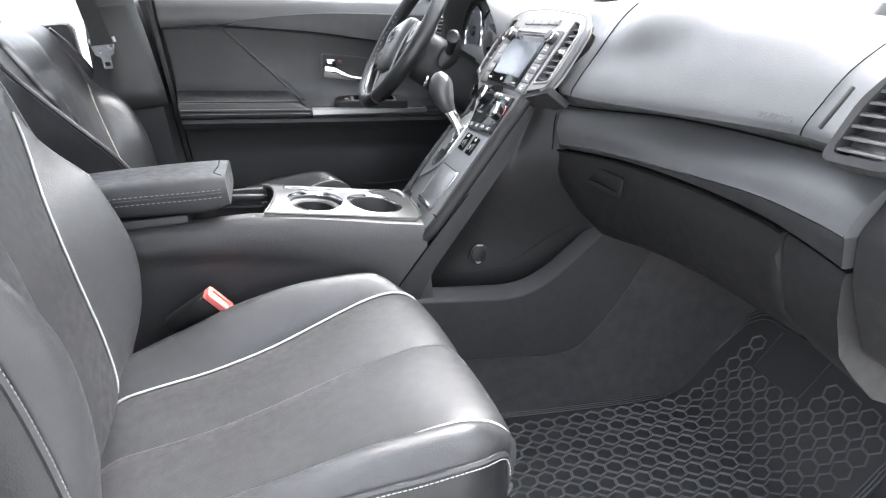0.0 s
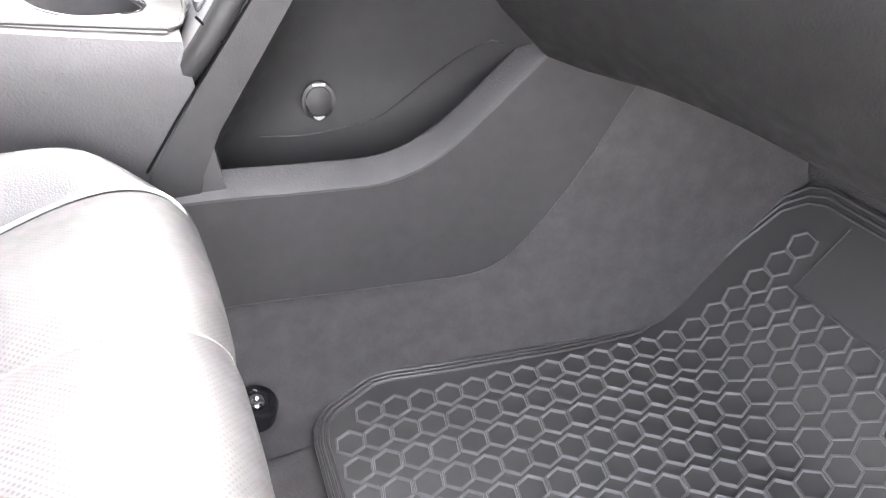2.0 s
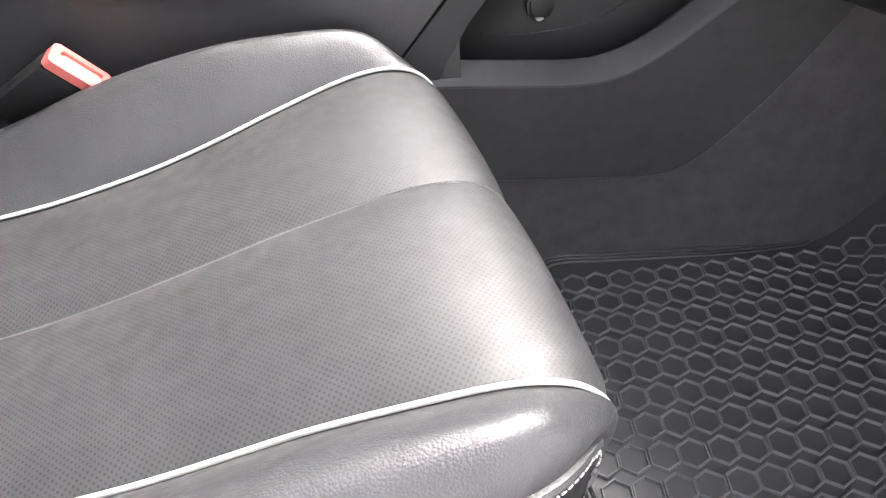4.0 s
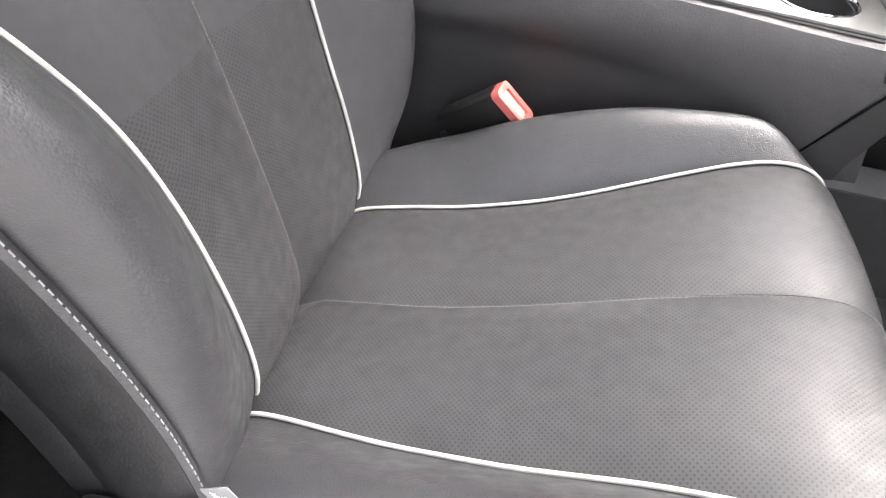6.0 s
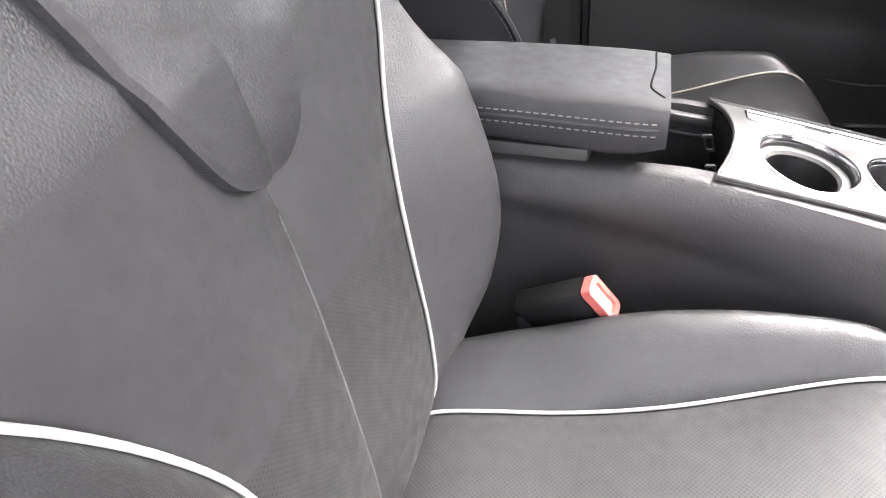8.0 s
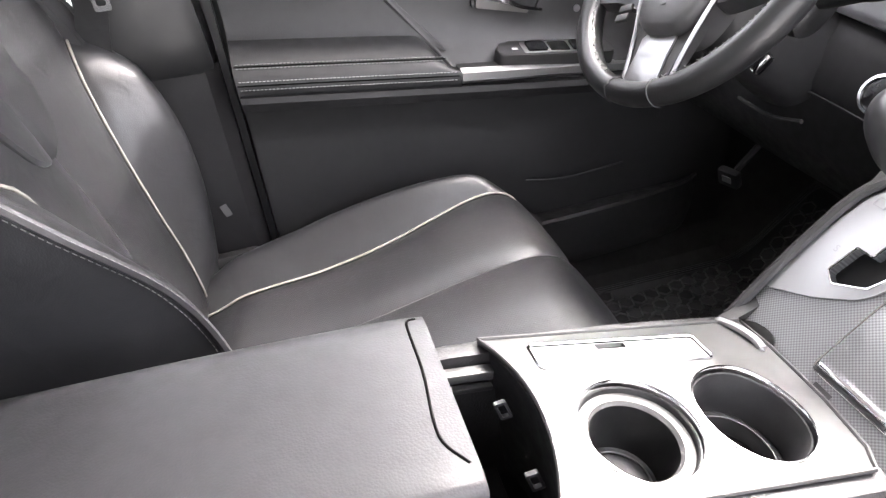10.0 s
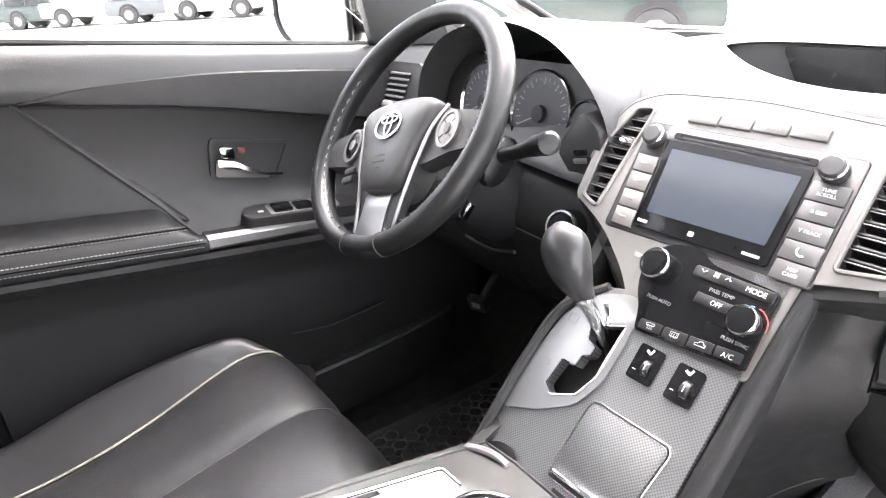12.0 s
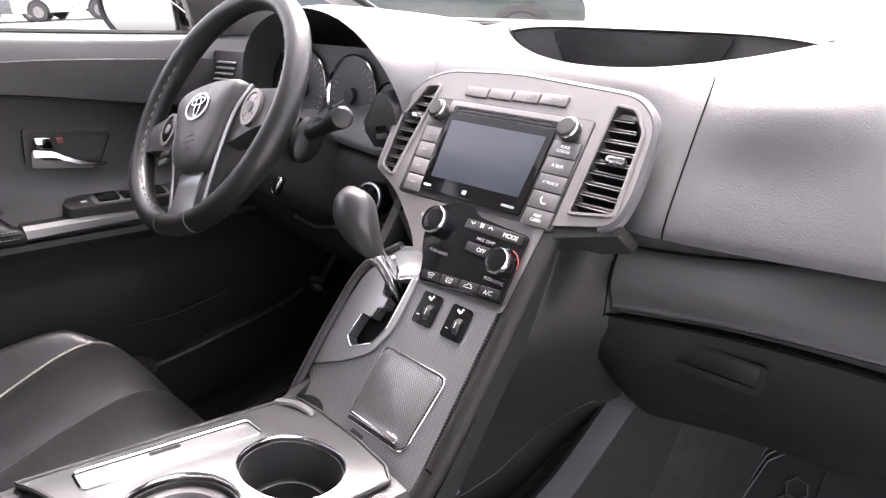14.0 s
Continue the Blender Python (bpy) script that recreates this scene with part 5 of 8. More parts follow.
def build_dash():
    d = thing("dashboard", "black soft-skinned dashboard with silver centre bezel", "dashboard", (1.0, 0, 0.2))
    led = [(-0.80, 0.815), (-0.74, 0.835), (-0.63, 0.850), (-0.41, 0.800), (-0.22, 0.760), (-0.15, 0.772), (0.0, 0.80), (0.13, 0.775), (0.2, 0.765), (0.4, 0.79), (0.62, 0.785), (0.8, 0.78)]
    seam = [(-0.80, 0.875), (-0.67, 0.885), (-0.40, 0.867), (-0.19, 0.790), (0, 0.83), (0.2, 0.83), (0.8, 0.85)]

    def upper(y):
        xl, xs = spline(led, y), spline(seam, y)
        flat = spline([(-0.8, 0.700), (-0.6, 0.728), (-0.42, 0.738), (-0.27, 0.749), (-0.06, 0.753), (0.15, 0.752), (0.3, 0.75), (0.8, 0.70)], y)
        edge = spline([(-0.80, 0.612), (-0.63, 0.618), (-0.19, 0.622), (0.0, 0.63), (0.8, 0.62)], y)
        u = abs(y + 0.0625) / 0.2175
        wh = 1 - smooth((u - 1) / 0.8)
        wc = 1 - smooth((abs(y + 0.03) - 0.20) / 0.16)
        uu = min(1, u)
        xa, za = 0.897 + 0.095 * uu**2.2, 0.753 + 0.026 * uu * uu
        x4, z4 = mix(xl + 0.10, 0.862, wc), mix(flat - 0.018, 0.724 + 0.010 * uu * uu, wc)
        x5, z5 = mix(xl + 0.16, xa, wh), mix(flat - 0.002, za - 0.001, wh)
        rise = curve_points([(xl, 0, edge), (xl + 0.004, 0, edge + 0.010), (xl + 0.022, 0, edge + 0.030), (xl + 0.055, 0, edge + 0.062), (x4, 0, z4), ((x4 + x5) / 2, 0, z4 * 0.35 + z5 * 0.65), (x5, 0, z5)], 30)
        pts = [(p.x, p.z) for p in rise]
        dep = 0.044 * max(0.0, 1 - u * u) ** 0.7
        pts += [(x5 + 0.006, z5 - dep), (1.014, za - dep - 0.004 if u < 1 else mix(flat + 0.012, 0.780, wh)), (1.05, mix(flat + 0.014, 0.782, wh)), (1.16 - 0.05 * (abs(y) / 0.8) ** 2, flat + 0.004), (1.27 - 0.12 * (abs(y) / 0.8) ** 2, flat - 0.012), (1.30 - 0.12 * (abs(y) / 0.8) ** 2, 0.62), (xs + 0.10, 0.598), (xs - 0.011, 0.5995), (xl + 0.012, edge - 0.006)]
        return [Vector((x, y, z)) for x, z in pts]
    bm = bmesh.new()
    skin(bm, [upper(-0.775 + 1.55 * k / 155) for k in range(156)])
    part("upper_dash", bm, PLASTIC_SOFT, d, "grained soft dashboard top", sharp=50)
    # passenger fascia between the two joint lines
    low = [(-0.80, 0.800), (-0.70, 0.815), (-0.60, 0.820), (-0.42, 0.810), (-0.30, 0.792), (-0.20, 0.762), (-0.13, 0.745)]
    lz = [(-0.8, 0.500), (-0.7, 0.512), (-0.6, 0.522), (-0.42, 0.527), (-0.2, 0.525), (-0.13, 0.52)]
    lip = [(-0.80, 0.040), (-0.745, 0.036), (-0.6, 0.024), (-0.4, 0.010), (-0.2, 0.006), (-0.13, 0.005)]
    bm = bmesh.new()
    rings, under = [], []
    for k in range(31):
        y = -0.745 + 0.558 * k / 30
        xs, xl, z = spline(seam, y), spline(low, y), spline(lz, y)
        zc = z + spline(lip, y)
        face_ = curve_points([(xs - 0.010, y, 0.597), (xs - 0.022, y, 0.590), ((xs - 0.026) * 0.5 + xl * 0.5 - 0.004, y, 0.590 * 0.5 + zc * 0.5), (xl + 0.004, y, zc + 0.005), (xl + 0.001, y, zc + 0.001)], 20)
        rings.append([Vector((xs + 0.03, y, 0.597))] + face_ + [Vector((xl + 0.004, y, zc - 0.002)), Vector((xs + 0.03, y, zc - 0.002))])
        under.append([Vector((xl + 0.0025, y, zc - 0.0015)), Vector((xl + 0.003, y, zc - 0.004)), Vector((xl + 0.005, y, z + 0.002)), Vector((xl + 0.009, y, z)), Vector((xl + 0.03, y, z)), Vector((xl + 0.03, y, zc - 0.0025))])
    skin(bm, rings)
    part("fascia", bm, PLASTIC_SOFT, d, "grained black passenger fascia", sharp=70)
    bm = bmesh.new()
    skin(bm, under)
    part("fascia_lip", bm, PLASTIC_DARK, d, "dark turned-under fascia edge", sharp=60)
    part("joint_line", tube([(spline(seam, y) - 0.0135, y, 0.5985) for y in [-0.74 + 0.552 * k / 30 for k in range(31)]], 0.0012, 5), GAP, d)
    # glove box door
    bm = bmesh.new()
    rings = []
    for k in range(61):
        y = -0.650 + 0.495 * k / 60
        xl, z = spline(low, y), spline(lz, y) - 0.005
        e = min(1, (y + 0.650) / 0.03, (-0.155 - y) / 0.055)
        e = math.sqrt(max(0, 1 - (1 - e) ** 2))
        bot = z - 0.07 - 0.118 * e
        prof = [(0.006, 0.0012), (0.004, -0.006), (0.006, -0.05), (0.018, -0.10), (0.040, -0.15), (0.075, -0.20), (0.11, -0.222)]
        sec = []
        for dx, dz in prof:
            zz = z + dz * (z - bot) / 0.225
            sec.append(Vector((xl + dx, y, zz)))
        sec += [Vector((xl + 0.16, y, bot - 0.002)), Vector((xl + 0.16, y, z))]
        rings.append(sec)
    skin(bm, rings)
    # the door's dark colour carries the shade under the fascia
    gb = part("glove_door", bm, SHADED_PLASTIC, d, "glove box door with shade in its colour")
    gap = [Vector((spline(low, y) + 0.003, y, spline(lz, y) - 0.004)) for y in [-0.65 + 0.468 * k / 30 for k in range(31)]]
    part("glove_gap", tube(gap, 0.0018, 6), GAP, d)
    part("seam_gap", tube([(0.758, -0.187, 0.586), (0.753, -0.187, 0.57), (0.750, -0.187, 0.54), (0.748, -0.187, 0.525)], 0.0011, 6), GAP, d)
    # lower end of the dash beside the glove box, its shade painted in as well
    bm = bmesh.new()
    rings = []
    for k in range(7):
        y = -0.745 + 0.093 * k / 6
        xl, z = spline(low, y), spline(lz, y) - 0.006
        rings.append([Vector((xl + dx, y, z + dz)) for dx, dz in ((0.012, 0.0), (0.008, -0.010), (0.009, -0.05), (0.020, -0.10), (0.042, -0.13), (0.077, -0.17), (0.11, -0.188), (0.17, -0.19), (0.17, 0.0))])
    skin(bm, rings)
    part("lower_end", bm, SHADED_PLASTIC, d)
    hm = basis((0.7935, -0.285, 0.487), (0.13, -1, -0.05), (0.12, 0, 1))
    bm = slab(round_poly([(-0.052, -0.016), (0.052, -0.016), (0.054, 0.018), (-0.056, 0.018)], 0.006), 0.001, 0.0045, hm, 0.0015, holes=[round_poly([(-0.046, -0.008), (0.046, -0.008), (0.048, 0.015), (-0.050, 0.015)], 0.006)])
    part("glove_handle", bm, SHADED_PLASTIC, gb)
    bm = rbox((0.094, 0.022, 0.004), (0, 0.004, 0.002), bevel=0.001, m=hm)
    part("handle_recess", bm, RUBBER_DARK, gb)
    # underside towards the footwell, the shade there put into its colour
    bm = bmesh.new()
    rings = [[Vector((0.90, y, 0.345)), Vector((1.34, y, 0.40)), Vector((1.34, y, 0.58)), Vector((0.93, y, 0.58))] for y in (-0.74, -0.45, -0.17)]
    skin(bm, rings)
    part("underside", bm, SHADED_PLASTIC, d)
    # end cap towards the door
    bm = slab(round_poly([(0.93, 0.345), (1.17, 0.36), (1.17, 0.600), (0.885, 0.600), (0.866, 0.587), (0.827, 0.543), (0.828, 0.49), (0.858, 0.40)], 0.010), 0.0, 0.050, XZ(-0.7465), 0.008, 3)
    part("end_cap", bm, CONSOLE, d)
    # joint lines of the passenger airbag and beside the bezel
    pts = []
    for k in range(26):
        p = upper(-0.236 + 0.028 * (k / 25) ** 2)[k]
        pts.append(p + Vector((-0.0006, 0, 0.0004)))
    part("joint_line", tube(pts, 0.0008, 5), GAP, d)
    pts = [p + Vector((-0.002, 0, 0.001)) for p in upper(-0.634)[0:26]]
    part("joint_line", tube(curve_points(pts, 20), 0.0008, 5), GAP, d)
    # passenger end vent with its dial
    vm = basis((0.850, -0.710, 0.645), (0.12, -1, 0), (0.55, 0.1, 1))
    bm = slab(round_poly([(-0.020, -0.045), (0.055, -0.045), (0.055, 0.050), (0.012, 0.050), (-0.006, 0.02)], 0.012), -0.02, 0.012, vm, 0.003, holes=[round_poly([(-0.010, -0.036), (0.048, -0.036), (0.048, 0.042), (0.014, 0.042), (0.002, 0.015)], 0.008)])
    v = part("end_vent", bm, PLASTIC_DARK, d, "black air vent with dark slats")
    bm = slab([(-0.018, -0.043), (0.053, -0.043), (0.053, 0.048), (0.012, 0.048)], -0.018, -0.014, vm)
    part("vent_back", bm, PLASTIC_DARK, v)
    for k in range(6):
        bm = rbox((0.056 - 0.004 * max(0, k - 2), 0.003, 0.016), (0.020 + 0.002 * max(0, k - 2), -0.028 + 0.0125 * k, 0.002), (25, 0, 0), 0.0008, m=vm)
        part("slat", bm, BEZEL, v)
    bm = rbox((0.004, 0.05, 0.004), (-0.030, 0.01, 0.006), (0, 0, -18), 0.001, m=vm)
    part("vent_dial", bm, PLASTIC_DARK, v)
    lm = basis((0.846, -0.60, 0.633), (0.05, -1, 0), (0.5, 0, 1))
    lettering("SRS AIRBAG", 0.010, lm @ pose(0, 0, 0.005), surface("faint_print", (0.075, 0.075, 0.075), 0.6), d)

    # centre display hood on the dash top
    h = thing("display_hood", "black hooded information display on the dashboard top", "display", (1.0, -0.1, 0.75))
    bm = bmesh.new()
    rings = []
    for k in range(25):
        y = 0.165 - 0.455 * k / 24
        u = (y + 0.0625) / 0.2275
        zt = 0.783 - 0.012 * abs(u) ** 5
        rings.append([Vector((0.996, y, zt)), Vector((1.002, y, zt + 0.004)), Vector((1.055, y, zt + 0.002)), Vector((1.12, y, zt - 0.012)), Vector((1.12, y, 0.74)), Vector((1.03, y, 0.745)), Vector((1.010, y, zt - 0.006))])
    skin(bm, rings)
    part("hood_top", bm, PLASTIC_SOFT, h)
    bm = bmesh.new()
    rings = []
    for k in range(21):
        y = 0.155 - 0.435 * k / 20
        u = (y + 0.0625) / 0.2175
        zl = 0.753 + 0.026 * u * u
        xl = 0.897 + 0.095 * abs(u) ** 2.2
        dep = 0.044 * max(0.0, 1 - u * u) ** 0.7
        rings.append([Vector((1.003, y, 0.779)), Vector((0.998, y, min(0.776, zl - dep - 0.006))), Vector((1.013, y, min(0.776, zl - dep - 0.006))), Vector((1.013, y, 0.779))])
    skin(bm, rings)
    part("display_recess", bm, PLASTIC_SOFT, h, "shaded wall of the display recess")
    bm = slab(round_poly([(-0.06, -0.050), (0.14, -0.050), (0.170, 0.0), (-0.090, 0.0)], 0.012), 0, 0.004, basis((0.9985, -0.015, 0.7775), (0, -1, 0), (0.10, 0, 1)))
    part("display_glass", bm, DISPLAY, h, "smoked display glass")


build_dash()


def vent(parent, outline, slats, m, knob=None):
    bm = slab(outline, -0.034, -0.030, m)
    part("vent_back", bm, GAP, parent)
    for a0, a1, b in slats:
        bm = rbox((a1 - a0, 0.0028, 0.017), ((a0 + a1) / 2, b, -0.010), (-14, 0, 0), 0.0009, m=m)
        sl = part("slat", bm, RUBBER_DARK, parent, "black vent slat")
        bm = rbox((a1 - a0, 0.0016, 0.0012), ((a0 + a1) / 2, b - 0.0014, -0.0012), (-14, 0, 0), 0.0004, m=m)
        part("slat_edge", bm, PLASTIC_SOFT, sl, "grey slat edge")
    if knob:
        bm = rbox((0.022, 0.010, 0.012), (knob[0], knob[1], -0.002), (20, 0, 0), 0.003, m=m)
        part("vent_tab", bm, CHROME, parent, "chrome vent tab")


def build_stack():
    s = thing("centre_stack", "warm silver centre bezel with air vents", "dashboard bezel", (0.74, 0, 0.60))
    out = [(0.127, 0.180), (0.1275, 0.283), (0.200, 0.299), (0.205, 0.335), (0.196, 0.412), (0.166, 0.438), (0.0, 0.449), (-0.112, 0.443), (-0.153, 0.424), (-0.168, 0.37), (-0.158, 0.294), (-0.098, 0.270), (-0.035, 0.222), (-0.004, 0.176)]
    rvent = round_poly([(0.146, 0.300), (0.196, 0.309), (0.188, 0.400), (0.170, 0.423), (0.144, 0.426)], 0.006)
    lvent = round_poly([(-0.148, 0.298), (-0.120, 0.288), (-0.113, 0.422), (-0.138, 0.419), (-0.157, 0.371)], 0.006)
    radio = round_poly([(-0.098, 0.271), (0.136, 0.277), (0.131, 0.405), (-0.110, 0.405)], 0.006)
    bm = slab(round_poly(out, [0.006, 0.006, 0.015, 0.01, 0.03, 0.03, 0.06, 0.03, 0.03, 0.03, 0.01, 0.03, 0.03, 0.01], 6), -0.016, 0.0, RAMP, holes=[rvent, lvent, radio], uv=True)
    part("bezel", bm, BEZEL, s, "warm silver bezel")
    for vo in (rvent, lvent):
        pts = [RAMP @ Vector((a, b, 0.0005)) for a, b in vo]
        part("vent_rim", tube(pts, 0.0024, 6, closed=True), BEZEL, s)
    rv = [(0.1475 - 0.0003 * k, 0.194 - 0.0012 * k - (0 if k < 7 else 0.006 * (k - 6)), 0.313 + 0.0122 * k) for k in range(9)]
    vent(s, rvent, rv, RAMP, (0.172, 0.366))
    lv = [(-0.147 - (0.006 if 2 < k < 8 else 0), -0.118 + 0.0005 * k, 0.301 + 0.0130 * k) for k in range(9)]
    vent(s, lvent, lv, RAMP, (-0.128, 0.375))
    # black outer gasket between the bezel and the dash skin
    pts = [RAMP @ Vector((a, b, -0.006)) for a, b in round_poly(out, 0.03, 5)][12:60]
    part("gasket", tube(pts, 0.0065, 8), PLASTIC_SOFT, s)
    body = round_poly([(0.098, 0.2), (0.098, 0.30), (0.19, 0.33), (0.19, 0.44), (-0.16, 0.44), (-0.158, 0.30), (-0.03, 0.215), (0.0, 0.2)], 0.01)
    bm = slab(body, -0.09, -0.036, RAMP)
    part("stack_body", bm, PLASTIC_DARK, s)
    # drop edge under the right vent
    bm = slab(round_poly([(0.128, 0.268), (0.206, 0.293), (0.206, 0.306), (0.128, 0.286)], 0.003), -0.05, -0.004, RAMP, 0.004)
    part("lower_edge", bm, surface("dark_bezel_return", (0.016, 0.0155, 0.0155), 0.6, grain=0.2), s, "dark grey lower bezel return")
    # four keys above the radio
    names = ("", "", "RESET", "SETUP")
    for k in range(4):
        a = -0.047 + 0.0383 * k
        b = 0.4185 + 0.0010 * k
        bm = slab(rrect(0.0365, 0.0135, 0.002, a, b, 3), 0.0, 0.0032, RAMP, 0.0012)
        key = part("key", bm, BEZEL, s, "slim silver key")
        if names[k]:
            lettering(names[k], 0.0062, RAMP @ pose(a + 0.003, b, 0.0034), GREYPRINT, key)

    # radio with its screen
    r = thing("car_radio", "car radio with dim blue-grey touch screen", "car radio", (0.75, 0, 0.65))
    bm = slab(round_poly([(-0.097, 0.272), (0.1355, 0.278), (0.1305, 0.4045), (-0.109, 0.4045)], 0.005), -0.012, 0.0008, RAMP, 0.0008)
    part("radio_body", bm, PLASTIC_DARK, r, "dark radio frame")
    bm = slab(rrect(0.176, 0.0165, 0.002, 0.008, 0.3955, 3), 0.0006, 0.0016, RAMP, 0.0004)
    part("slot_strip", bm, BEZEL, r, "silver strip round the disc slot")
    bm = slab(round_poly([(-0.060, 0.2815), (0.094, 0.2830), (0.090, 0.3855), (-0.074, 0.3855)], 0.004), 0.0012, 0.0042, RAMP, 0.0012)
    part("screen_glass", bm, GLOSS, r, "gloss black screen surround")
    bm = slab(round_poly([(-0.051, 0.2995), (0.084, 0.3015), (0.083, 0.3755), (-0.062, 0.3755)], 0.002), 0.0044, 0.0050, RAMP)
    part("screen", bm, SCREEN, r, "dim blue-grey screen")
    bm = slab(rrect(0.158, 0.007, 0.002, 0.010, 0.3925, 3), 0.001, 0.0034, RAMP, holes=[rrect(0.142, 0.0024, 0.001, 0.010, 0.3925, 3)])
    part("disc_slot", bm, GLOSS, r, "black disc slot")
    bm = rbox((0.006, 0.005, 0.0006), (0.010, 0.2905, 0.0045), bevel=0.0002, m=RAMP)
    part("mark", bm, WHITE, r)
    bm = rbox((0.018, 0.003, 0.0006), (0.076, 0.2890, 0.0045), bevel=0.0002, m=RAMP)
    part("printed_bar", bm, GREYPRINT, r)
    bm = rbox((0.012, 0.003, 0.0006), (-0.050, 0.2880, 0.0045), bevel=0.0002, m=RAMP)
    part("printed_bar", bm, WHITE, r)
    texts = ["TUNE\nSCROLL", "\u039b SEEK", "V TRACK", "", "MAP\nCARD"]
    for k in range(5):
        b = 0.3660 - 0.0200 * k
        a = 0.1105 + 0.0014 * k
        bm = slab(rrect(0.0355, 0.0190, 0.0015, a, b, 3), 0.0008, 0.0028, RAMP, 0.0008)
        key = part("key", bm, KEYTOP, r, "dark silver radio key")
        if texts[k]:
            lettering(texts[k], 0.0050, RAMP @ pose(a, b, 0.0030), WHITE, key)
        else:
            bm = tube(curve_points([RAMP @ Vector((a + dx, b + dy, 0.0032)) for dx, dy in ((-0.003, 0.004), (-0.0035, 0.0), (0.0, -0.0035), (0.004, -0.003))], 8), 0.0009, 5)
            part("phone_icon", bm, WHITE, key)
    for k in range(4):
        b = 0.353 - 0.0222 * k
        ka = -0.0880 + 0.0033 * k
        bm = slab([(ka - 0.0138, b + 0.0102), (ka - 0.0108, b - 0.0102), (ka + 0.0168, b - 0.0102), (ka + 0.0138, b + 0.0102)], 0.0008, 0.0028, RAMP, 0.0008)
        key = part("key", bm, BEZEL, r, "silver radio key")
        bm = rbox((0.009, 0.0022, 0.0005), (ka, b, 0.0030), bevel=0.0001, m=RAMP)
        part("printed_bar", bm, GREYPRINT, key)
    for a, b in ((-0.0905, 0.3850), (0.1070, 0.3880)):
        m = RAMP @ Matrix.Translation((a, b, 0))
        bm = turned([(0.0125, 0.0), (0.0125, 0.010), (0.0115, 0.0125), (0.0092, 0.0145), (0.0001, 0.0145)], m)
        kn = part("knob", bm, PLASTIC_FINE, r, "black knob with a bright ring")
        bm = open_turned([(0.0125, 0.0100), (0.0129, 0.0106), (0.0122, 0.0124), (0.0117, 0.0128)], m)
        part("knob_ring", bm, CHROME, kn)

    # climate panel
    c = thing("climate_panel", "gloss black climate control panel with two knobs", "climate control", (0.69, -0.05, 0.57))
    out = [(0.006, 0.1785), (0.1225, 0.1885), (0.1185, 0.2645), (0.048, 0.2685), (0.030, 0.279), (0.008, 0.278), (-0.014, 0.268), (-0.022, 0.248), (-0.016, 0.222), (-0.001, 0.200)]
    bm = slab(round_poly(out, [0.003, 0.003, 0.004, 0.012, 0.01, 0.012, 0.012, 0.012, 0.012, 0.008], 5), 0.0005, 0.0042, RAMP, 0.0014)
    part("panel", bm, GLOSS, c, "gloss black panel")
    for a, b, rr_ in ((-0.001, 0.2475, 0.0165), (0.1055, 0.2275, 0.0145)):
        m = RAMP @ Matrix.Translation((a, b, 0.004))
        bm = turned([(rr_, 0.0), (rr_ * 0.97, 0.012), (rr_ * 0.9, 0.0165), (rr_ * 0.6, 0.0175), (0.0001, 0.0172)], m)
        kn = part("knob", bm, GLOSS, c, "black rotary knob")
        bm = open_turned([(rr_ * 1.0, 0.011), (rr_ * 1.03, 0.0125), (rr_ * 0.97, 0.0162), (rr_ * 0.91, 0.0172)], m)
        part("knob_ring", bm, CHROME, kn, "chrome knob ring")
    for name_, col, a0, a1 in (("cool_arc", (0.10, 0.30, 0.42), 95, 135), ("warm_arc", (0.50, 0.08, 0.07), 0, 80)):
        arc = [RAMP @ Vector((0.1055 + 0.0175 * math.cos(radians(a0 + (a1 - a0) * j / 10)), 0.2275 + 0.0175 * math.sin(radians(a0 + (a1 - a0) * j / 10)), 0.0046)) for j in range(11)]
        part(name_, tube(arc, 0.0006, 5), surface(name_ + "_print", col, 0.5), c)
    for k in range(4):
        a = 0.0215 + 0.0275 * k
        bm = slab(rrect(0.0262, 0.0105, 0.0015, a, 0.1880 + 0.0024 * k, 3, turn=5), 0.0042, 0.0058, RAMP, 0.0008)
        key = part("key", bm, RUBBER_DARK, c)
        if k == 3:
            lettering("A/C", 0.0072, RAMP @ pose(a, 0.1940, 0.0060, 0, 0, 5), WHITE, key)
        else:
            im = RAMP @ pose(a, 0.1880 + 0.0024 * k, 0.0060, 0, 0, 5)
            shape = ([(-0.0042, 0.0008), (-0.0050, 0.0026), (0.0, 0.0034), (0.0050, 0.0026), (0.0042, 0.0008)], [(-0.0042, -0.0018), (-0.0042, 0.0026), (0.0042, 0.0026), (0.0042, -0.0018)],
                     [(-0.0055, -0.0016), (-0.0052, 0.0006), (-0.0025, 0.0008), (-0.0008, 0.0028), (0.0026, 0.0028), (0.0038, 0.0006), (0.0055, 0.0), (0.0055, -0.0016)])[k]
            bm = tube([im @ Vector((p, q, 0)) for p, q in shape], 0.00045, 4, closed=True)
            for j in range(3 if k < 2 else 0):
                x0 = -0.0024 + 0.0024 * j
                tube([im @ Vector((x0, -0.0034, 0)), im @ Vector((x0 + 0.0006, -0.0020, 0)), im @ Vector((x0 - 0.0004, -0.0006, 0)), im @ Vector((x0 + 0.0004, 0.0014, 0))], 0.0003, 4, bm=bm)
            part("icon", bm, WHITE, key)
    bm = slab(rrect(0.082, 0.0112, 0.002, 0.0745, 0.2580, 3), 0.0042, 0.0056, RAMP, 0.0008)
    key = part("fan_keys", bm, RUBBER_DARK, c)
    lettering("MODE", 0.0072, RAMP @ pose(0.099, 0.2575, 0.0058), WHITE, key)
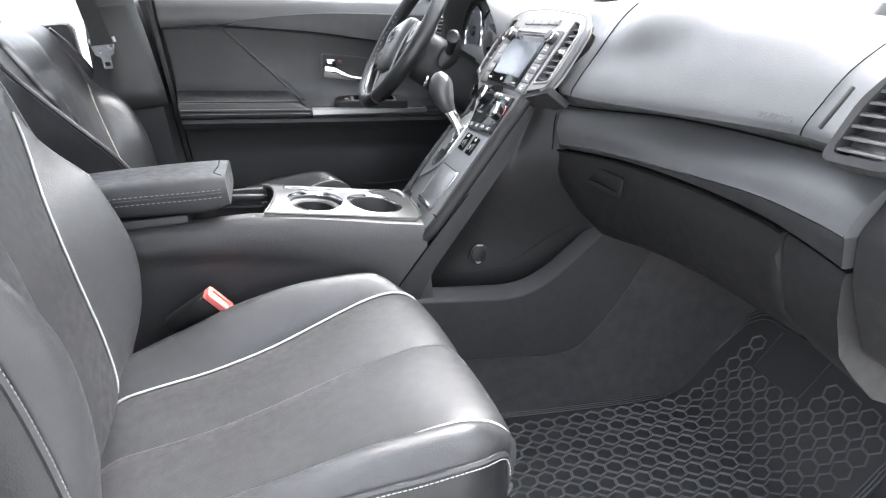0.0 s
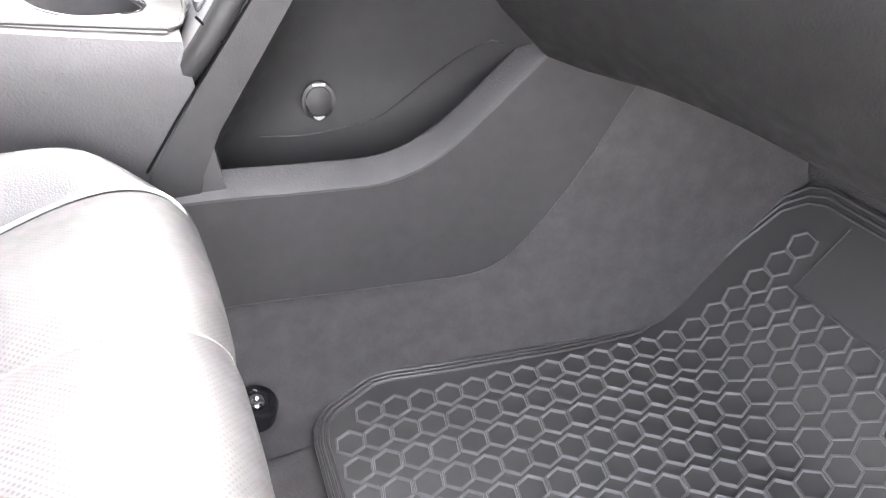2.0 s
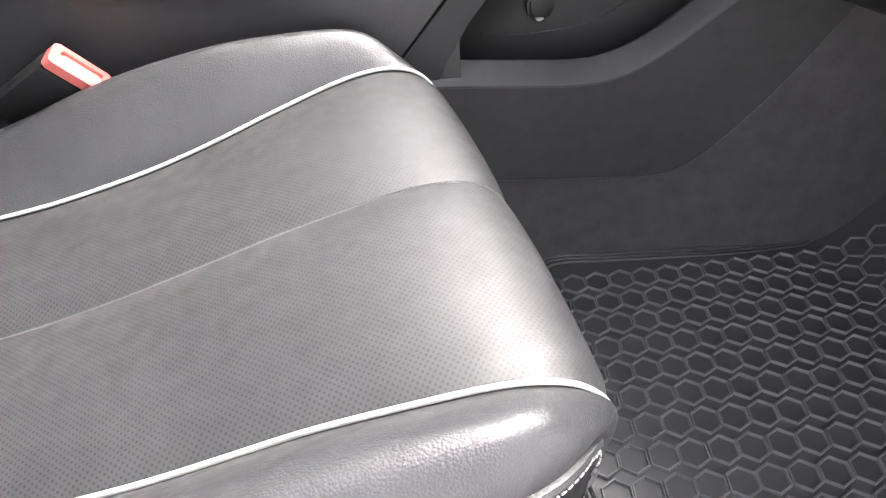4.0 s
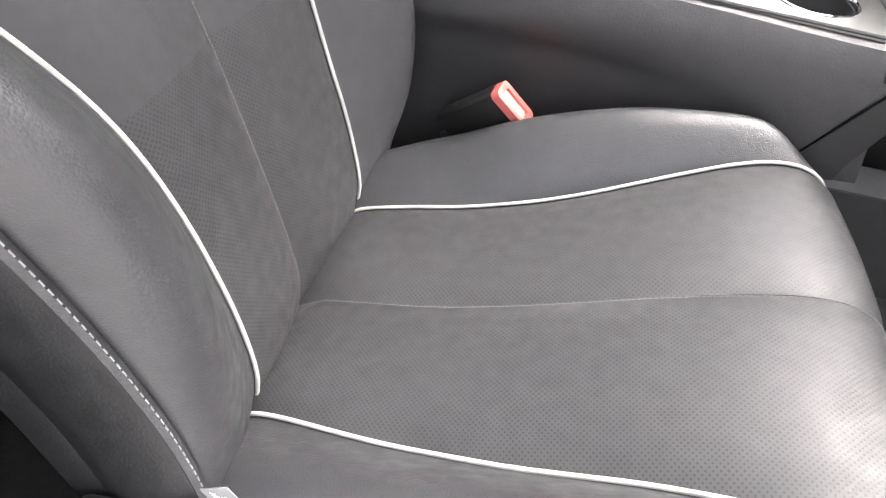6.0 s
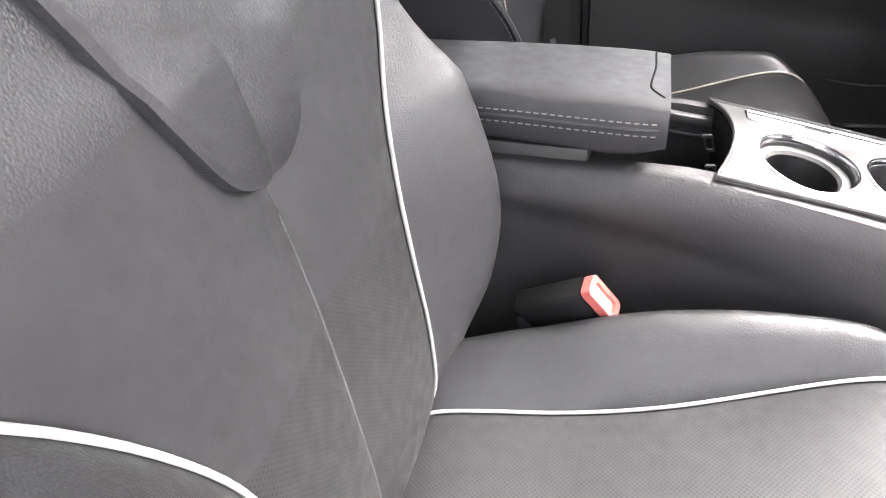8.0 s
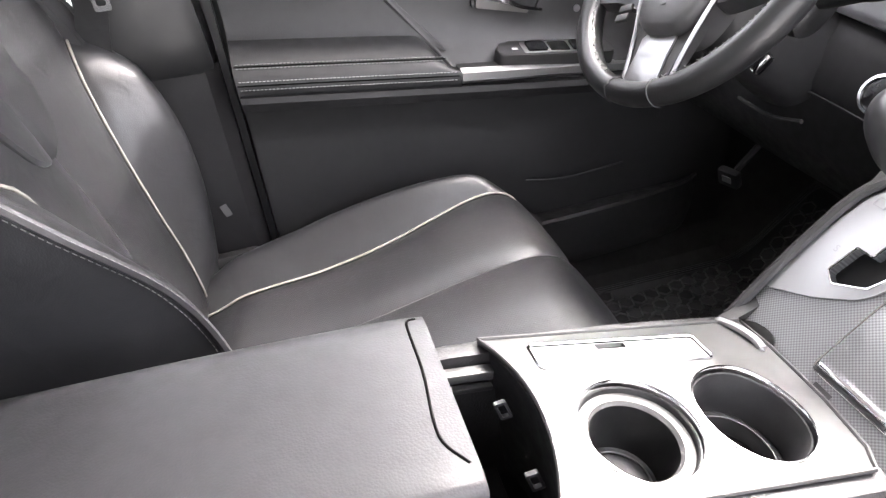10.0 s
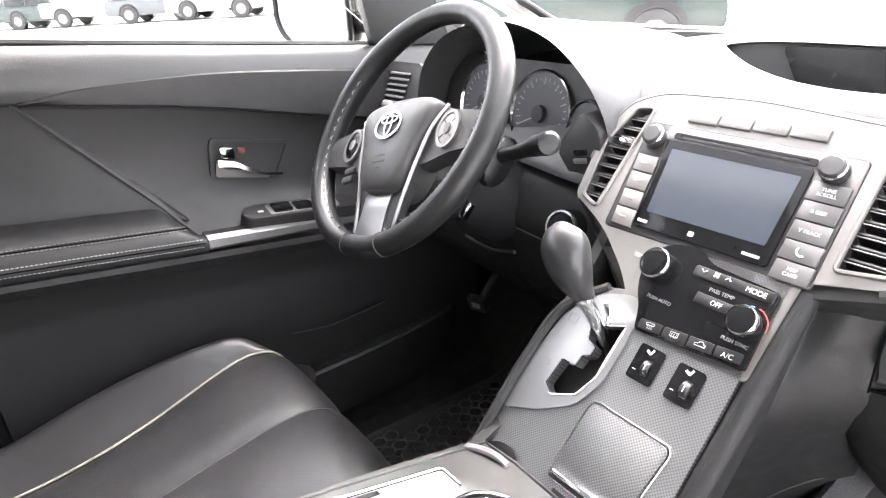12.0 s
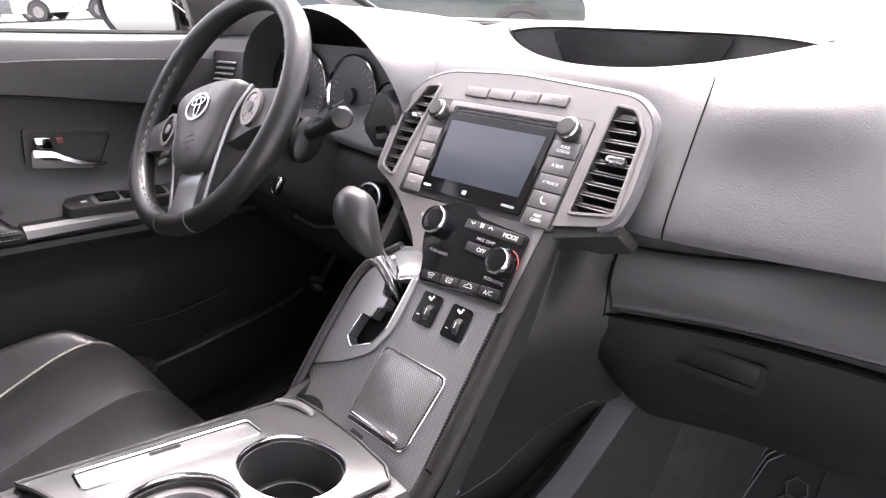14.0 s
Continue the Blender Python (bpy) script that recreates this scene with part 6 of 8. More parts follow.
    for a, up in ((0.044, -1), (0.070, 1)):
        bm = tube([RAMP @ Vector((a - 0.003, 0.260 - 0.0012 * up, 0.0058)), RAMP @ Vector((a, 0.260 + 0.0014 * up, 0.0058)), RAMP @ Vector((a + 0.003, 0.260 - 0.0012 * up, 0.0058))], 0.0006, 4)
        part("arrow", bm, WHITE, key)
    for k in range(2):
        bm = rbox((0.0062, 0.0022, 0.0004), (0.0575, 0.260, 0.0058), (0, 0, 45 + 90 * k), 0.0001, m=RAMP)
        part("fan_blade", bm, WHITE, key)
    for txt, a, b, sz in (("PUSH AUTO", 0.015, 0.216, 0.0052), ("PASS TEMP", 0.070, 0.2450, 0.0055), ("PUSH SYNC", 0.103, 0.208, 0.0052)):
        lettering(txt, sz, RAMP @ pose(a, b, 0.0044), GREYPRINT, c)
    bm = slab(rrect(0.040, 0.011, 0.001, 0.068, 0.2335, 3), 0.0042, 0.0056, RAMP, 0.0006)
    key = part("off_key", bm, RUBBER_DARK, c)
    lettering("OFF", 0.0070, RAMP @ pose(0.071, 0.2332, 0.0058), WHITE, key)
    lettering("TEMP", 0.0058, RAMP @ pose(-0.034, 0.252, 0.0006), WHITE, c)


build_stack()


# ---- driver's place ----
def build_cluster():
    c = thing("instrument_cluster", "hooded instrument cluster with silver-ringed dial", "instrument cluster", (0.84, 0.36, 0.62))
    # hood arch
    arch = [(0.595, 0.640), (0.590, 0.690), (0.560, 0.745), (0.500, 0.790), (0.42, 0.815), (0.33, 0.820), (0.25, 0.800), (0.19, 0.755), (0.158, 0.705), (0.150, 0.655)]
    A = curve_points([(0, y, z) for y, z in arch], 40)
    cy, cz = 0.37, 0.68
    bm = bmesh.new()
    rings = []
    for x, k in ((0.795, 0.965), (0.783, 0.985), (0.780, 1.0), (0.786, 1.01), (0.82, 1.01), (0.90, 0.96), (1.02, 0.86), (1.10, 0.74)):
        ring_ = []
        for p in A:
            y, z = cy + (p.y - cy) * k, cz + (p.z - cz) * k
            if x > 0.85:
                z = z * (1 - (x - 0.85) * 0.9) + 0.74 * (x - 0.85) * 0.9
            ring_.append(Vector((x - 0.06 * (z - cz), y, z)))
        rings.append(ring_)
    inner = []
    for x, k in ((0.90, 0.86), (0.85, 0.90)):
        inner.append([Vector((x, cy + (p.y - cy) * k, cz + (p.z - cz) * k)) for p in A])
    skin(bm, inner + rings, closed=False, cap=False)
    part("hood", bm, PLASTIC_SOFT, c, sharp=60)
    # dial face and rings
    F = basis((0.825, 0.39, 0.686), (0, -1, 0), (0.25, 0, 1))
    bm = slab(rrect(0.37, 0.17, 0.06, 0.01, -0.01), -0.012, 0.0, F)
    part("face", bm, RUBBER_DARK, c, "dark instrument face")
    for a, r in ((0.065, 0.062), (-0.065, 0.062), (0.155, 0.030)):
        bm = slab(ring(r - 0.003, a, 0.002, 40), 0.0, 0.003, F)
        dial = part("dial", bm, DIAL, c, "charcoal dial")
        bm = open_turned([(r + 0.002, 0.0), (r + 0.001, 0.006), (r - 0.001, 0.007), (r - 0.003, 0.003)], F @ Matrix.Translation((a, 0.002, 0)), 48)
        part("dial_ring", bm, CHROME if r > 0.05 else PLASTIC_FINE, c, "bright dial ring" if r > 0.05 else "")
        if r > 0.05:
            bm = bmesh.new()
            for k in range(25):
                t = radians(225 - 270 * k / 24)
                L = 0.010 if k % 3 == 0 else 0.005
                rr_ = r - 0.010
                rbox((L, 0.0012, 0.0005), (a + (rr_ - L / 2) * math.cos(t), 0.002 + (rr_ - L / 2) * math.sin(t), 0.0034), (0, 0, math.degrees(t)), 0, bm=bm, m=F)
            tagged(part("tick_marks", bm, GREYPRINT, dial), kind="stuff")
        bm = turned([(0.013 if r > 0.05 else 0.006, 0.003), (0.012 if r > 0.05 else 0.0055, 0.010), (0.0001, 0.011)], F @ Matrix.Translation((a, 0.002, 0)), 20)
        part("needle_hub", bm, PLASTIC_DARK, dial)
        bm = rbox((r * 0.75, 0.0018, 0.0012), (a - r * 0.30, 0.002 - r * 0.18, 0.009), (0, 0, 25), 0.0004, m=F)
        part("needle", bm, GREYPRINT, dial)
    # trim panel between cluster and bezel with two small keys
    out = [(-0.155, 0.625), (-0.205, 0.632), (-0.235, 0.665), (-0.19, 0.72), (-0.160, 0.70)]
    bm = slab(round_poly(out, 0.008), 0.0, 0.03, YZ(0.80), 0.004)
    tp = part("side_trim", bm, PLASTIC_FINE, c)
    for k in range(2):
        bm = rbox((0.022, 0.007, 0.004), (-0.190, 0.668 - 0.011 * k, 0.031), (0, 0, 12), 0.001, m=YZ(0.80))
        part("small_key", bm, SILVER if k else GLOSS, tp)
    # far vent beside the door
    v = thing("side_vent", "round-cornered side air vent beside the driver's door", "air vent", (0.78, 0.66, 0.64))
    vm = basis((0.785, 0.665, 0.690), (0.12, -1, 0), (0.35, 0, 1))
    bm = slab(round_poly([(-0.075, -0.050), (0.055, -0.055), (0.060, 0.052), (-0.060, 0.052)], 0.014), -0.06, 0.0, vm, 0.006, 3, )
    part("surround", bm, PLASTIC_FINE, v)
    bm = slab(round_poly([(-0.040, -0.026), (0.020, -0.028), (0.030, 0.036), (-0.026, 0.036)], 0.006), 0.0003, 0.001, vm)
    part("vent_back", bm, PLASTIC_DARK, v)
    for k in range(6):
        bm = rbox((0.054, 0.0028, 0.008), (-0.007 + 0.0016 * k, -0.021 + 0.0105 * k, 0.003), (25, 0, 0), 0.0008, m=vm)
        part("slat", bm, GREYPRINT, v)
    bm = rbox((0.030, 0.010, 0.012), (-0.022, -0.034, 0.006), (0, 0, 8), 0.003, m=vm)
    part("vent_tab", bm, CHROME, v, "bright vent tab")
    bm = turned([(0.004, 0), (0.004, 0.004), (0.0001, 0.004)], vm @ Matrix.Translation((0.040, -0.018, 0.0)), 12)
    part("vent_dial", bm, CHROME, v)


build_cluster()


def build_wheel():
    T = radians(38)
    ax = Vector((-math.cos(T), 0, math.sin(T)))
    up = Vector((math.sin(T), 0, math.cos(T)))
    C = Vector((0.62, 0.374, 0.70))
    W = Matrix(((0, up.x, ax.x, C.x), (-1, up.y, ax.y, C.y), (0, up.z, ax.z, C.z), (0, 0, 0, 1)))
    w = thing("steering_wheel", "black leather steering wheel turned slightly, with silver spokes", "steering wheel", m=W @ pose(0, 0, 0, 0, 0, 18))
    R = 0.173
    pts = [(R * math.cos(2 * math.pi * k / 64), R * math.sin(2 * math.pi * k / 64), 0) for k in range(64)]
    rads = [0.0148 + 0.0016 * max(0, math.cos(2 * math.pi * (k / 64 - 0.40)) ** 8 + math.cos(2 * math.pi * (k / 64 - 0.10)) ** 8) for k in range(64)]
    bm = bmesh.new()
    rings = []
    for k in range(64):
        t = 2 * math.pi * k / 64
        d = Vector((math.cos(t), math.sin(t), 0))
        rings.append([d * R + rads[k] * (math.cos(q) * d + math.sin(q) * Vector((0, 0, 1.12))) for q in [2 * math.pi * j / 16 for j in range(16)]])
    rings.append(rings[0])
    skin(bm, rings, True, False)
    bmesh.ops.remove_doubles(bm, verts=bm.verts, dist=1e-6)
    rim = part("rim", bm, surface("smooth_wheel_leather", (0.013, 0.013, 0.0135), 0.36, grain=0.07, size=500, grain_kind="cells", wear=0.15), w, "black leather rim", local=True)
    for deg in (40, 140, 258, 282):
        t = radians(deg)
        d = Vector((math.cos(t), math.sin(t), 0))
        pts = [d * R + 0.0153 * (math.cos(q) * d + math.sin(q) * Vector((0, 0, 1.12))) for q in [2 * math.pi * j / 20 for j in range(20)]]
        part("rim_joint", tube(pts, 0.0012, 5, closed=True), PLASTIC_DARK, rim, local=True)
    for a0, a1 in ((145, 255), (285, 395)):
        pts = []
        for k in range(40):
            t = radians(a0 + (a1 - a0) * k / 39)
            d = Vector((math.cos(t), math.sin(t), 0))
            pts.append(d * (R - 0.0135) + Vector((0, 0, 0.010)))
        bm = bmesh.new()
        for k in range(0, 38):
            if k % 2 == 0:
                p, q = pts[k], pts[k + 1]
                n_ = (q - p).cross(Vector((0, 0, 1))).normalized()
                tube([p - n_ * 0.003, q + n_ * 0.003], 0.0007, 4, bm=bm)
                tube([p + n_ * 0.003, q - n_ * 0.003], 0.0007, 4, bm=bm)
        part("lacing", bm, THREAD, rim, "grey cross stitching", local=True)
    # hub pad, set low in the rim
    DY = -0.035
    LOW = Matrix.Translation((0.006, DY, 0))
    pad = curve_points([(0.0, -0.066, 0), (0.030, -0.062, 0), (0.047, -0.040, 0), (0.060, 0.005, 0), (0.075, 0.045, 0), (0.060, 0.062, 0), (0.0, 0.068, 0), (-0.060, 0.062, 0), (-0.075, 0.045, 0), (-0.060, 0.005, 0), (-0.047, -0.040, 0), (-0.030, -0.062, 0)], 48, closed=True)
    bm = bmesh.new()
    rings = []
    for sc_, h in ((1.0, -0.035), (1.0, 0.004), (0.985, 0.012), (0.95, 0.017), (0.85, 0.021), (0.5, 0.0235), (0.1, 0.024)):
        rings.append([LOW @ Vector((p.x * sc_, p.y * sc_, h)) for p in pad])
    skin(bm, rings)
    hub = part("hub_pad", bm, HUB, w, "satin black hub pad", local=True)
    M = LOW @ Matrix.Translation((0, 0.024, 0.0235))
    bm = slab(ring(0.0275, n=40, ry=0.0205), 0, 0.003, M, 0.001, holes=[ring(0.0235, n=40, ry=0.0165)])
    em = part("emblem", bm, DARK_CHROME, hub, "plain chrome oval emblem", local=True)
    bm = slab(ring(0.008, n=24, ry=0.0165), 0, 0.0026, M, 0.0008, holes=[ring(0.0050, n=24, ry=0.0135)])
    part("emblem_oval", bm, DARK_CHROME, em, local=True)
    bm = slab(ring(0.0180, 0, 0.0075, n=28, ry=0.0065), 0, 0.0028, M, 0.0008, holes=[ring(0.0145, 0, 0.0075, n=28, ry=0.0038)])
    part("emblem_oval", bm, DARK_CHROME, em, local=True)
    for k, L in enumerate((0.018, 0.026, 0.008)):
        bm = rbox((L, 0.003, 0.0006), (0.006, DY - 0.018 - 0.009 * k, 0.0238), bevel=0.0002)
        part("moulded_bar", bm, PLASTIC, hub, local=True)
    # spokes
    for sg in (-1, 1):
        out = round_poly([(sg * 0.060, 0.046), (sg * 0.080, 0.046), (sg * 0.166, 0.030), (sg * 0.168, -0.012), (sg * 0.110, -0.016), (sg * 0.070, -0.028), (sg * 0.052, -0.03)], 0.01)
        if sg < 0:
            out = out[::-1]
        bm = slab(out, -0.020, 0.004, LOW, 0.004)
        part("spoke", bm, HUB, w, local=True)
        # bright outline running from the spoke down to the lower spokes
        pts = curve_points([(sg * 0.088, 0.050, 0.006), (sg * 0.072, 0.02, 0.010), (sg * 0.062, -0.02, 0.010), (sg * 0.050, -0.06, 0.006), (sg * 0.042, -0.10, 0.002), (sg * 0.038, -0.130, -0.002)], 24)
        pts = [LOW @ p for p in pts]
        part("spoke_trim", tube(pts, 0.0026, 6), SILVER, w, "silver spoke trim", local=True)
        out = [(sg * 0.012, -0.075), (sg * 0.052, -0.07), (sg * 0.043, -0.12), (sg * 0.038, -0.164), (sg * 0.016, -0.166), (sg * 0.014, -0.12)]
        if sg > 0:
            out = out[::-1]
        bm = slab(round_poly(out, 0.004), -0.016, 0.001, None, 0.003)
        part("lower_spoke", bm, PLASTIC_FINE, w, local=True)
        # thumb controls
        bm = slab(ring(0.019, sg * 0.100, 0.014, 32, 0.026), 0.004, 0.009, LOW, 0.002, holes=[ring(0.0145, sg * 0.100, 0.014, 32, 0.021)])
        ctl = part("control_ring", bm, BEZEL, w, "silver control ring", local=True)
        bm = slab(ring(0.0143, sg * 0.100, 0.014, 28, 0.0205), 0.004, 0.0085, LOW, 0.002)
        part("control_pad", bm, BEZEL if sg > 0 else GLOSS, ctl, local=True)
        bm = slab(ring(0.006, sg * 0.100, 0.014, 20, 0.008), 0.0086, 0.0105, LOW, 0.001)
        part("control_button", bm, KEYTOP if sg > 0 else BEZEL, ctl, local=True)
        for k in range(4):
            t = radians(45 + 90 * k)
            bm = rbox((0.007, 0.0008, 0.0006), (0.0105 * math.cos(t), 0.0145 * math.sin(t), 0.0086), (0, 0, 45 + 90 * k), 0.0002, m=LOW @ Matrix.Translation((sg * 0.100, 0.014, 0)))
            part("button_joint", bm, GAP, ctl, local=True)
    bm = slab(round_poly([(-0.030, -0.165), (0.030, -0.165), (0.026, -0.125), (0.028, -0.098), (-0.028, -0.098), (-0.026, -0.125)], 0.005), -0.006, 0.004, None, 0.003)
    part("lower_plate", bm, SILVER, w, "silver lower spoke plate", local=True)
    for k in range(2):
        bm = rbox((0.022, 0.010, 0.006), (-0.084, DY - 0.026 - 0.013 * k, 0.005), (0, 0, 8), 0.002)
        part("spoke_key", bm, PLASTIC_FINE, w, local=True)
    # column shroud and stalks
    c = thing("steering_column", "black steering column shroud with stalks", "steering column", (0.72, 0.37, 0.60))
    bm = bmesh.new()
    rings = []
    for t, s_ in ((0.045, 0.85), (0.06, 1.0), (0.12, 1.05), (0.22, 1.1)):
        o = C - ax * t
        rings.append([o + Vector((0, 1, 0)) * (0.062 * s_ * math.copysign(abs(math.cos(q)) ** 0.7, math.cos(q))) + up * (0.060 * s_ * math.copysign(abs(math.sin(q)) ** 0.7, math.sin(q)) - 0.012) for q in [2 * math.pi * j / 24 for j in range(24)]])
    skin(bm, rings)
    part("shroud", bm, PLASTIC_DARK, c)
    bm = turned([(0.030, 0), (0.029, 0.012), (0.022, 0.016), (0.0001, 0.016)], basis((0.700, 0.275, 0.655), (1, 0, 0.3), (0.2, 0, 1)) @ pose(0, 0, 0, 0, 0, 0))
    part("stalk_boot", bm, RUBBER_DARK, c)
    pts = [(0.705, 0.300, 0.655), (0.698, 0.245, 0.670), (0.692, 0.205, 0.685), (0.687, 0.178, 0.696), (0.683, 0.160, 0.702)]
    part("stalk", tube(pts, [0.012, 0.0095, 0.0095, 0.0130, 0.0130], 14), RUBBER_DARK, c, "black wiper stalk")
    bm = tube([(0.685, 0.168, 0.699), (0.6835, 0.160, 0.702), (0.680, 0.150, 0.7055), (0.679, 0.148, 0.706)], [0.0130, 0.0142, 0.0138, 0.010], 16)
    part("stalk_knob", bm, RUBBER_DARK, c, "dark grey stalk end")
    pts = [(0.705, 0.44, 0.655), (0.70, 0.50, 0.672), (0.70, 0.56, 0.69)]
    part("stalk", tube(pts, [0.012, 0.009, 0.012], 12), PLASTIC_FINE, c, "black indicator stalk")
    bm = rbox((0.010, 0.012, 0.026), (0.640, 0.262, 0.605), (20, 25, 0), 0.003)
    part("cruise_tab", bm, CHROME, c, "bright cruise stalk end")
    ig = thing("start_button", "round engine start button with bright ring", "start button", (0.735, 0.19, 0.575))
    m = basis((0.740, 0.190, 0.575), (0.2, -1, 0), (0.35, 0, 1))
    bm = turned([(0.024, -0.02), (0.024, 0.004), (0.020, 0.006), (0.0175, 0.004), (0.0001, 0.004)], m)
    part("button_body", bm, GLOSS, ig)
    bm = open_turned([(0.0235, 0.004), (0.0225, 0.0075), (0.0195, 0.0075), (0.0185, 0.004)], m)
    part("button_ring", bm, CHROME, ig, "bright ring")


build_wheel()


def build_lower_dash():
    d = thing("knee_panel", "dark lower dashboard panel under the steering column", "dashboard panel", (0.85, 0.4, 0.4))
    bm = bmesh.new()
    rings = []
    for y in (0.105, 0.16, 0.25, 0.4, 0.55, 0.70, 0.745):
        dx = 0.02 * abs(y - 0.4)
        rings.append([Vector(p) for p in ((0.80 + dx, y, 0.63), (0.765 + dx, y, 0.60), (0.755 + dx, y, 0.55), (0.775 + dx, y, 0.46), (0.83 + dx, y, 0.38), (0.98, y, 0.36), (1.30, y, 0.40), (1.30, y, 0.63))])
    skin(bm, rings)
    part("knee_pad", bm, PLASTIC_DARK, d, sharp=50)
    part("joint_line", tube(curve_points([(0.753, 0.15, 0.53), (0.757, 0.3, 0.535), (0.762, 0.5, 0.54), (0.77, 0.72, 0.55)], 16), 0.0016, 5), PLASTIC_FINE, d)
    bm = tube(curve_points([(0.748, 0.30, 0.50), (0.75, 0.36, 0.485), (0.76, 0.44, 0.48)], 10), 0.003, 6)
    part("panel_edge", bm, PLASTIC_FINE, d)
    # concave wall left of the climate panel, running down to the shifter
    bm = bmesh.new()
    rings = []
    for k in range(12):
        u = k / 11
        a = -0.012 - 0.150 * u
        b = 0.196 + 0.10 * u
        p = RAMP @ Vector((a, b, -0.008))
        q = RAMP @ Vector((a - 0.02 * (1 - u), b - 0.03, -0.075 - 0.03 * u))
        s_ = RAMP @ Vector((a - 0.05 * (1 - u), b - 0.06, -0.12))
        rings.append([p, q, s_, s_ + Vector((0.05, 0, -0.02)), q + Vector((0.06, 0, 0.0)), p + Vector((0.03, 0, -0.01))])
    skin(bm, rings)
    part("console_cheek", bm, PLASTIC_FINE, d)
    pts = [RAMP @ Vector((-0.05, 0.207, -0.004)), RAMP @ Vector((-0.015, 0.214, -0.004)), RAMP @ Vector((0.003, 0.205, 0.0))]
    part("bright_line", tube(curve_points(pts, 10), 0.0016, 5), SILVER, d)
    # pedals
    p = thing("brake_pedal", "rubber-faced brake pedal on a dark arm", "pedal", (0.95, 0.40, 0.10))
    bm = rbox((0.012, 0.085, 0.05), (0.93, 0.40, 0.14), (0, -35, 0), 0.005)
    part("pad", bm, RUBBER, p)
    part("arm", tube([(0.94, 0.40, 0.15), (1.02, 0.40, 0.25), (1.05, 0.40, 0.42)], 0.008, 8), PLASTIC_DARK, p)
    q = thing("hood_release", "small black release lever with a pale mark", "release lever", (0.845, 0.53, 0.28))
    bm = rbox((0.016, 0.040, 0.036), (0.845, 0.533, 0.283), (0, -20, 20), 0.004)
    part("lever", bm, PLASTIC_DARK, q)
    bm = rbox((0.002, 0.018, 0.014), (0.8365, 0.530, 0.282), (0, -20, 20), 0.0006)
    part("pale_mark", bm, GREYPRINT, q)
    part("lever_arm", tube([(0.85, 0.525, 0.30), (0.90, 0.515, 0.37)], 0.006, 6), PLASTIC_DARK, q)


build_lower_dash()


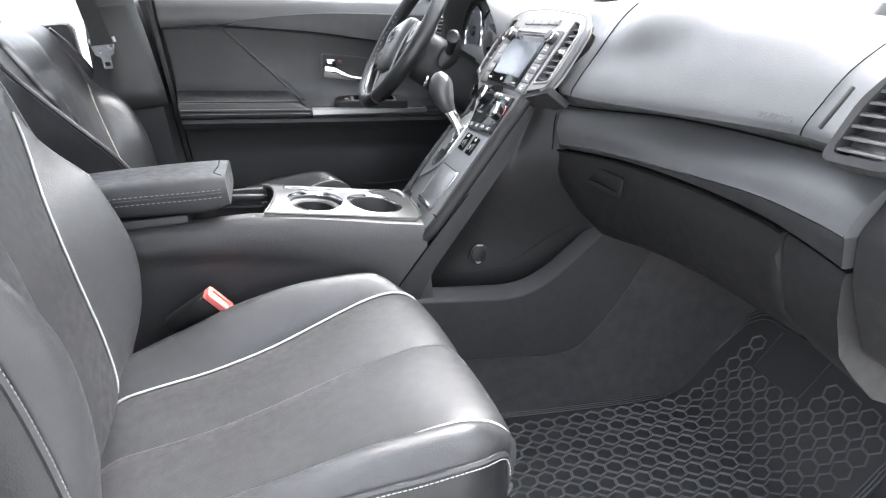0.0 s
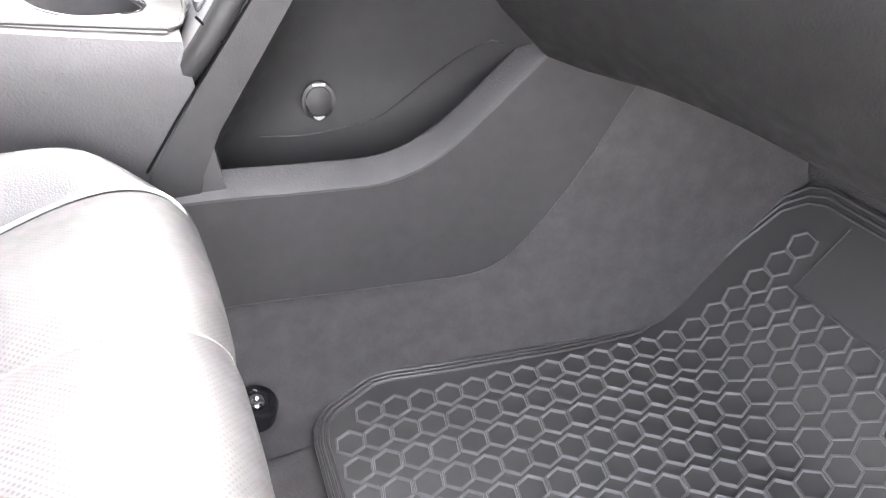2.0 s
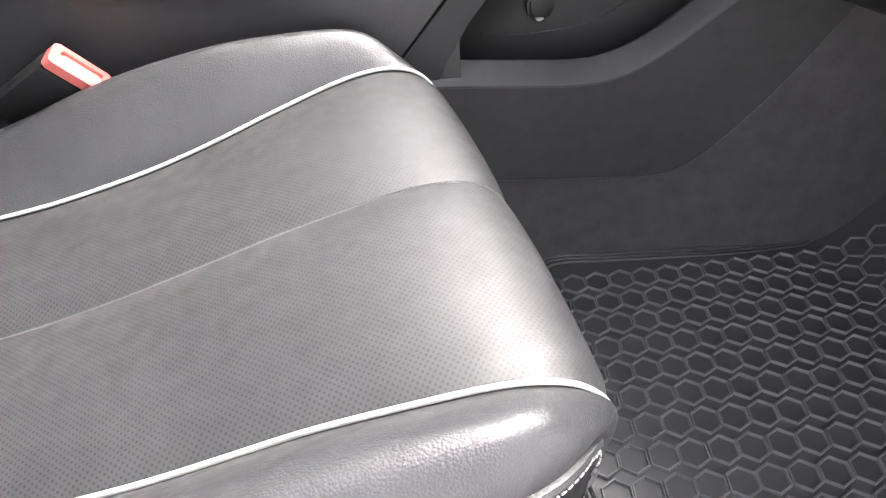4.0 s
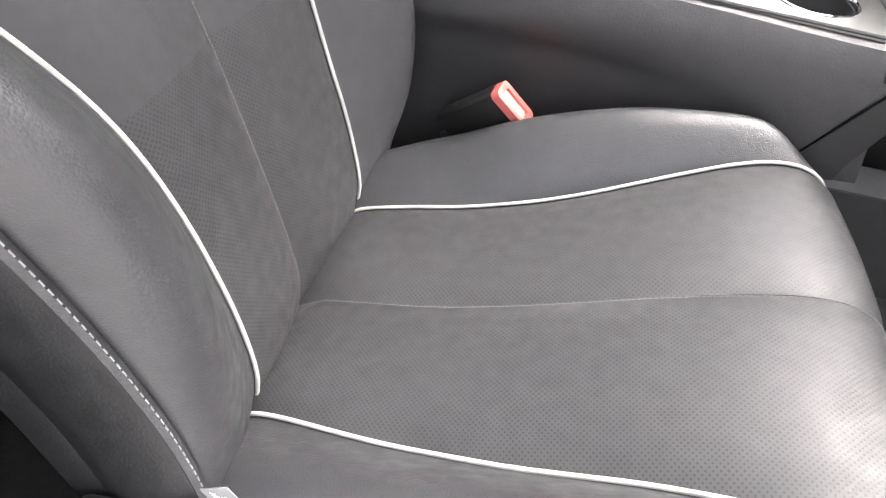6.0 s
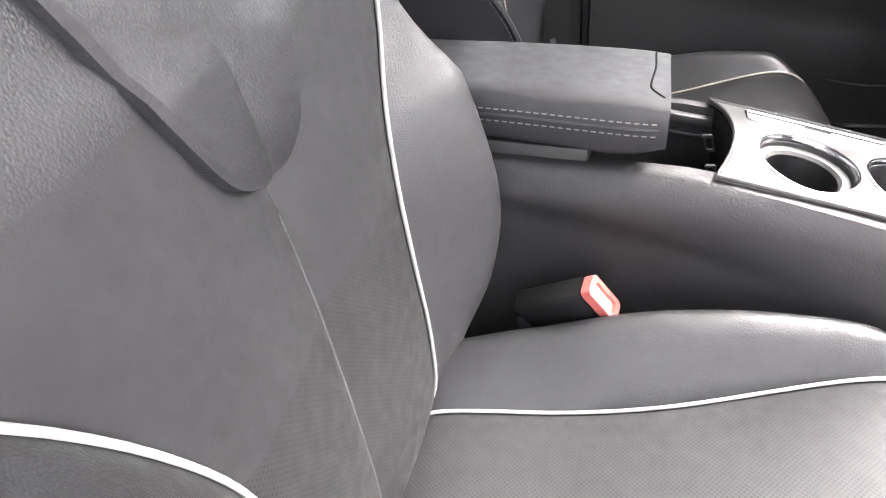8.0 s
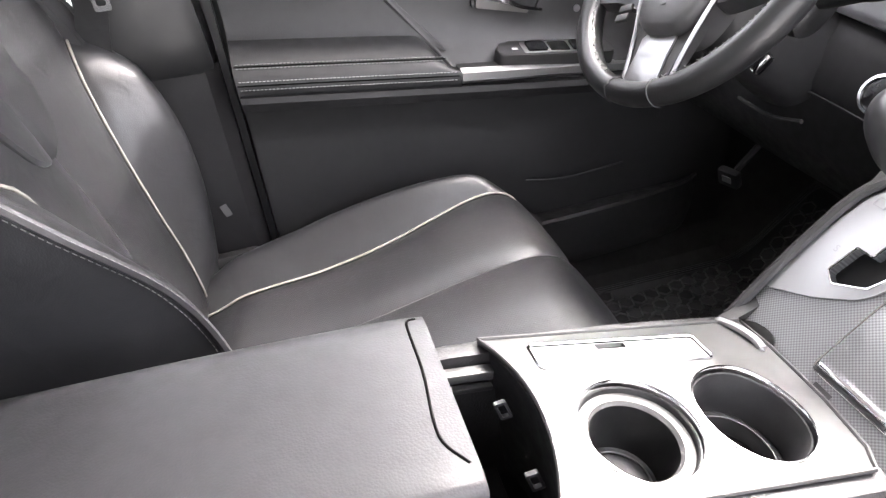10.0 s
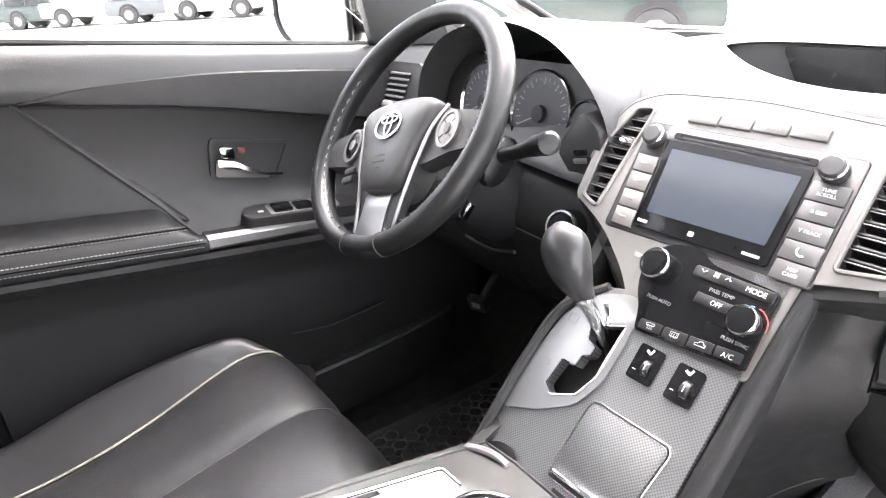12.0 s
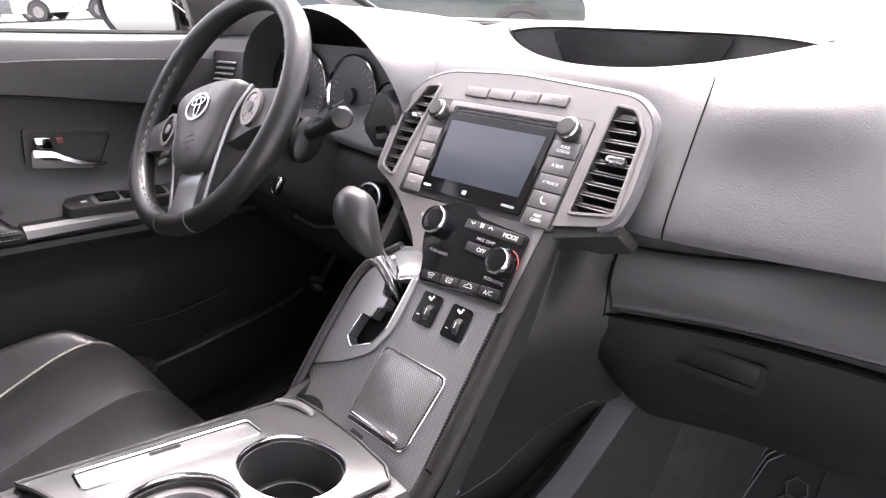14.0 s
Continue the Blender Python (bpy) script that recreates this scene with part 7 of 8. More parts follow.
# ---- driver's door ----
def build_door():
    d = thing("driver_door", "closed driver's door with stitched armrest and black lining", "car door", (0.45, 0.74, 0.05))
    beltz = [(-0.05, 0.858), (0.0, 0.852), (0.3, 0.820), (0.74, 0.768), (1.0, 0.745)]
    lowz = [(-0.05, 0.772), (0.04, 0.766), (0.19, 0.757), (0.27, 0.745), (0.45, 0.712), (0.635, 0.668), (0.8, 0.63), (1.0, 0.59)]
    armz = [(-0.05, 0.556), (0.05, 0.548), (0.395, 0.506), (0.58, 0.484), (0.7, 0.47), (1.0, 0.44)]

    def face(x, z):
        """Depth of the lining at a place on the door."""
        zb, zl, za = spline(beltz, x), spline(lowz, x), spline(armz, x)
        if z >= zl:
            u = (z - zl) / max(0.01, zb - zl)
            return 0.722 + 0.020 * u * u - 0.006 * math.sin(math.pi * u)
        if z >= za + 0.012:
            u = (z - za) / (zl - za)
            return 0.712 + 0.024 * math.sin(math.pi * min(1, u * 0.9)) - 0.055 * max(0, 1 - u / 0.35) ** 2 * (1 if x < 0.62 else max(0.0, 1 - (x - 0.62) / 0.15))
        if z >= za - 0.03:
            return 0.668
        u = (za - 0.03 - z) / 0.4
        bulge = 0.018 * math.exp(-(((x - 0.56) / 0.12) ** 2 + ((z - 0.30) / 0.11) ** 2))
        return 0.690 + 0.030 * min(1, u * 5) - bulge - 0.02 * max(0, u - 0.6)
    bm = bmesh.new()
    rings = []
    nx, nz = 46, 44
    for i in range(nx + 1):
        x = 0.048 + 0.93 * i / nx
        zb = spline(beltz, x)
        col = []
        for j in range(nz + 1):
            z = 0.06 + (zb - 0.06) * j / nz
            col.append(Vector((x, face(x, z), z)))
        rings.append(col + [Vector((x, 0.80, zb)), Vector((x, 0.80, 0.06))])
    skin(bm, rings)
    part("lining", bm, PLASTIC_FINE, d, sharp=50)
    # upper pad
    bm = bmesh.new()
    rings = []
    for i in range(31):
        x = 0.046 + 0.93 * i / 30
        zb, zl = spline(beltz, x), spline(lowz, x)
        sec = [(0.745, zb + 0.004), (0.728, zb + 0.001), (0.716, zb - 0.012), (0.708, (zb + zl) / 2 + 0.012), (0.703, (zb + zl) / 2 - 0.01), (0.706, zl + 0.006), (0.714, zl), (0.745, zl)]
        rings.append([Vector((x, y, z)) for y, z in sec])
    skin(bm, rings)
    part("upper_pad", bm, PLASTIC_SOFT, d, "grained upper door pad", sharp=50)
    # darker wedge under the belt line
    bm = bmesh.new()
    rings = []
    for i in range(25):
        x = 0.20 + 0.72 * i / 24
        zl = spline(lowz, x)
        zt = zl + spline([(0.20, 0.003), (0.28, 0.026), (0.40, 0.046), (0.55, 0.068), (0.75, 0.090), (0.95, 0.10)], x)
        rings.append([Vector((x, y, z)) for y, z in ((0.712, zt), (0.7015, zt - 0.003), (0.6995, (zt + zl) / 2), (0.7015, zl + 0.002), (0.712, zl - 0.002))])
    skin(bm, rings)
    part("wedge_trim", bm, PLASTIC_DARK, d, "dark wedge below the window pad")
    # leather insert with its diagonal edge
    za = lambda x: spline(armz, x)
    bm = bmesh.new()
    rings = []
    for i in range(29):
        x = 0.050 + 0.335 * i / 28
        top = min(spline(lowz, x) - 0.004, 0.757 - (x - 0.195) * (0.757 - 0.535) / (0.39 - 0.195) if x > 0.195 else 9)
        bot = za(x) + 0.03
        top = max(top, bot + 0.003)
        col = []
        for j in range(13):
            z = bot + (top - bot) * j / 12
            col.append(Vector((x, face(x, z) - 0.004 - 0.006 * math.sin(math.pi * j / 12), z)))
        rings.append(col + [Vector((x, 0.75, top)), Vector((x, 0.75, bot))])
    skin(bm, rings)
    part("leather_insert", bm, DOOR_LEATHER, d, "black leather door insert")
    dia = [Vector((0.192 + 0.203 * k / 12, 0, 0.758 - 0.248 * k / 12)) for k in range(13)]
    dia = [Vector((p.x, face(p.x, max(p.z, za(p.x) + 0.013)) - 0.007, p.z)) for p in dia]
    part("diagonal_welt", tube(curve_points(dia, 24), 0.0042, 6), PLASTIC_FINE, d)
    part("insert_welt", tube([Vector((x, face(x, spline(lowz, x) - 0.006) - 0.006, spline(lowz, x) - 0.004)) for x in [0.05 + 0.9 * k / 40 for k in range(41)]], 0.003, 6), PLASTIC_DARK, d)
    # armrest pad, stitched, with silver strip ahead of it
    bm = bmesh.new()
    rings = []
    for i in range(25):
        x = 0.050 + 0.345 * i / 24
        a = za(x)
        e = min(1, (0.395 - x) / 0.01 + 0.6)
        sec = [(0.72, a + 0.055), (0.690, a + 0.048), (0.664, a + 0.034), (0.646, a + 0.020), (0.640, a + 0.008), (0.640, a - 0.006), (0.645, a - 0.014), (0.70, a - 0.016)]
        cut = 0.752 - (x - 0.192) * 0.248 / 0.203
        rings.append([Vector((x, y, min(z, max(cut, a + 0.010)))) for y, z in sec])
    skin(bm, rings)
    arm = part("armrest", bm, DOOR_LEATHER, d, "black leather armrest", sharp=60)
    # two double-sewn seams, one along the pad's edge and one above it
    for dy, dz, end, mat in ((0.6398, 0.0125, 0.390, PALE_THREAD), (0.6392, 0.0, 0.390, PALE_THREAD), (0.6602, 0.0322, 0.374, THREAD), (0.6548, 0.0278, 0.374, THREAD)):
        pts = [Vector((x, dy, za(x) + dz)) for x in [0.055 + (end - 0.055) * k / 30 for k in range(31)]]
        part("stitching", stitches(pts, 0.0008, 0.0040, 0.0018), mat, arm, "pale stitching")
    for dy, dz, end in ((0.6400, 0.0062, 0.391), (0.6580, 0.0295, 0.375)):
        part("sewn_seam", tube([Vector((x, dy, za(x) + dz)) for x in [0.052 + (end - 0.052) * k / 30 for k in range(31)]], 0.0012, 5), GAP, arm)
    bm = bmesh.new()
    rings = []
    for i in range(25):
        x = 0.397 + 0.33 * i / 24
        a = za(x)
        w = 1 - 0.3 * i / 24
        rings.append([Vector((x, y, z)) for y, z in ((0.660 + 0.0008 * i, a + 0.010 * w), (0.654 + 0.0008 * i, a + 0.0145 * w), (0.643 + 0.0008 * i, a + 0.009 * w), (0.642 + 0.0008 * i, a - 0.004 * w), (0.648 + 0.0008 * i, a - 0.010 * w), (0.660 + 0.0008 * i, a - 0.012))])
    skin(bm, rings)
    part("silver_strip", bm, SILVER, d, "silver armrest strip")
    bm = bmesh.new()
    rings = []
    for i in range(25):
        x = 0.397 + 0.36 * i / 24
        a = za(x)
        rings.append([Vector((x, y, z)) for y, z in ((0.73, a + 0.030), (0.70, a + 0.016), (0.658 + 0.0008 * i, a + 0.011), (0.658 + 0.0008 * i, a - 0.012), (0.73, a - 0.012))])
    skin(bm, rings)
    part("armrest_top", bm, PLASTIC_FINE, d)
    bm = bmesh.new()
    rings = []
    for i in range(33):
        x = 0.050 + 0.75 * i / 32
        a = za(x) - 0.016
        rings.append([Vector((x, y, z)) for y, z in ((0.71, a), (0.652, a), (0.650, a - 0.010), (0.664, a - 0.028), (0.71, a - 0.036))])
    skin(bm, rings)
    part("armrest_base", bm, PLASTIC, d)
    # switch pod
    sm = basis((0.545, 0.676, 0.519), (1, 0, -0.125), (0, 1, 0.25))
    bm = slab(round_poly([(-0.075, -0.020), (0.13, -0.020), (0.13, 0.026), (-0.060, 0.026), (-0.082, 0.008)], 0.012), -0.03, 0.004, sm, 0.005, 3)
    pod = part("switch_pod", bm, PLASTIC_FINE, d)
    bm = slab(rrect(0.13, 0.034, 0.004, 0.03, 0.002), 0.0042, 0.0055, sm, 0.0005)
    part("switch_plate", bm, SILVER, pod, "silver-rimmed switch plate")
    for k in range(3):
        bm = slab(rrect(0.034, 0.028, 0.003, -0.010 + 0.040 * k, 0.002), 0.0056, 0.009 if k != 1 else 0.0068, sm, 0.0015)
        part("window_switch", bm, GLOSS, pod)
    bm = rbox((0.010, 0.006, 0.0005), (-0.048, 0.0, 0.0044), bevel=0.0001, m=sm)
    part("printed_mark", bm, WHITE, pod)
    # inner handle in its recess
    hm = basis((0.513, 0.7335, 0.606), (1, 0, -0.20), (0.06, 0, 1))
    bm = slab(round_poly([(-0.072, -0.030), (0.045, -0.034), (0.074, 0.036), (-0.066, 0.038)], 0.010), -0.004, 0.0065, hm, 0.0015, holes=[round_poly([(-0.066, -0.025), (0.041, -0.029), (0.069, 0.031), (-0.061, 0.033)], 0.009)])
    part("handle_bezel", bm, PLASTIC_FINE, d)
    bm = slab(round_poly([(-0.066, -0.025), (0.041, -0.029), (0.069, 0.031), (-0.061, 0.033)], 0.009), -0.004, 0.001, hm)
    part("handle_recess", bm, PLASTIC_DARK, d)
    bm = bmesh.new()
    path = curve_points([(-0.058, -0.004, 0.010), (-0.030, -0.005, 0.012), (-0.012, -0.012, 0.014), (0.015, -0.020, 0.016), (0.050, -0.0215, 0.018)], 18)
    rings = [[hm @ (p + Vector((0, 0.006 * (1.3 - i / len(path)), -0.004))), hm @ (p + Vector((0, 0.005 * (1.3 - i / len(path)), 0.003))), hm @ (p + Vector((0, -0.005 * (1.3 - i / len(path)), 0.003))), hm @ (p + Vector((0, -0.006 * (1.3 - i / len(path)), -0.004)))] for i, p in enumerate(path)]
    skin(bm, rings)
    part("handle", bm, CHROME, d, "chrome inner door handle")
    bm = slab(round_poly([(-0.064, -0.028), (0.030, -0.031), (0.030, -0.022), (-0.050, -0.014), (-0.060, 0.0)], 0.003), 0.002, 0.010, hm, 0.002)
    part("handle_base", bm, BEZEL, d, "bright lower handle trim")
    bm = rbox((0.026, 0.020, 0.008), (-0.040, 0.014, 0.008), bevel=0.003, m=hm)
    part("lock_tab", bm, CHROME, d, "chrome lock tab")
    bm = rbox((0.012, 0.010, 0.006), (-0.014, 0.018, 0.006), bevel=0.002, m=hm)
    part("lock_mark", bm, surface("dark_red", (0.16, 0.05, 0.045), 0.4), d, "dark red lock mark")
    bm = turned([(0.006, 0), (0.006, 0.003), (0.0001, 0.004)], basis((0.62, 0.706, 0.57), (1, 0, 0), (0, 0, 1)), 12)
    part("memory_key", bm, SILVER, d)
    # map pocket and lower moulding
    bm = bmesh.new()
    rings = []
    for i in range(25):
        x = 0.20 + 0.70 * i / 24
        e = math.sin(math.pi * min(1, max(0.02, i / 24)))
        zt = 0.185 + 0.02 * (x - 0.2)
        y0 = 0.70 - 0.05 * e ** 0.5
        rings.append([Vector((x, y, z)) for y, z in ((0.72, zt - 0.02), (y0 + 0.010, zt - 0.004), (y0 + 0.006, zt), (y0, zt - 0.004), (y0 + 0.006, 0.12), (y0 + 0.02, 0.065), (0.72, 0.065))])
    skin(bm, rings)
    part("map_pocket", bm, PLASTIC_FINE, d)
    part("lower_line", tube(curve_points([(0.52, 0.690, 0.27), (0.60, 0.684, 0.262), (0.72, 0.688, 0.268)], 12), 0.0018, 5), PLASTIC_FINE, d)
    bm = turned([(0.035, 0), (0.035, 0.010), (0.030, 0.013), (0.0001, 0.013)], basis((0.50, 0.655, 0.190), (1, 0, 0), (0, 1, 0.2)), 24)
    part("bottle_ring", bm, PLASTIC_FINE, d)
    # window frame and glass
    bm = tube(curve_points([(0.03, 0.745, 0.862), (0.3, 0.748, 0.826), (0.74, 0.75, 0.774), (0.90, 0.752, 0.757)], 20), 0.0055, 6)
    part("belt_seal", bm, RUBBER, d, "black window seal")
    bm = slab([(0.0, 0.855), (0.30, 0.825), (0.80, 0.768), (0.78, 0.80), (0.50, 1.06), (0.0, 1.09)], -0.002, 0.002, XZ(0.752))
    g = part("window_glass", bm, GLASS, d, "clear window glass")
    g.visible_shadow = False
    # mirror triangle and fixed quarter light
    bm = slab(round_poly([(0.775, 0.768), (0.95, 0.752), (0.90, 0.88), (0.765, 0.965), (0.745, 0.955)], 0.008), 0.0, 0.02, XZ(0.745), 0.004)
    part("mirror_triangle", bm, RUBBER_DARK, d)
    m = thing("door_mirror", "black door mirror outside the driver's window", "door mirror", (0.80, 0.90, 0.78))
    MB = basis((0.770, 0.955, 0.836), (-0.39, 0.92, 0.0), (0.05, 0.02, 1))
    shape = round_poly([(-0.094, -0.082), (0.050, -0.086), (0.104, -0.040), (0.100, 0.050), (0.060, 0.084), (-0.088, 0.080)], [0.03, 0.06, 0.05, 0.05, 0.05, 0.03], 8)
    bm = bmesh.new()
    rings = [[MB @ Vector((a * k, b * k, h)) for a, b in shape] for h, k in ((0.004, 0.97), (-0.004, 1.06), (0.006, 1.10), (0.04, 1.06), (0.08, 0.84), (0.105, 0.45))]
    skin(bm, rings)
    part("housing", bm, PAINTS["black"], m)
    bm = slab(shape, -0.0065, -0.0045, MB)
    part("mirror_glass", bm, surface("mirror", (0.85, 0.86, 0.86), 0.02, metal=1.0, wear=0.01, rough_var=0.0), m, "mirror glass")
    part("mirror_rim", tube([MB @ Vector((a * 1.05, b * 1.05, -0.006)) for a, b in shape], 0.0065, 6, closed=True), RUBBER_DARK, m, "black mirror rim")
    part("foot", tube([(0.83, 0.87, 0.80), (0.86, 0.77, 0.79)], 0.022, 8), RUBBER_DARK, m)


build_door()


# ---- rubber mats ----
def hex_mesh():
    """One raised hexagon outline of the mat: sloping sides, a narrow crest, glints painted as a paler colour."""
    me = bpy.data.meshes.new("hexagon_ridge")
    bm = bmesh.new()
    rings = []
    for r, h in ((0.0177, -0.0006), (0.0173, 0.0036), (0.0169, 0.0043), (0.0156, 0.0043), (0.0152, 0.0036), (0.0148, -0.0006)):
        rings.append([Vector((r * math.cos(radians(60 * k + 19.6)), r * math.sin(radians(60 * k + 19.6)), h)) for k in range(6)])
    skin(bm, rings, True, False)
    bm.to_mesh(me)
    bm.free()
    # paler than the mat to imitate light glinting on the ridges
    me.materials.append(surface("highlit_black_rubber", (0.105, 0.104, 0.105), 0.32, wear=0.12, blotch=40, rough_var=0.02))
    return me


HEX = hex_mesh()


def mat_height(x):
    return 0.002 if x < 0.945 else (0.002 + (x - 0.945) ** 2 * 5.6 if x < 1.03 else 0.0425 + (x - 1.03) * 0.952)


def mat_slope(x):
    return 0.0 if x < 0.945 else (2 * 5.6 * (x - 0.945) if x < 1.03 else 0.952)


def mat_along(run):
    """The plan position of a point that lies this far along the bent mat."""
    x = 0.5
    step = 0.001
    done = 0.5
    while done < run:
        x += step
        done += step * math.sqrt(1 + mat_slope(x) ** 2)
    return x


def build_mat(label, sg):
    m = thing("floor_mat", label, "floor mat", (0.8, sg * 0.42, 0.0), group="rubber floor mats")
    inner = [(0.534, 0.262), (0.537, 0.238), (0.548, 0.222), (0.560, 0.213), (0.612, 0.190), (0.630, 0.191), (0.72, 0.211), (0.86, 0.239), (0.945, 0.248), (0.975, 0.238), (1.02, 0.234), (1.08, 0.242), (1.14, 0.256), (1.16, 0.275)]

    def edge_in(x):
        for (a, p), (b, q) in zip(inner, inner[1:]):
            if x <= b:
                return p + (q - p) * (x - a) / (b - a)
        return inner[-1][1]
    bm = bmesh.new()
    xs = [0.534, 0.537, 0.542, 0.548, 0.56, 0.58, 0.612, 0.63, 0.7, 0.8, 0.88, 0.945, 0.96, 0.975, 0.99, 1.005, 1.02, 1.05, 1.08, 1.11, 1.14, 1.16]
    rings = []
    for x in xs:
        a, b = edge_in(x), 0.645
        row = [Vector((x, sg * (a + (b - a) * k / 10), mat_height(x))) for k in range(11)]
        rings.append(row + [p + Vector((0, 0, -0.005)) for p in reversed(row)])
    skin(bm, rings)
    part("mat_base", bm, RUBBER, m)
    # raised border lines
    for off in (0.0015, 0.0075, 0.0135):
        path = [(0.534 + off, 0.62), (0.534 + off, 0.262 + off * 0.3), (0.538 + off, 0.240 + off * 0.5), (0.548 + off * 0.8, 0.224 + off * 0.7), (0.560 + off * 0.6, 0.214 + off * 0.9), (0.613 + off * 0.3, 0.191 + off)]
        path += [(x, edge_in(x) + off) for x in (0.635, 0.66, 0.70, 0.75, 0.80, 0.84, 0.88, 0.91, 0.935, 0.948, 0.96, 0.975, 0.99, 1.005, 1.02, 1.05, 1.08, 1.11, 1.135 - off)]
        path += [(1.152 - off, 0.270 + off), (1.158 - off, 0.29 + off), (1.158 - off, 0.45), (1.158 - off, 0.62), (1.150 - off, 0.638 - off)]
        path += [(x, 0.643 - off) for x in (1.13, 1.08, 1.05, 1.02, 1.005, 0.99, 0.975, 0.96, 0.945, 0.85, 0.70, 0.56)]
        part("border_ridge", tube([(x, sg * y, mat_height(x) + 0.0012) for x, y in path], 0.0021, 8), RUBBER, m)
    # smooth heel pad with a raised rim
    bm = bmesh.new()
    rows = []
    for k in range(8):
        x = 1.076 + 0.060 * k / 7
        y0 = 0.346 - 0.003 * k / 7
        rows.append([Vector((x, sg * y, mat_height(x) + 0.003)) for y in (y0, 0.40, 0.456)] + [Vector((x, sg * y, mat_height(x))) for y in (0.456, 0.40, y0)])
    skin(bm, rows)
    part("smooth_pad", bm, RUBBER, m)
    rim = [(1.136, 0.343), (1.115, 0.3435), (1.095, 0.344), (1.0765, 0.3455), (1.0745, 0.40), (1.0745, 0.45), (1.080, 0.456), (1.110, 0.456), (1.136, 0.455)]
    part("pad_rim", tube([(x, sg * y, mat_height(x) + 0.003) for x, y in rim], 0.0014, 6), RUBBER, m)
    # the hexagons stand in skewed rows
    inv = place(m).inverted()
    for i in range(-3, 24):
        for j in range(-6, 16):
            run = 0.6305 + 0.0305 * i
            y = 0.2838 + 0.0040 * i + 0.0360 * j
            if run < 0.56 or run > 1.24 or y > 0.615:
                continue
            x = mat_along(run)
            near = max(edge_in(x - 0.012), edge_in(x), edge_in(x + 0.012))
            if x < 0.565 or x > 1.128 or y < near + 0.032 or (x > 1.067 and 0.337 < y < 0.466):
                continue
            sl = math.degrees(math.atan(mat_slope(x)))
            shared("hexagon_ridge", HEX, m, inv @ (Matrix.Translation((x, sg * y, mat_height(x))) @ pose(0, 0, 0, 0, -sl, 0)))


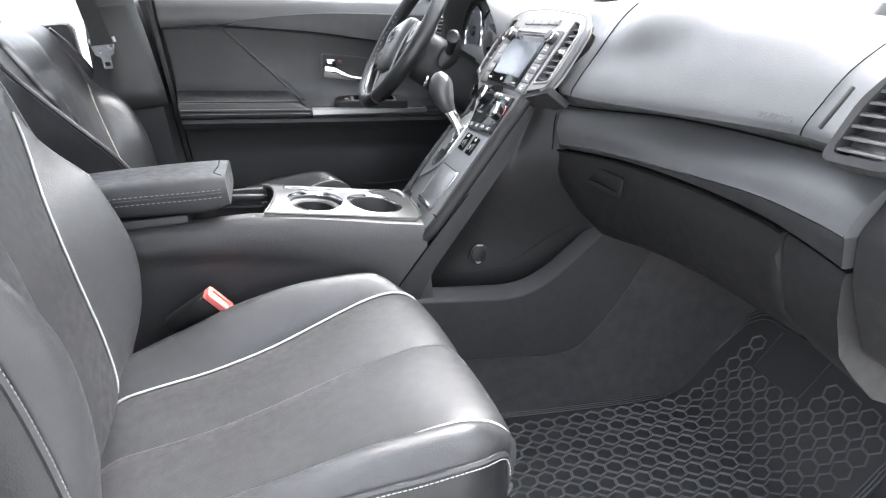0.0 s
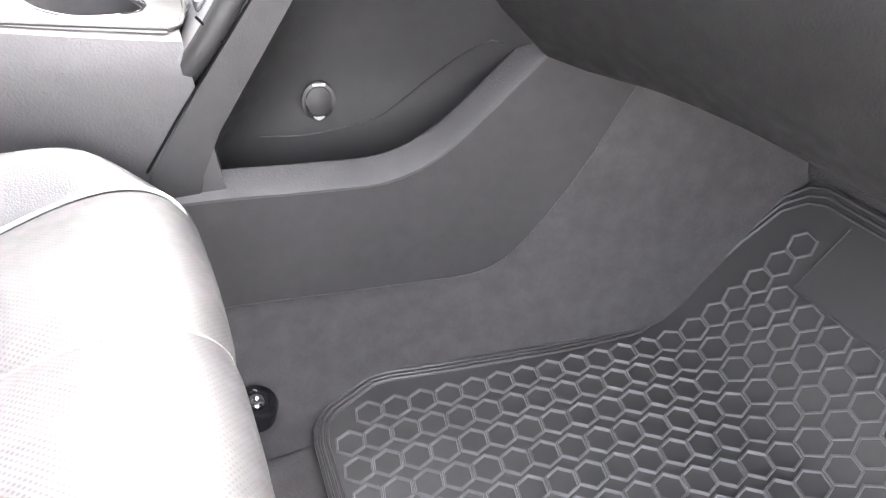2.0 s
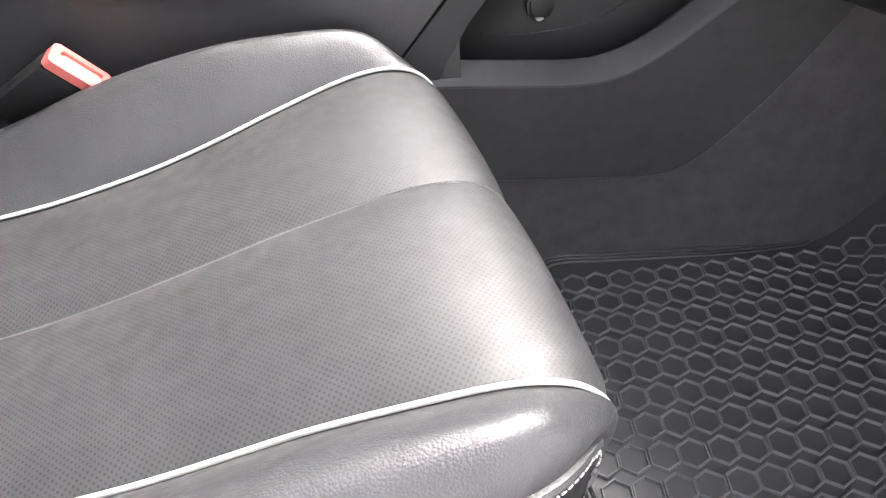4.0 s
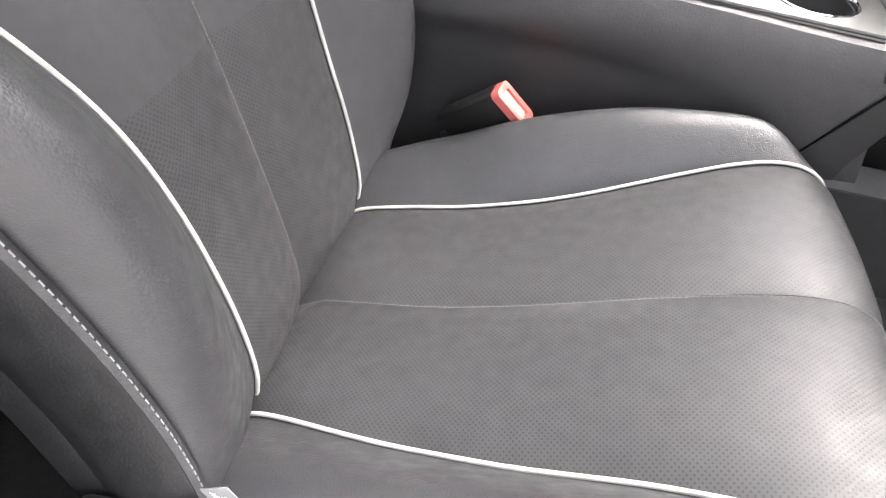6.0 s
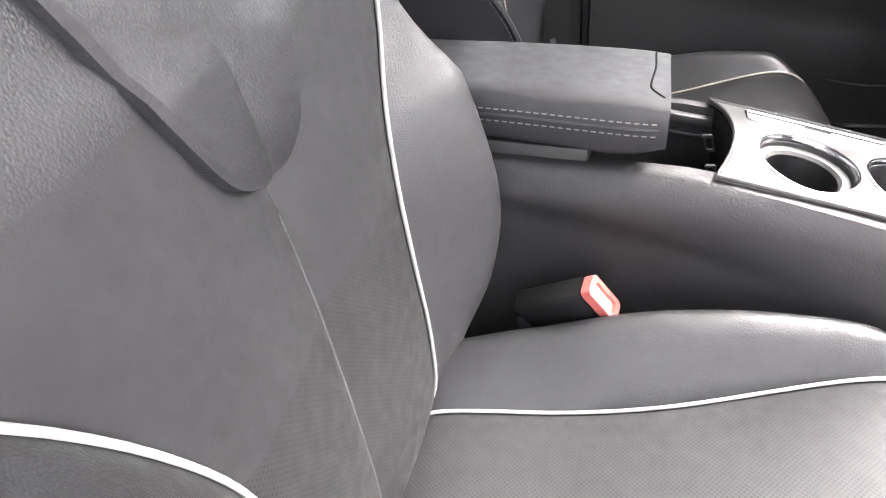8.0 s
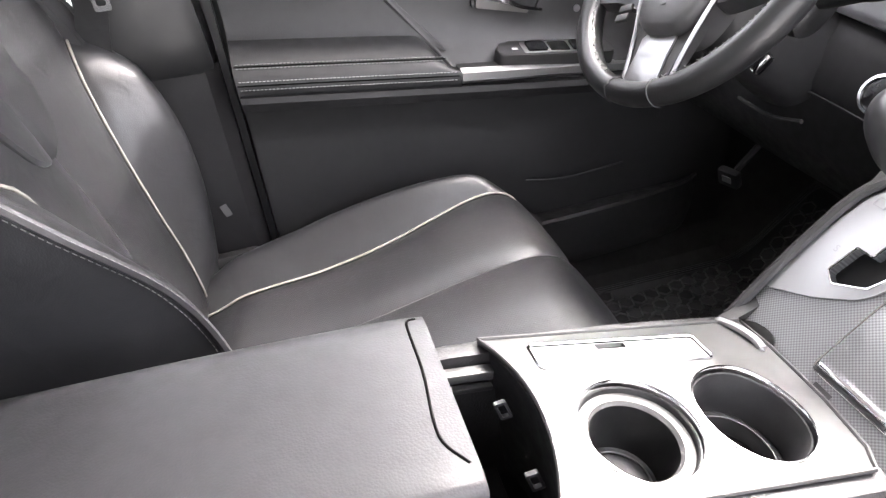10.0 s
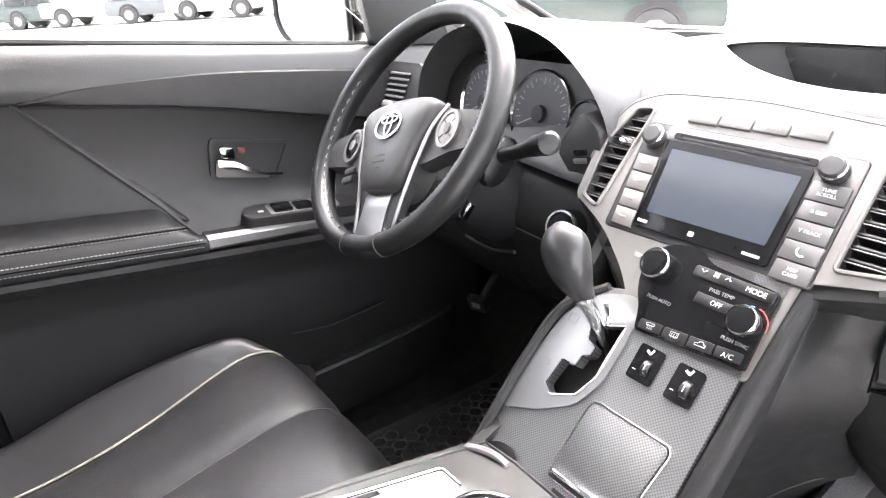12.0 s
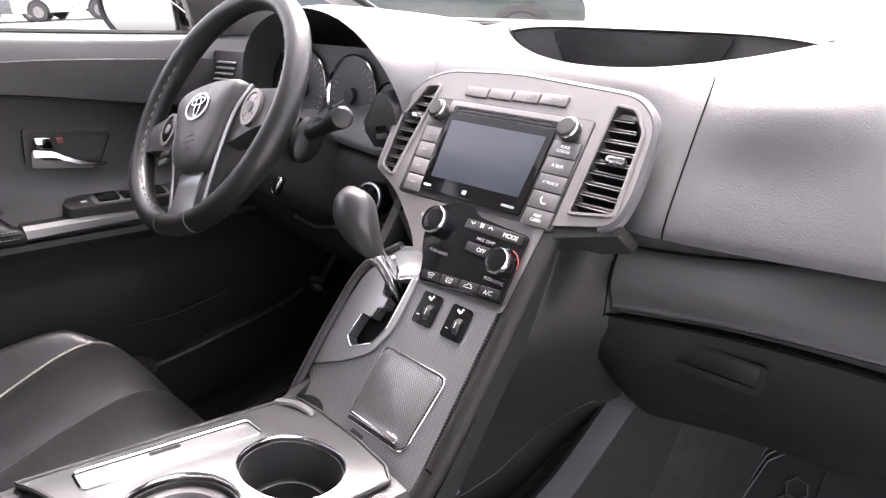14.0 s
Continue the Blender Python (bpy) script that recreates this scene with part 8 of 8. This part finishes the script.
# ---- parked cars ----
def parked(label, m, paint, kind="truck"):
    """A parked pickup or wagon; x ahead, wheels on z = 0."""
    c = thing("parked_truck" if kind == "truck" else "parked_wagon", label, "pickup truck" if kind == "truck" else "car", m=m, group="parked cars")
    L, W = (5.6, 1.95) if kind == "truck" else (4.7, 1.85)
    h = L / 2
    if kind == "truck":
        prof = [(-h, 0.55), (-h, 1.15), (-0.5, 1.18), (-0.45, 1.2), (h - 1.75, 1.2), (h - 1.5, 1.18), (h - 0.15, 1.05), (h, 0.85), (h, 0.5), (h - 0.1, 0.42), (-h + 0.1, 0.48)]
        cab = [(-0.45, 1.18), (-0.35, 1.75), (-0.1, 1.85), (0.65, 1.85), (0.95, 1.75), (h - 1.5, 1.18)]
    else:
        prof = [(-h, 0.5), (-h + 0.05, 1.05), (h - 1.6, 1.08), (h - 1.3, 1.02), (h - 0.15, 0.82), (h, 0.62), (h - 0.05, 0.35), (-h + 0.05, 0.38)]
        cab = [(-h + 0.08, 1.03), (-h + 0.45, 1.55), (-h + 0.9, 1.62), (0.1, 1.62), (0.5, 1.5), (h - 1.25, 1.0)]
    yz = Matrix(((1, 0, 0, 0), (0, 0, -1, 0), (0, 1, 0, 0), (0, 0, 0, 1)))
    bm = slab(round_poly(prof, 0.10)[::-1], -W / 2, W / 2, yz, 0.06)
    part("body", bm, paint, c, local=True)
    bm = slab(round_poly(cab, 0.12)[::-1], -W / 2 + 0.16, W / 2 - 0.16, yz, 0.05)
    part("cabin", bm, paint, c, local=True)
    for sg in (-1, 1):
        x0, x1 = (-0.25, 1.0) if kind == "truck" else (-h + 0.5, 0.45)
        z0, z1 = (1.25, 1.70) if kind == "truck" else (1.10, 1.48)
        for a, b in ((x0, (x0 + x1) / 2 - 0.04), ((x0 + x1) / 2 + 0.04, x1)):
            sx = 0.12 if b == x1 else 0
            bm = slab(round_poly([(a, z0), (b + sx, z0), (b - 0.08, z1), (a + 0.05, z1)], 0.05)[::1], -0.01, 0.01, Matrix(((1, 0, 0, 0), (0, 0, -1, sg * (W / 2 - 0.155)), (0, 1, 0, 0), (0, 0, 0, 1))))
            part("side_window", bm, CARGLASS, c, "dark side window", local=True)
        for x in (-h + 1.15, h - 1.0):
            wm = Matrix(((1, 0, 0, x), (0, 0, -1, sg * (W / 2 - 0.10)), (0, 1, 0, 0.40), (0, 0, 0, 1)))
            bm = turned([(0.24, -0.12), (0.38, -0.12), (0.40, -0.08), (0.40, 0.10), (0.38, 0.13), (0.24, 0.13)], wm if sg < 0 else wm @ pose(0, 0, 0, 180, 0, 0), 28)
            wh = part("wheel", bm, RUBBER, c, "black tyre", local=True)
            bm = turned([(0.245, 0.1305), (0.24, 0.150), (0.21, 0.136), (0.10, 0.134), (0.07, 0.150), (0.001, 0.150)], wm if sg < 0 else wm @ pose(0, 0, 0, 180, 0, 0), 10)
            part("rim", bm, BEZEL if paint is not PAINTS["black"] else PLASTIC_FINE, wh, local=True)
            bm = slab([(0.50 * math.cos(radians(a)), 0.50 * math.sin(radians(a))) for a in range(-10, 191, 10)], -0.02, 0.02, Matrix(((1, 0, 0, x), (0, 0, -1, sg * (W / 2 - 0.012)), (0, 1, 0, 0.42), (0, 0, 0, 1))))
            part("wheel_arch", bm, PLASTIC_DARK, c, local=True)
    for sg in (-1, 1):
        bm = rbox((0.10, 0.36, 0.20), (h - 0.06, sg * (W / 2 - 0.25), 0.85 if kind == "truck" else 0.68), bevel=0.04)
        part("headlight", bm, CHROME, c, "clear headlight", local=True)
    bm = rbox((0.16, W - 0.1, 0.22), (h - 0.02, 0, 0.52), bevel=0.05)
    part("bumper", bm, CHROME if kind == "truck" else PLASTIC_DARK, c, local=True)
    bm = rbox((0.12, W - 0.1, 0.20), (-h + 0.02, 0, 0.58), bevel=0.05)
    part("bumper", bm, PLASTIC_DARK, c, local=True)
    return c


parked("dark green pickup truck parked across the lot", pose(6.99, 7.05, GZ, 0, 0, -51.7) @ Matrix.Scale(0.84, 4), PAINTS["green"])
row = [("white", "truck"), ("black", "wagon"), ("black", "truck"), ("grey", "wagon"), ("black", "wagon"), ("green", "wagon"), ("white", "truck"), ("grey", "wagon"), ("white", "wagon"), ("white", "truck"), ("black", "wagon")]
for k, (col, kd) in enumerate(row):
    spot = pose(-6.0 + 1.75 * k, 42.0 - 1.95 * k, GZ, 0, 0, -40 + 4 * math.sin(k * 2.1)) @ Matrix.Scale(0.80, 4)
    parked({"green": "dark green"}.get(col, col) + (" pickup truck" if kd == "truck" else " wagon") + " in the parked row", spot, PAINTS[col], kd)

build_mat("black rubber floor mat with raised hexagons on the passenger's side", -1)
build_mat("black rubber floor mat with raised hexagons on the driver's side", 1)
